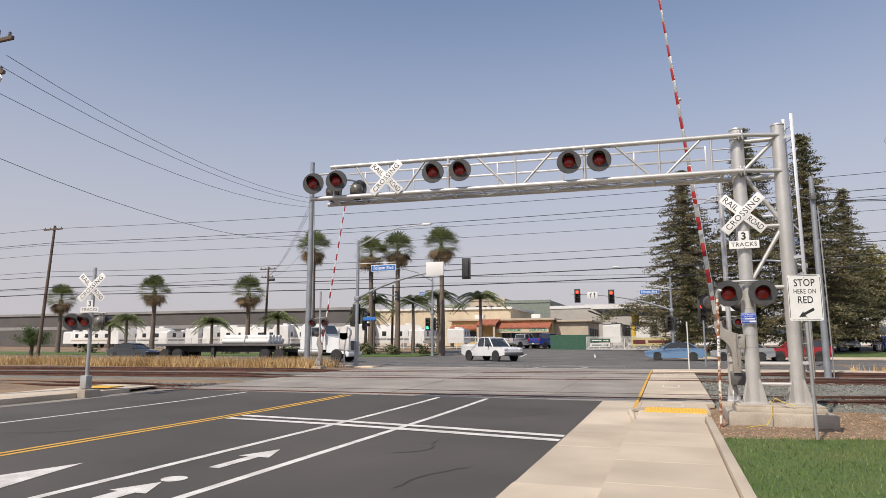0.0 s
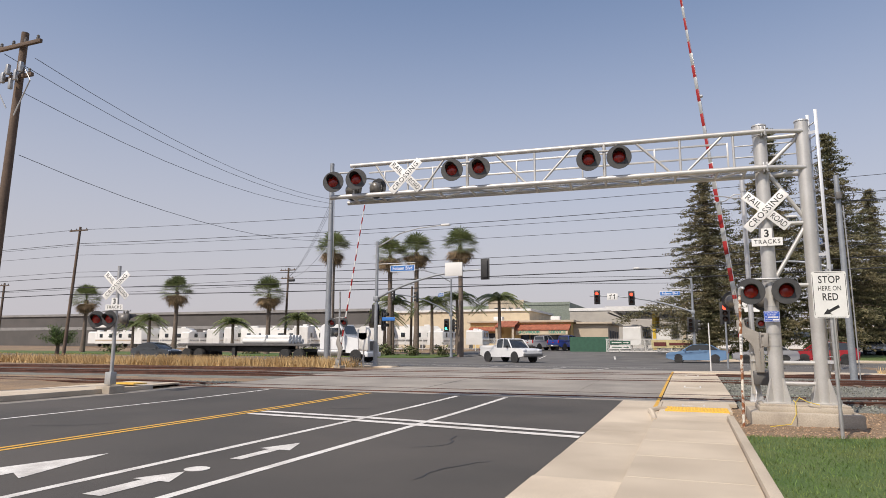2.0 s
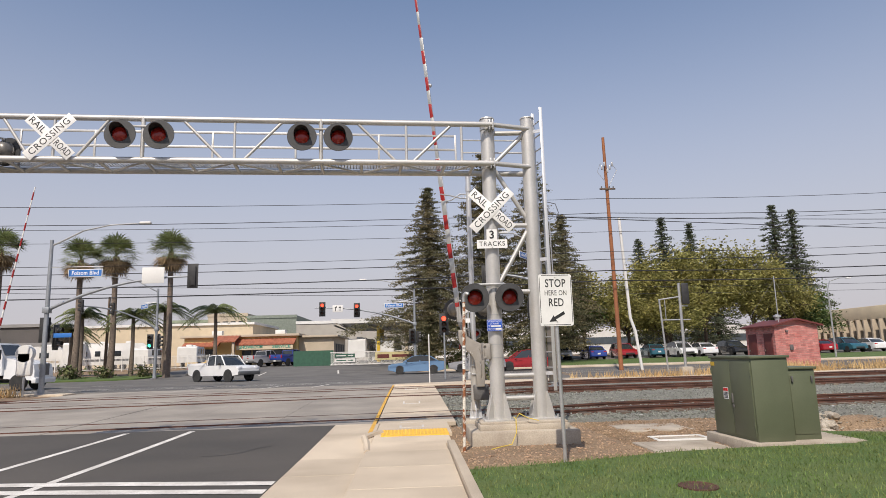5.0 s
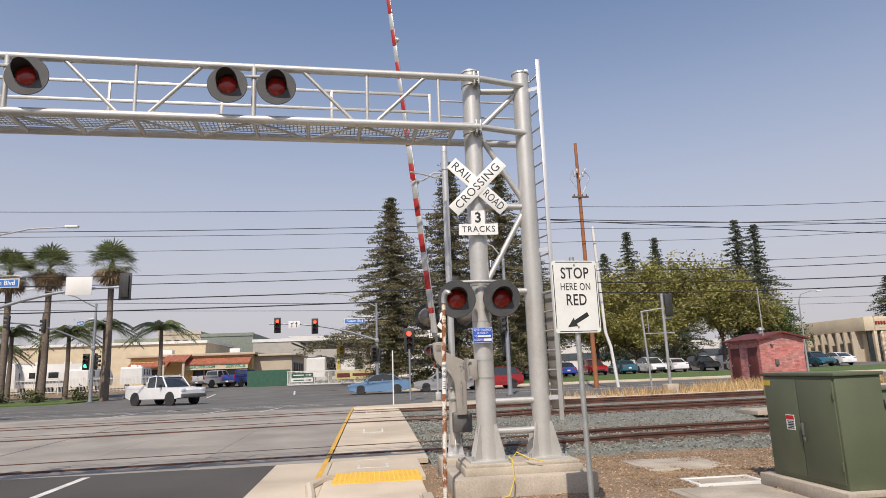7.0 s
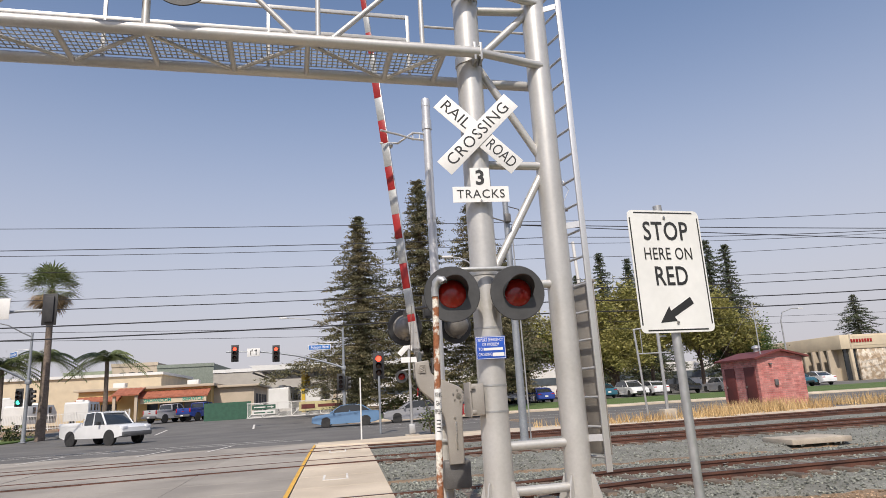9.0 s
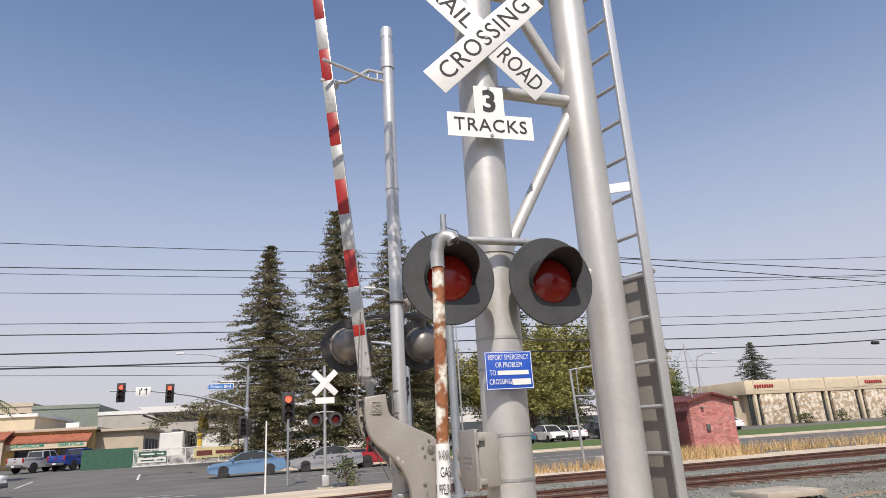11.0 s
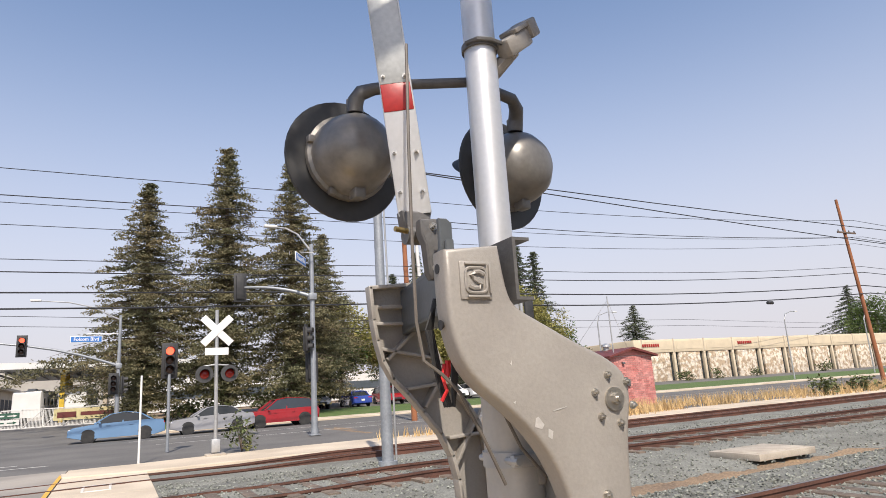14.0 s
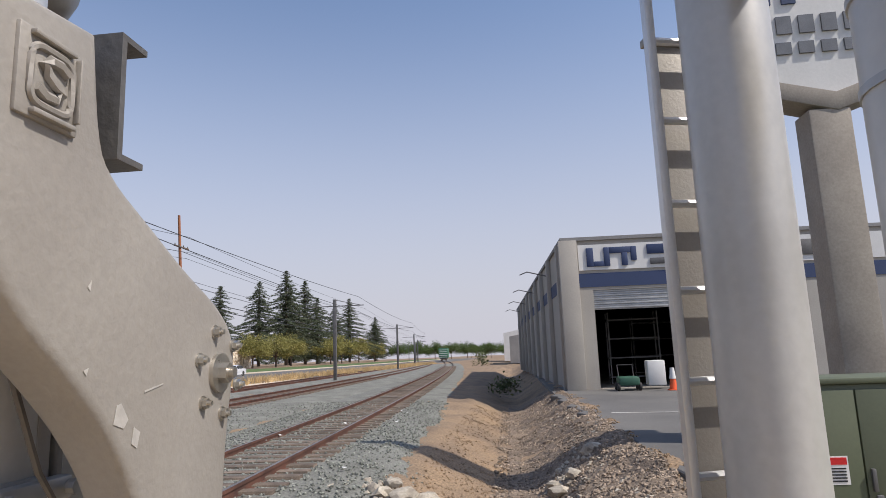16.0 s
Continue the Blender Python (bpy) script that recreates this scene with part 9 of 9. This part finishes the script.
# freight wagon far down the first track
wx = 215
wag = thing("freight_wagon", wx, track_y(0, wx), G(30) + 0.1, "green freight wagon standing far down the track", "freight wagon", rz=4.5)
bm = B()
span(bm, 0, 14, -1.5, 1.5, 1.1, 4.3, 0.05)
part("body", bm, TRAIN_GREEN, wag)
for k in range(5):
    bm = B()
    span(bm, -0.04, 0.0, -1.4, 1.4, 1.3 + k * 0.6, 1.42 + k * 0.6)
    part("end_rib", bm, FASCIA, wag)
for xx in (1.5, 3.3, 10.7, 12.5):
    bm = B()
    for s in (-0.75, 0.75):
        lathe(bm, [(0.45, -0.06), (0.45, 0.06)], pose(xx, s, 0.5, 90, 0, 0), 18)
    cyl(bm, (xx, -0.75, 0.5), (xx, 0.75, 0.5), 0.08, n=8)
    part("wheelset", bm, RUST, wag)
bm = B()
span(bm, 0.3, 13.7, -1.2, 1.2, 0.7, 1.1)
part("underframe", bm, CAST_DARK, wag)
# far sheds behind the warehouse
for x, y, w, h, mt in ((120, 18, 26, 7, ROOF_GREY), (165, 20, 30, 10, FASCIA)):
    t = thing("far_shed", x, y, 0.1, "pale shed beside the line in the distance", "building", "far sheds")
    bm = B()
    loft(bm, [[(0, 0, 0), (0, -w, 0), (0, -w, h * 0.7), (0, -w / 2, h), (0, 0, h * 0.7)], [(30, 0, 0), (30, -w, 0), (30, -w, h * 0.7), (30, -w / 2, h), (30, 0, h * 0.7)]])
    part("wall", bm, mt, t)
shrub(112, 22.6, 0.1, 2.0, 1.4, 301, "dark shrub beside the far shed", SHRUB)
shrub(36, 17.4, -0.2, 0.6, 0.8, 303, "low scrub on the bank", SHRUB)

# ---- ties of the first track, and loose details ----
tie_me = B()
box(tie_me, (0, 0, 0), (0.22, 2.55, 0.14), None, 0.012)
t0 = part("tie", tie_me, TIE, tracks[0])
n = 0
for k, xa, xb, st in ((0, 1.9, 110, 0.53), (0, -40, -16.6, 0.53), (1, 1.9, 60, 0.6)):
    x = xa
    while x < xb:
        y = track_y(k, x)
        ob = t0 if n == 0 else new("tie", t0.data)
        ob.parent = tracks[k]
        ob.matrix_basis = pose(x, y + 0.03 * math.sin(x * 9.1), G(y) - 0.085 + 0.008 * math.sin(x * 5.3), 0, 0, math.degrees(math.atan(0.02 + 0.0005 * x)) * 0.9 + math.sin(x * 7.7))
        n += 1
        x += st
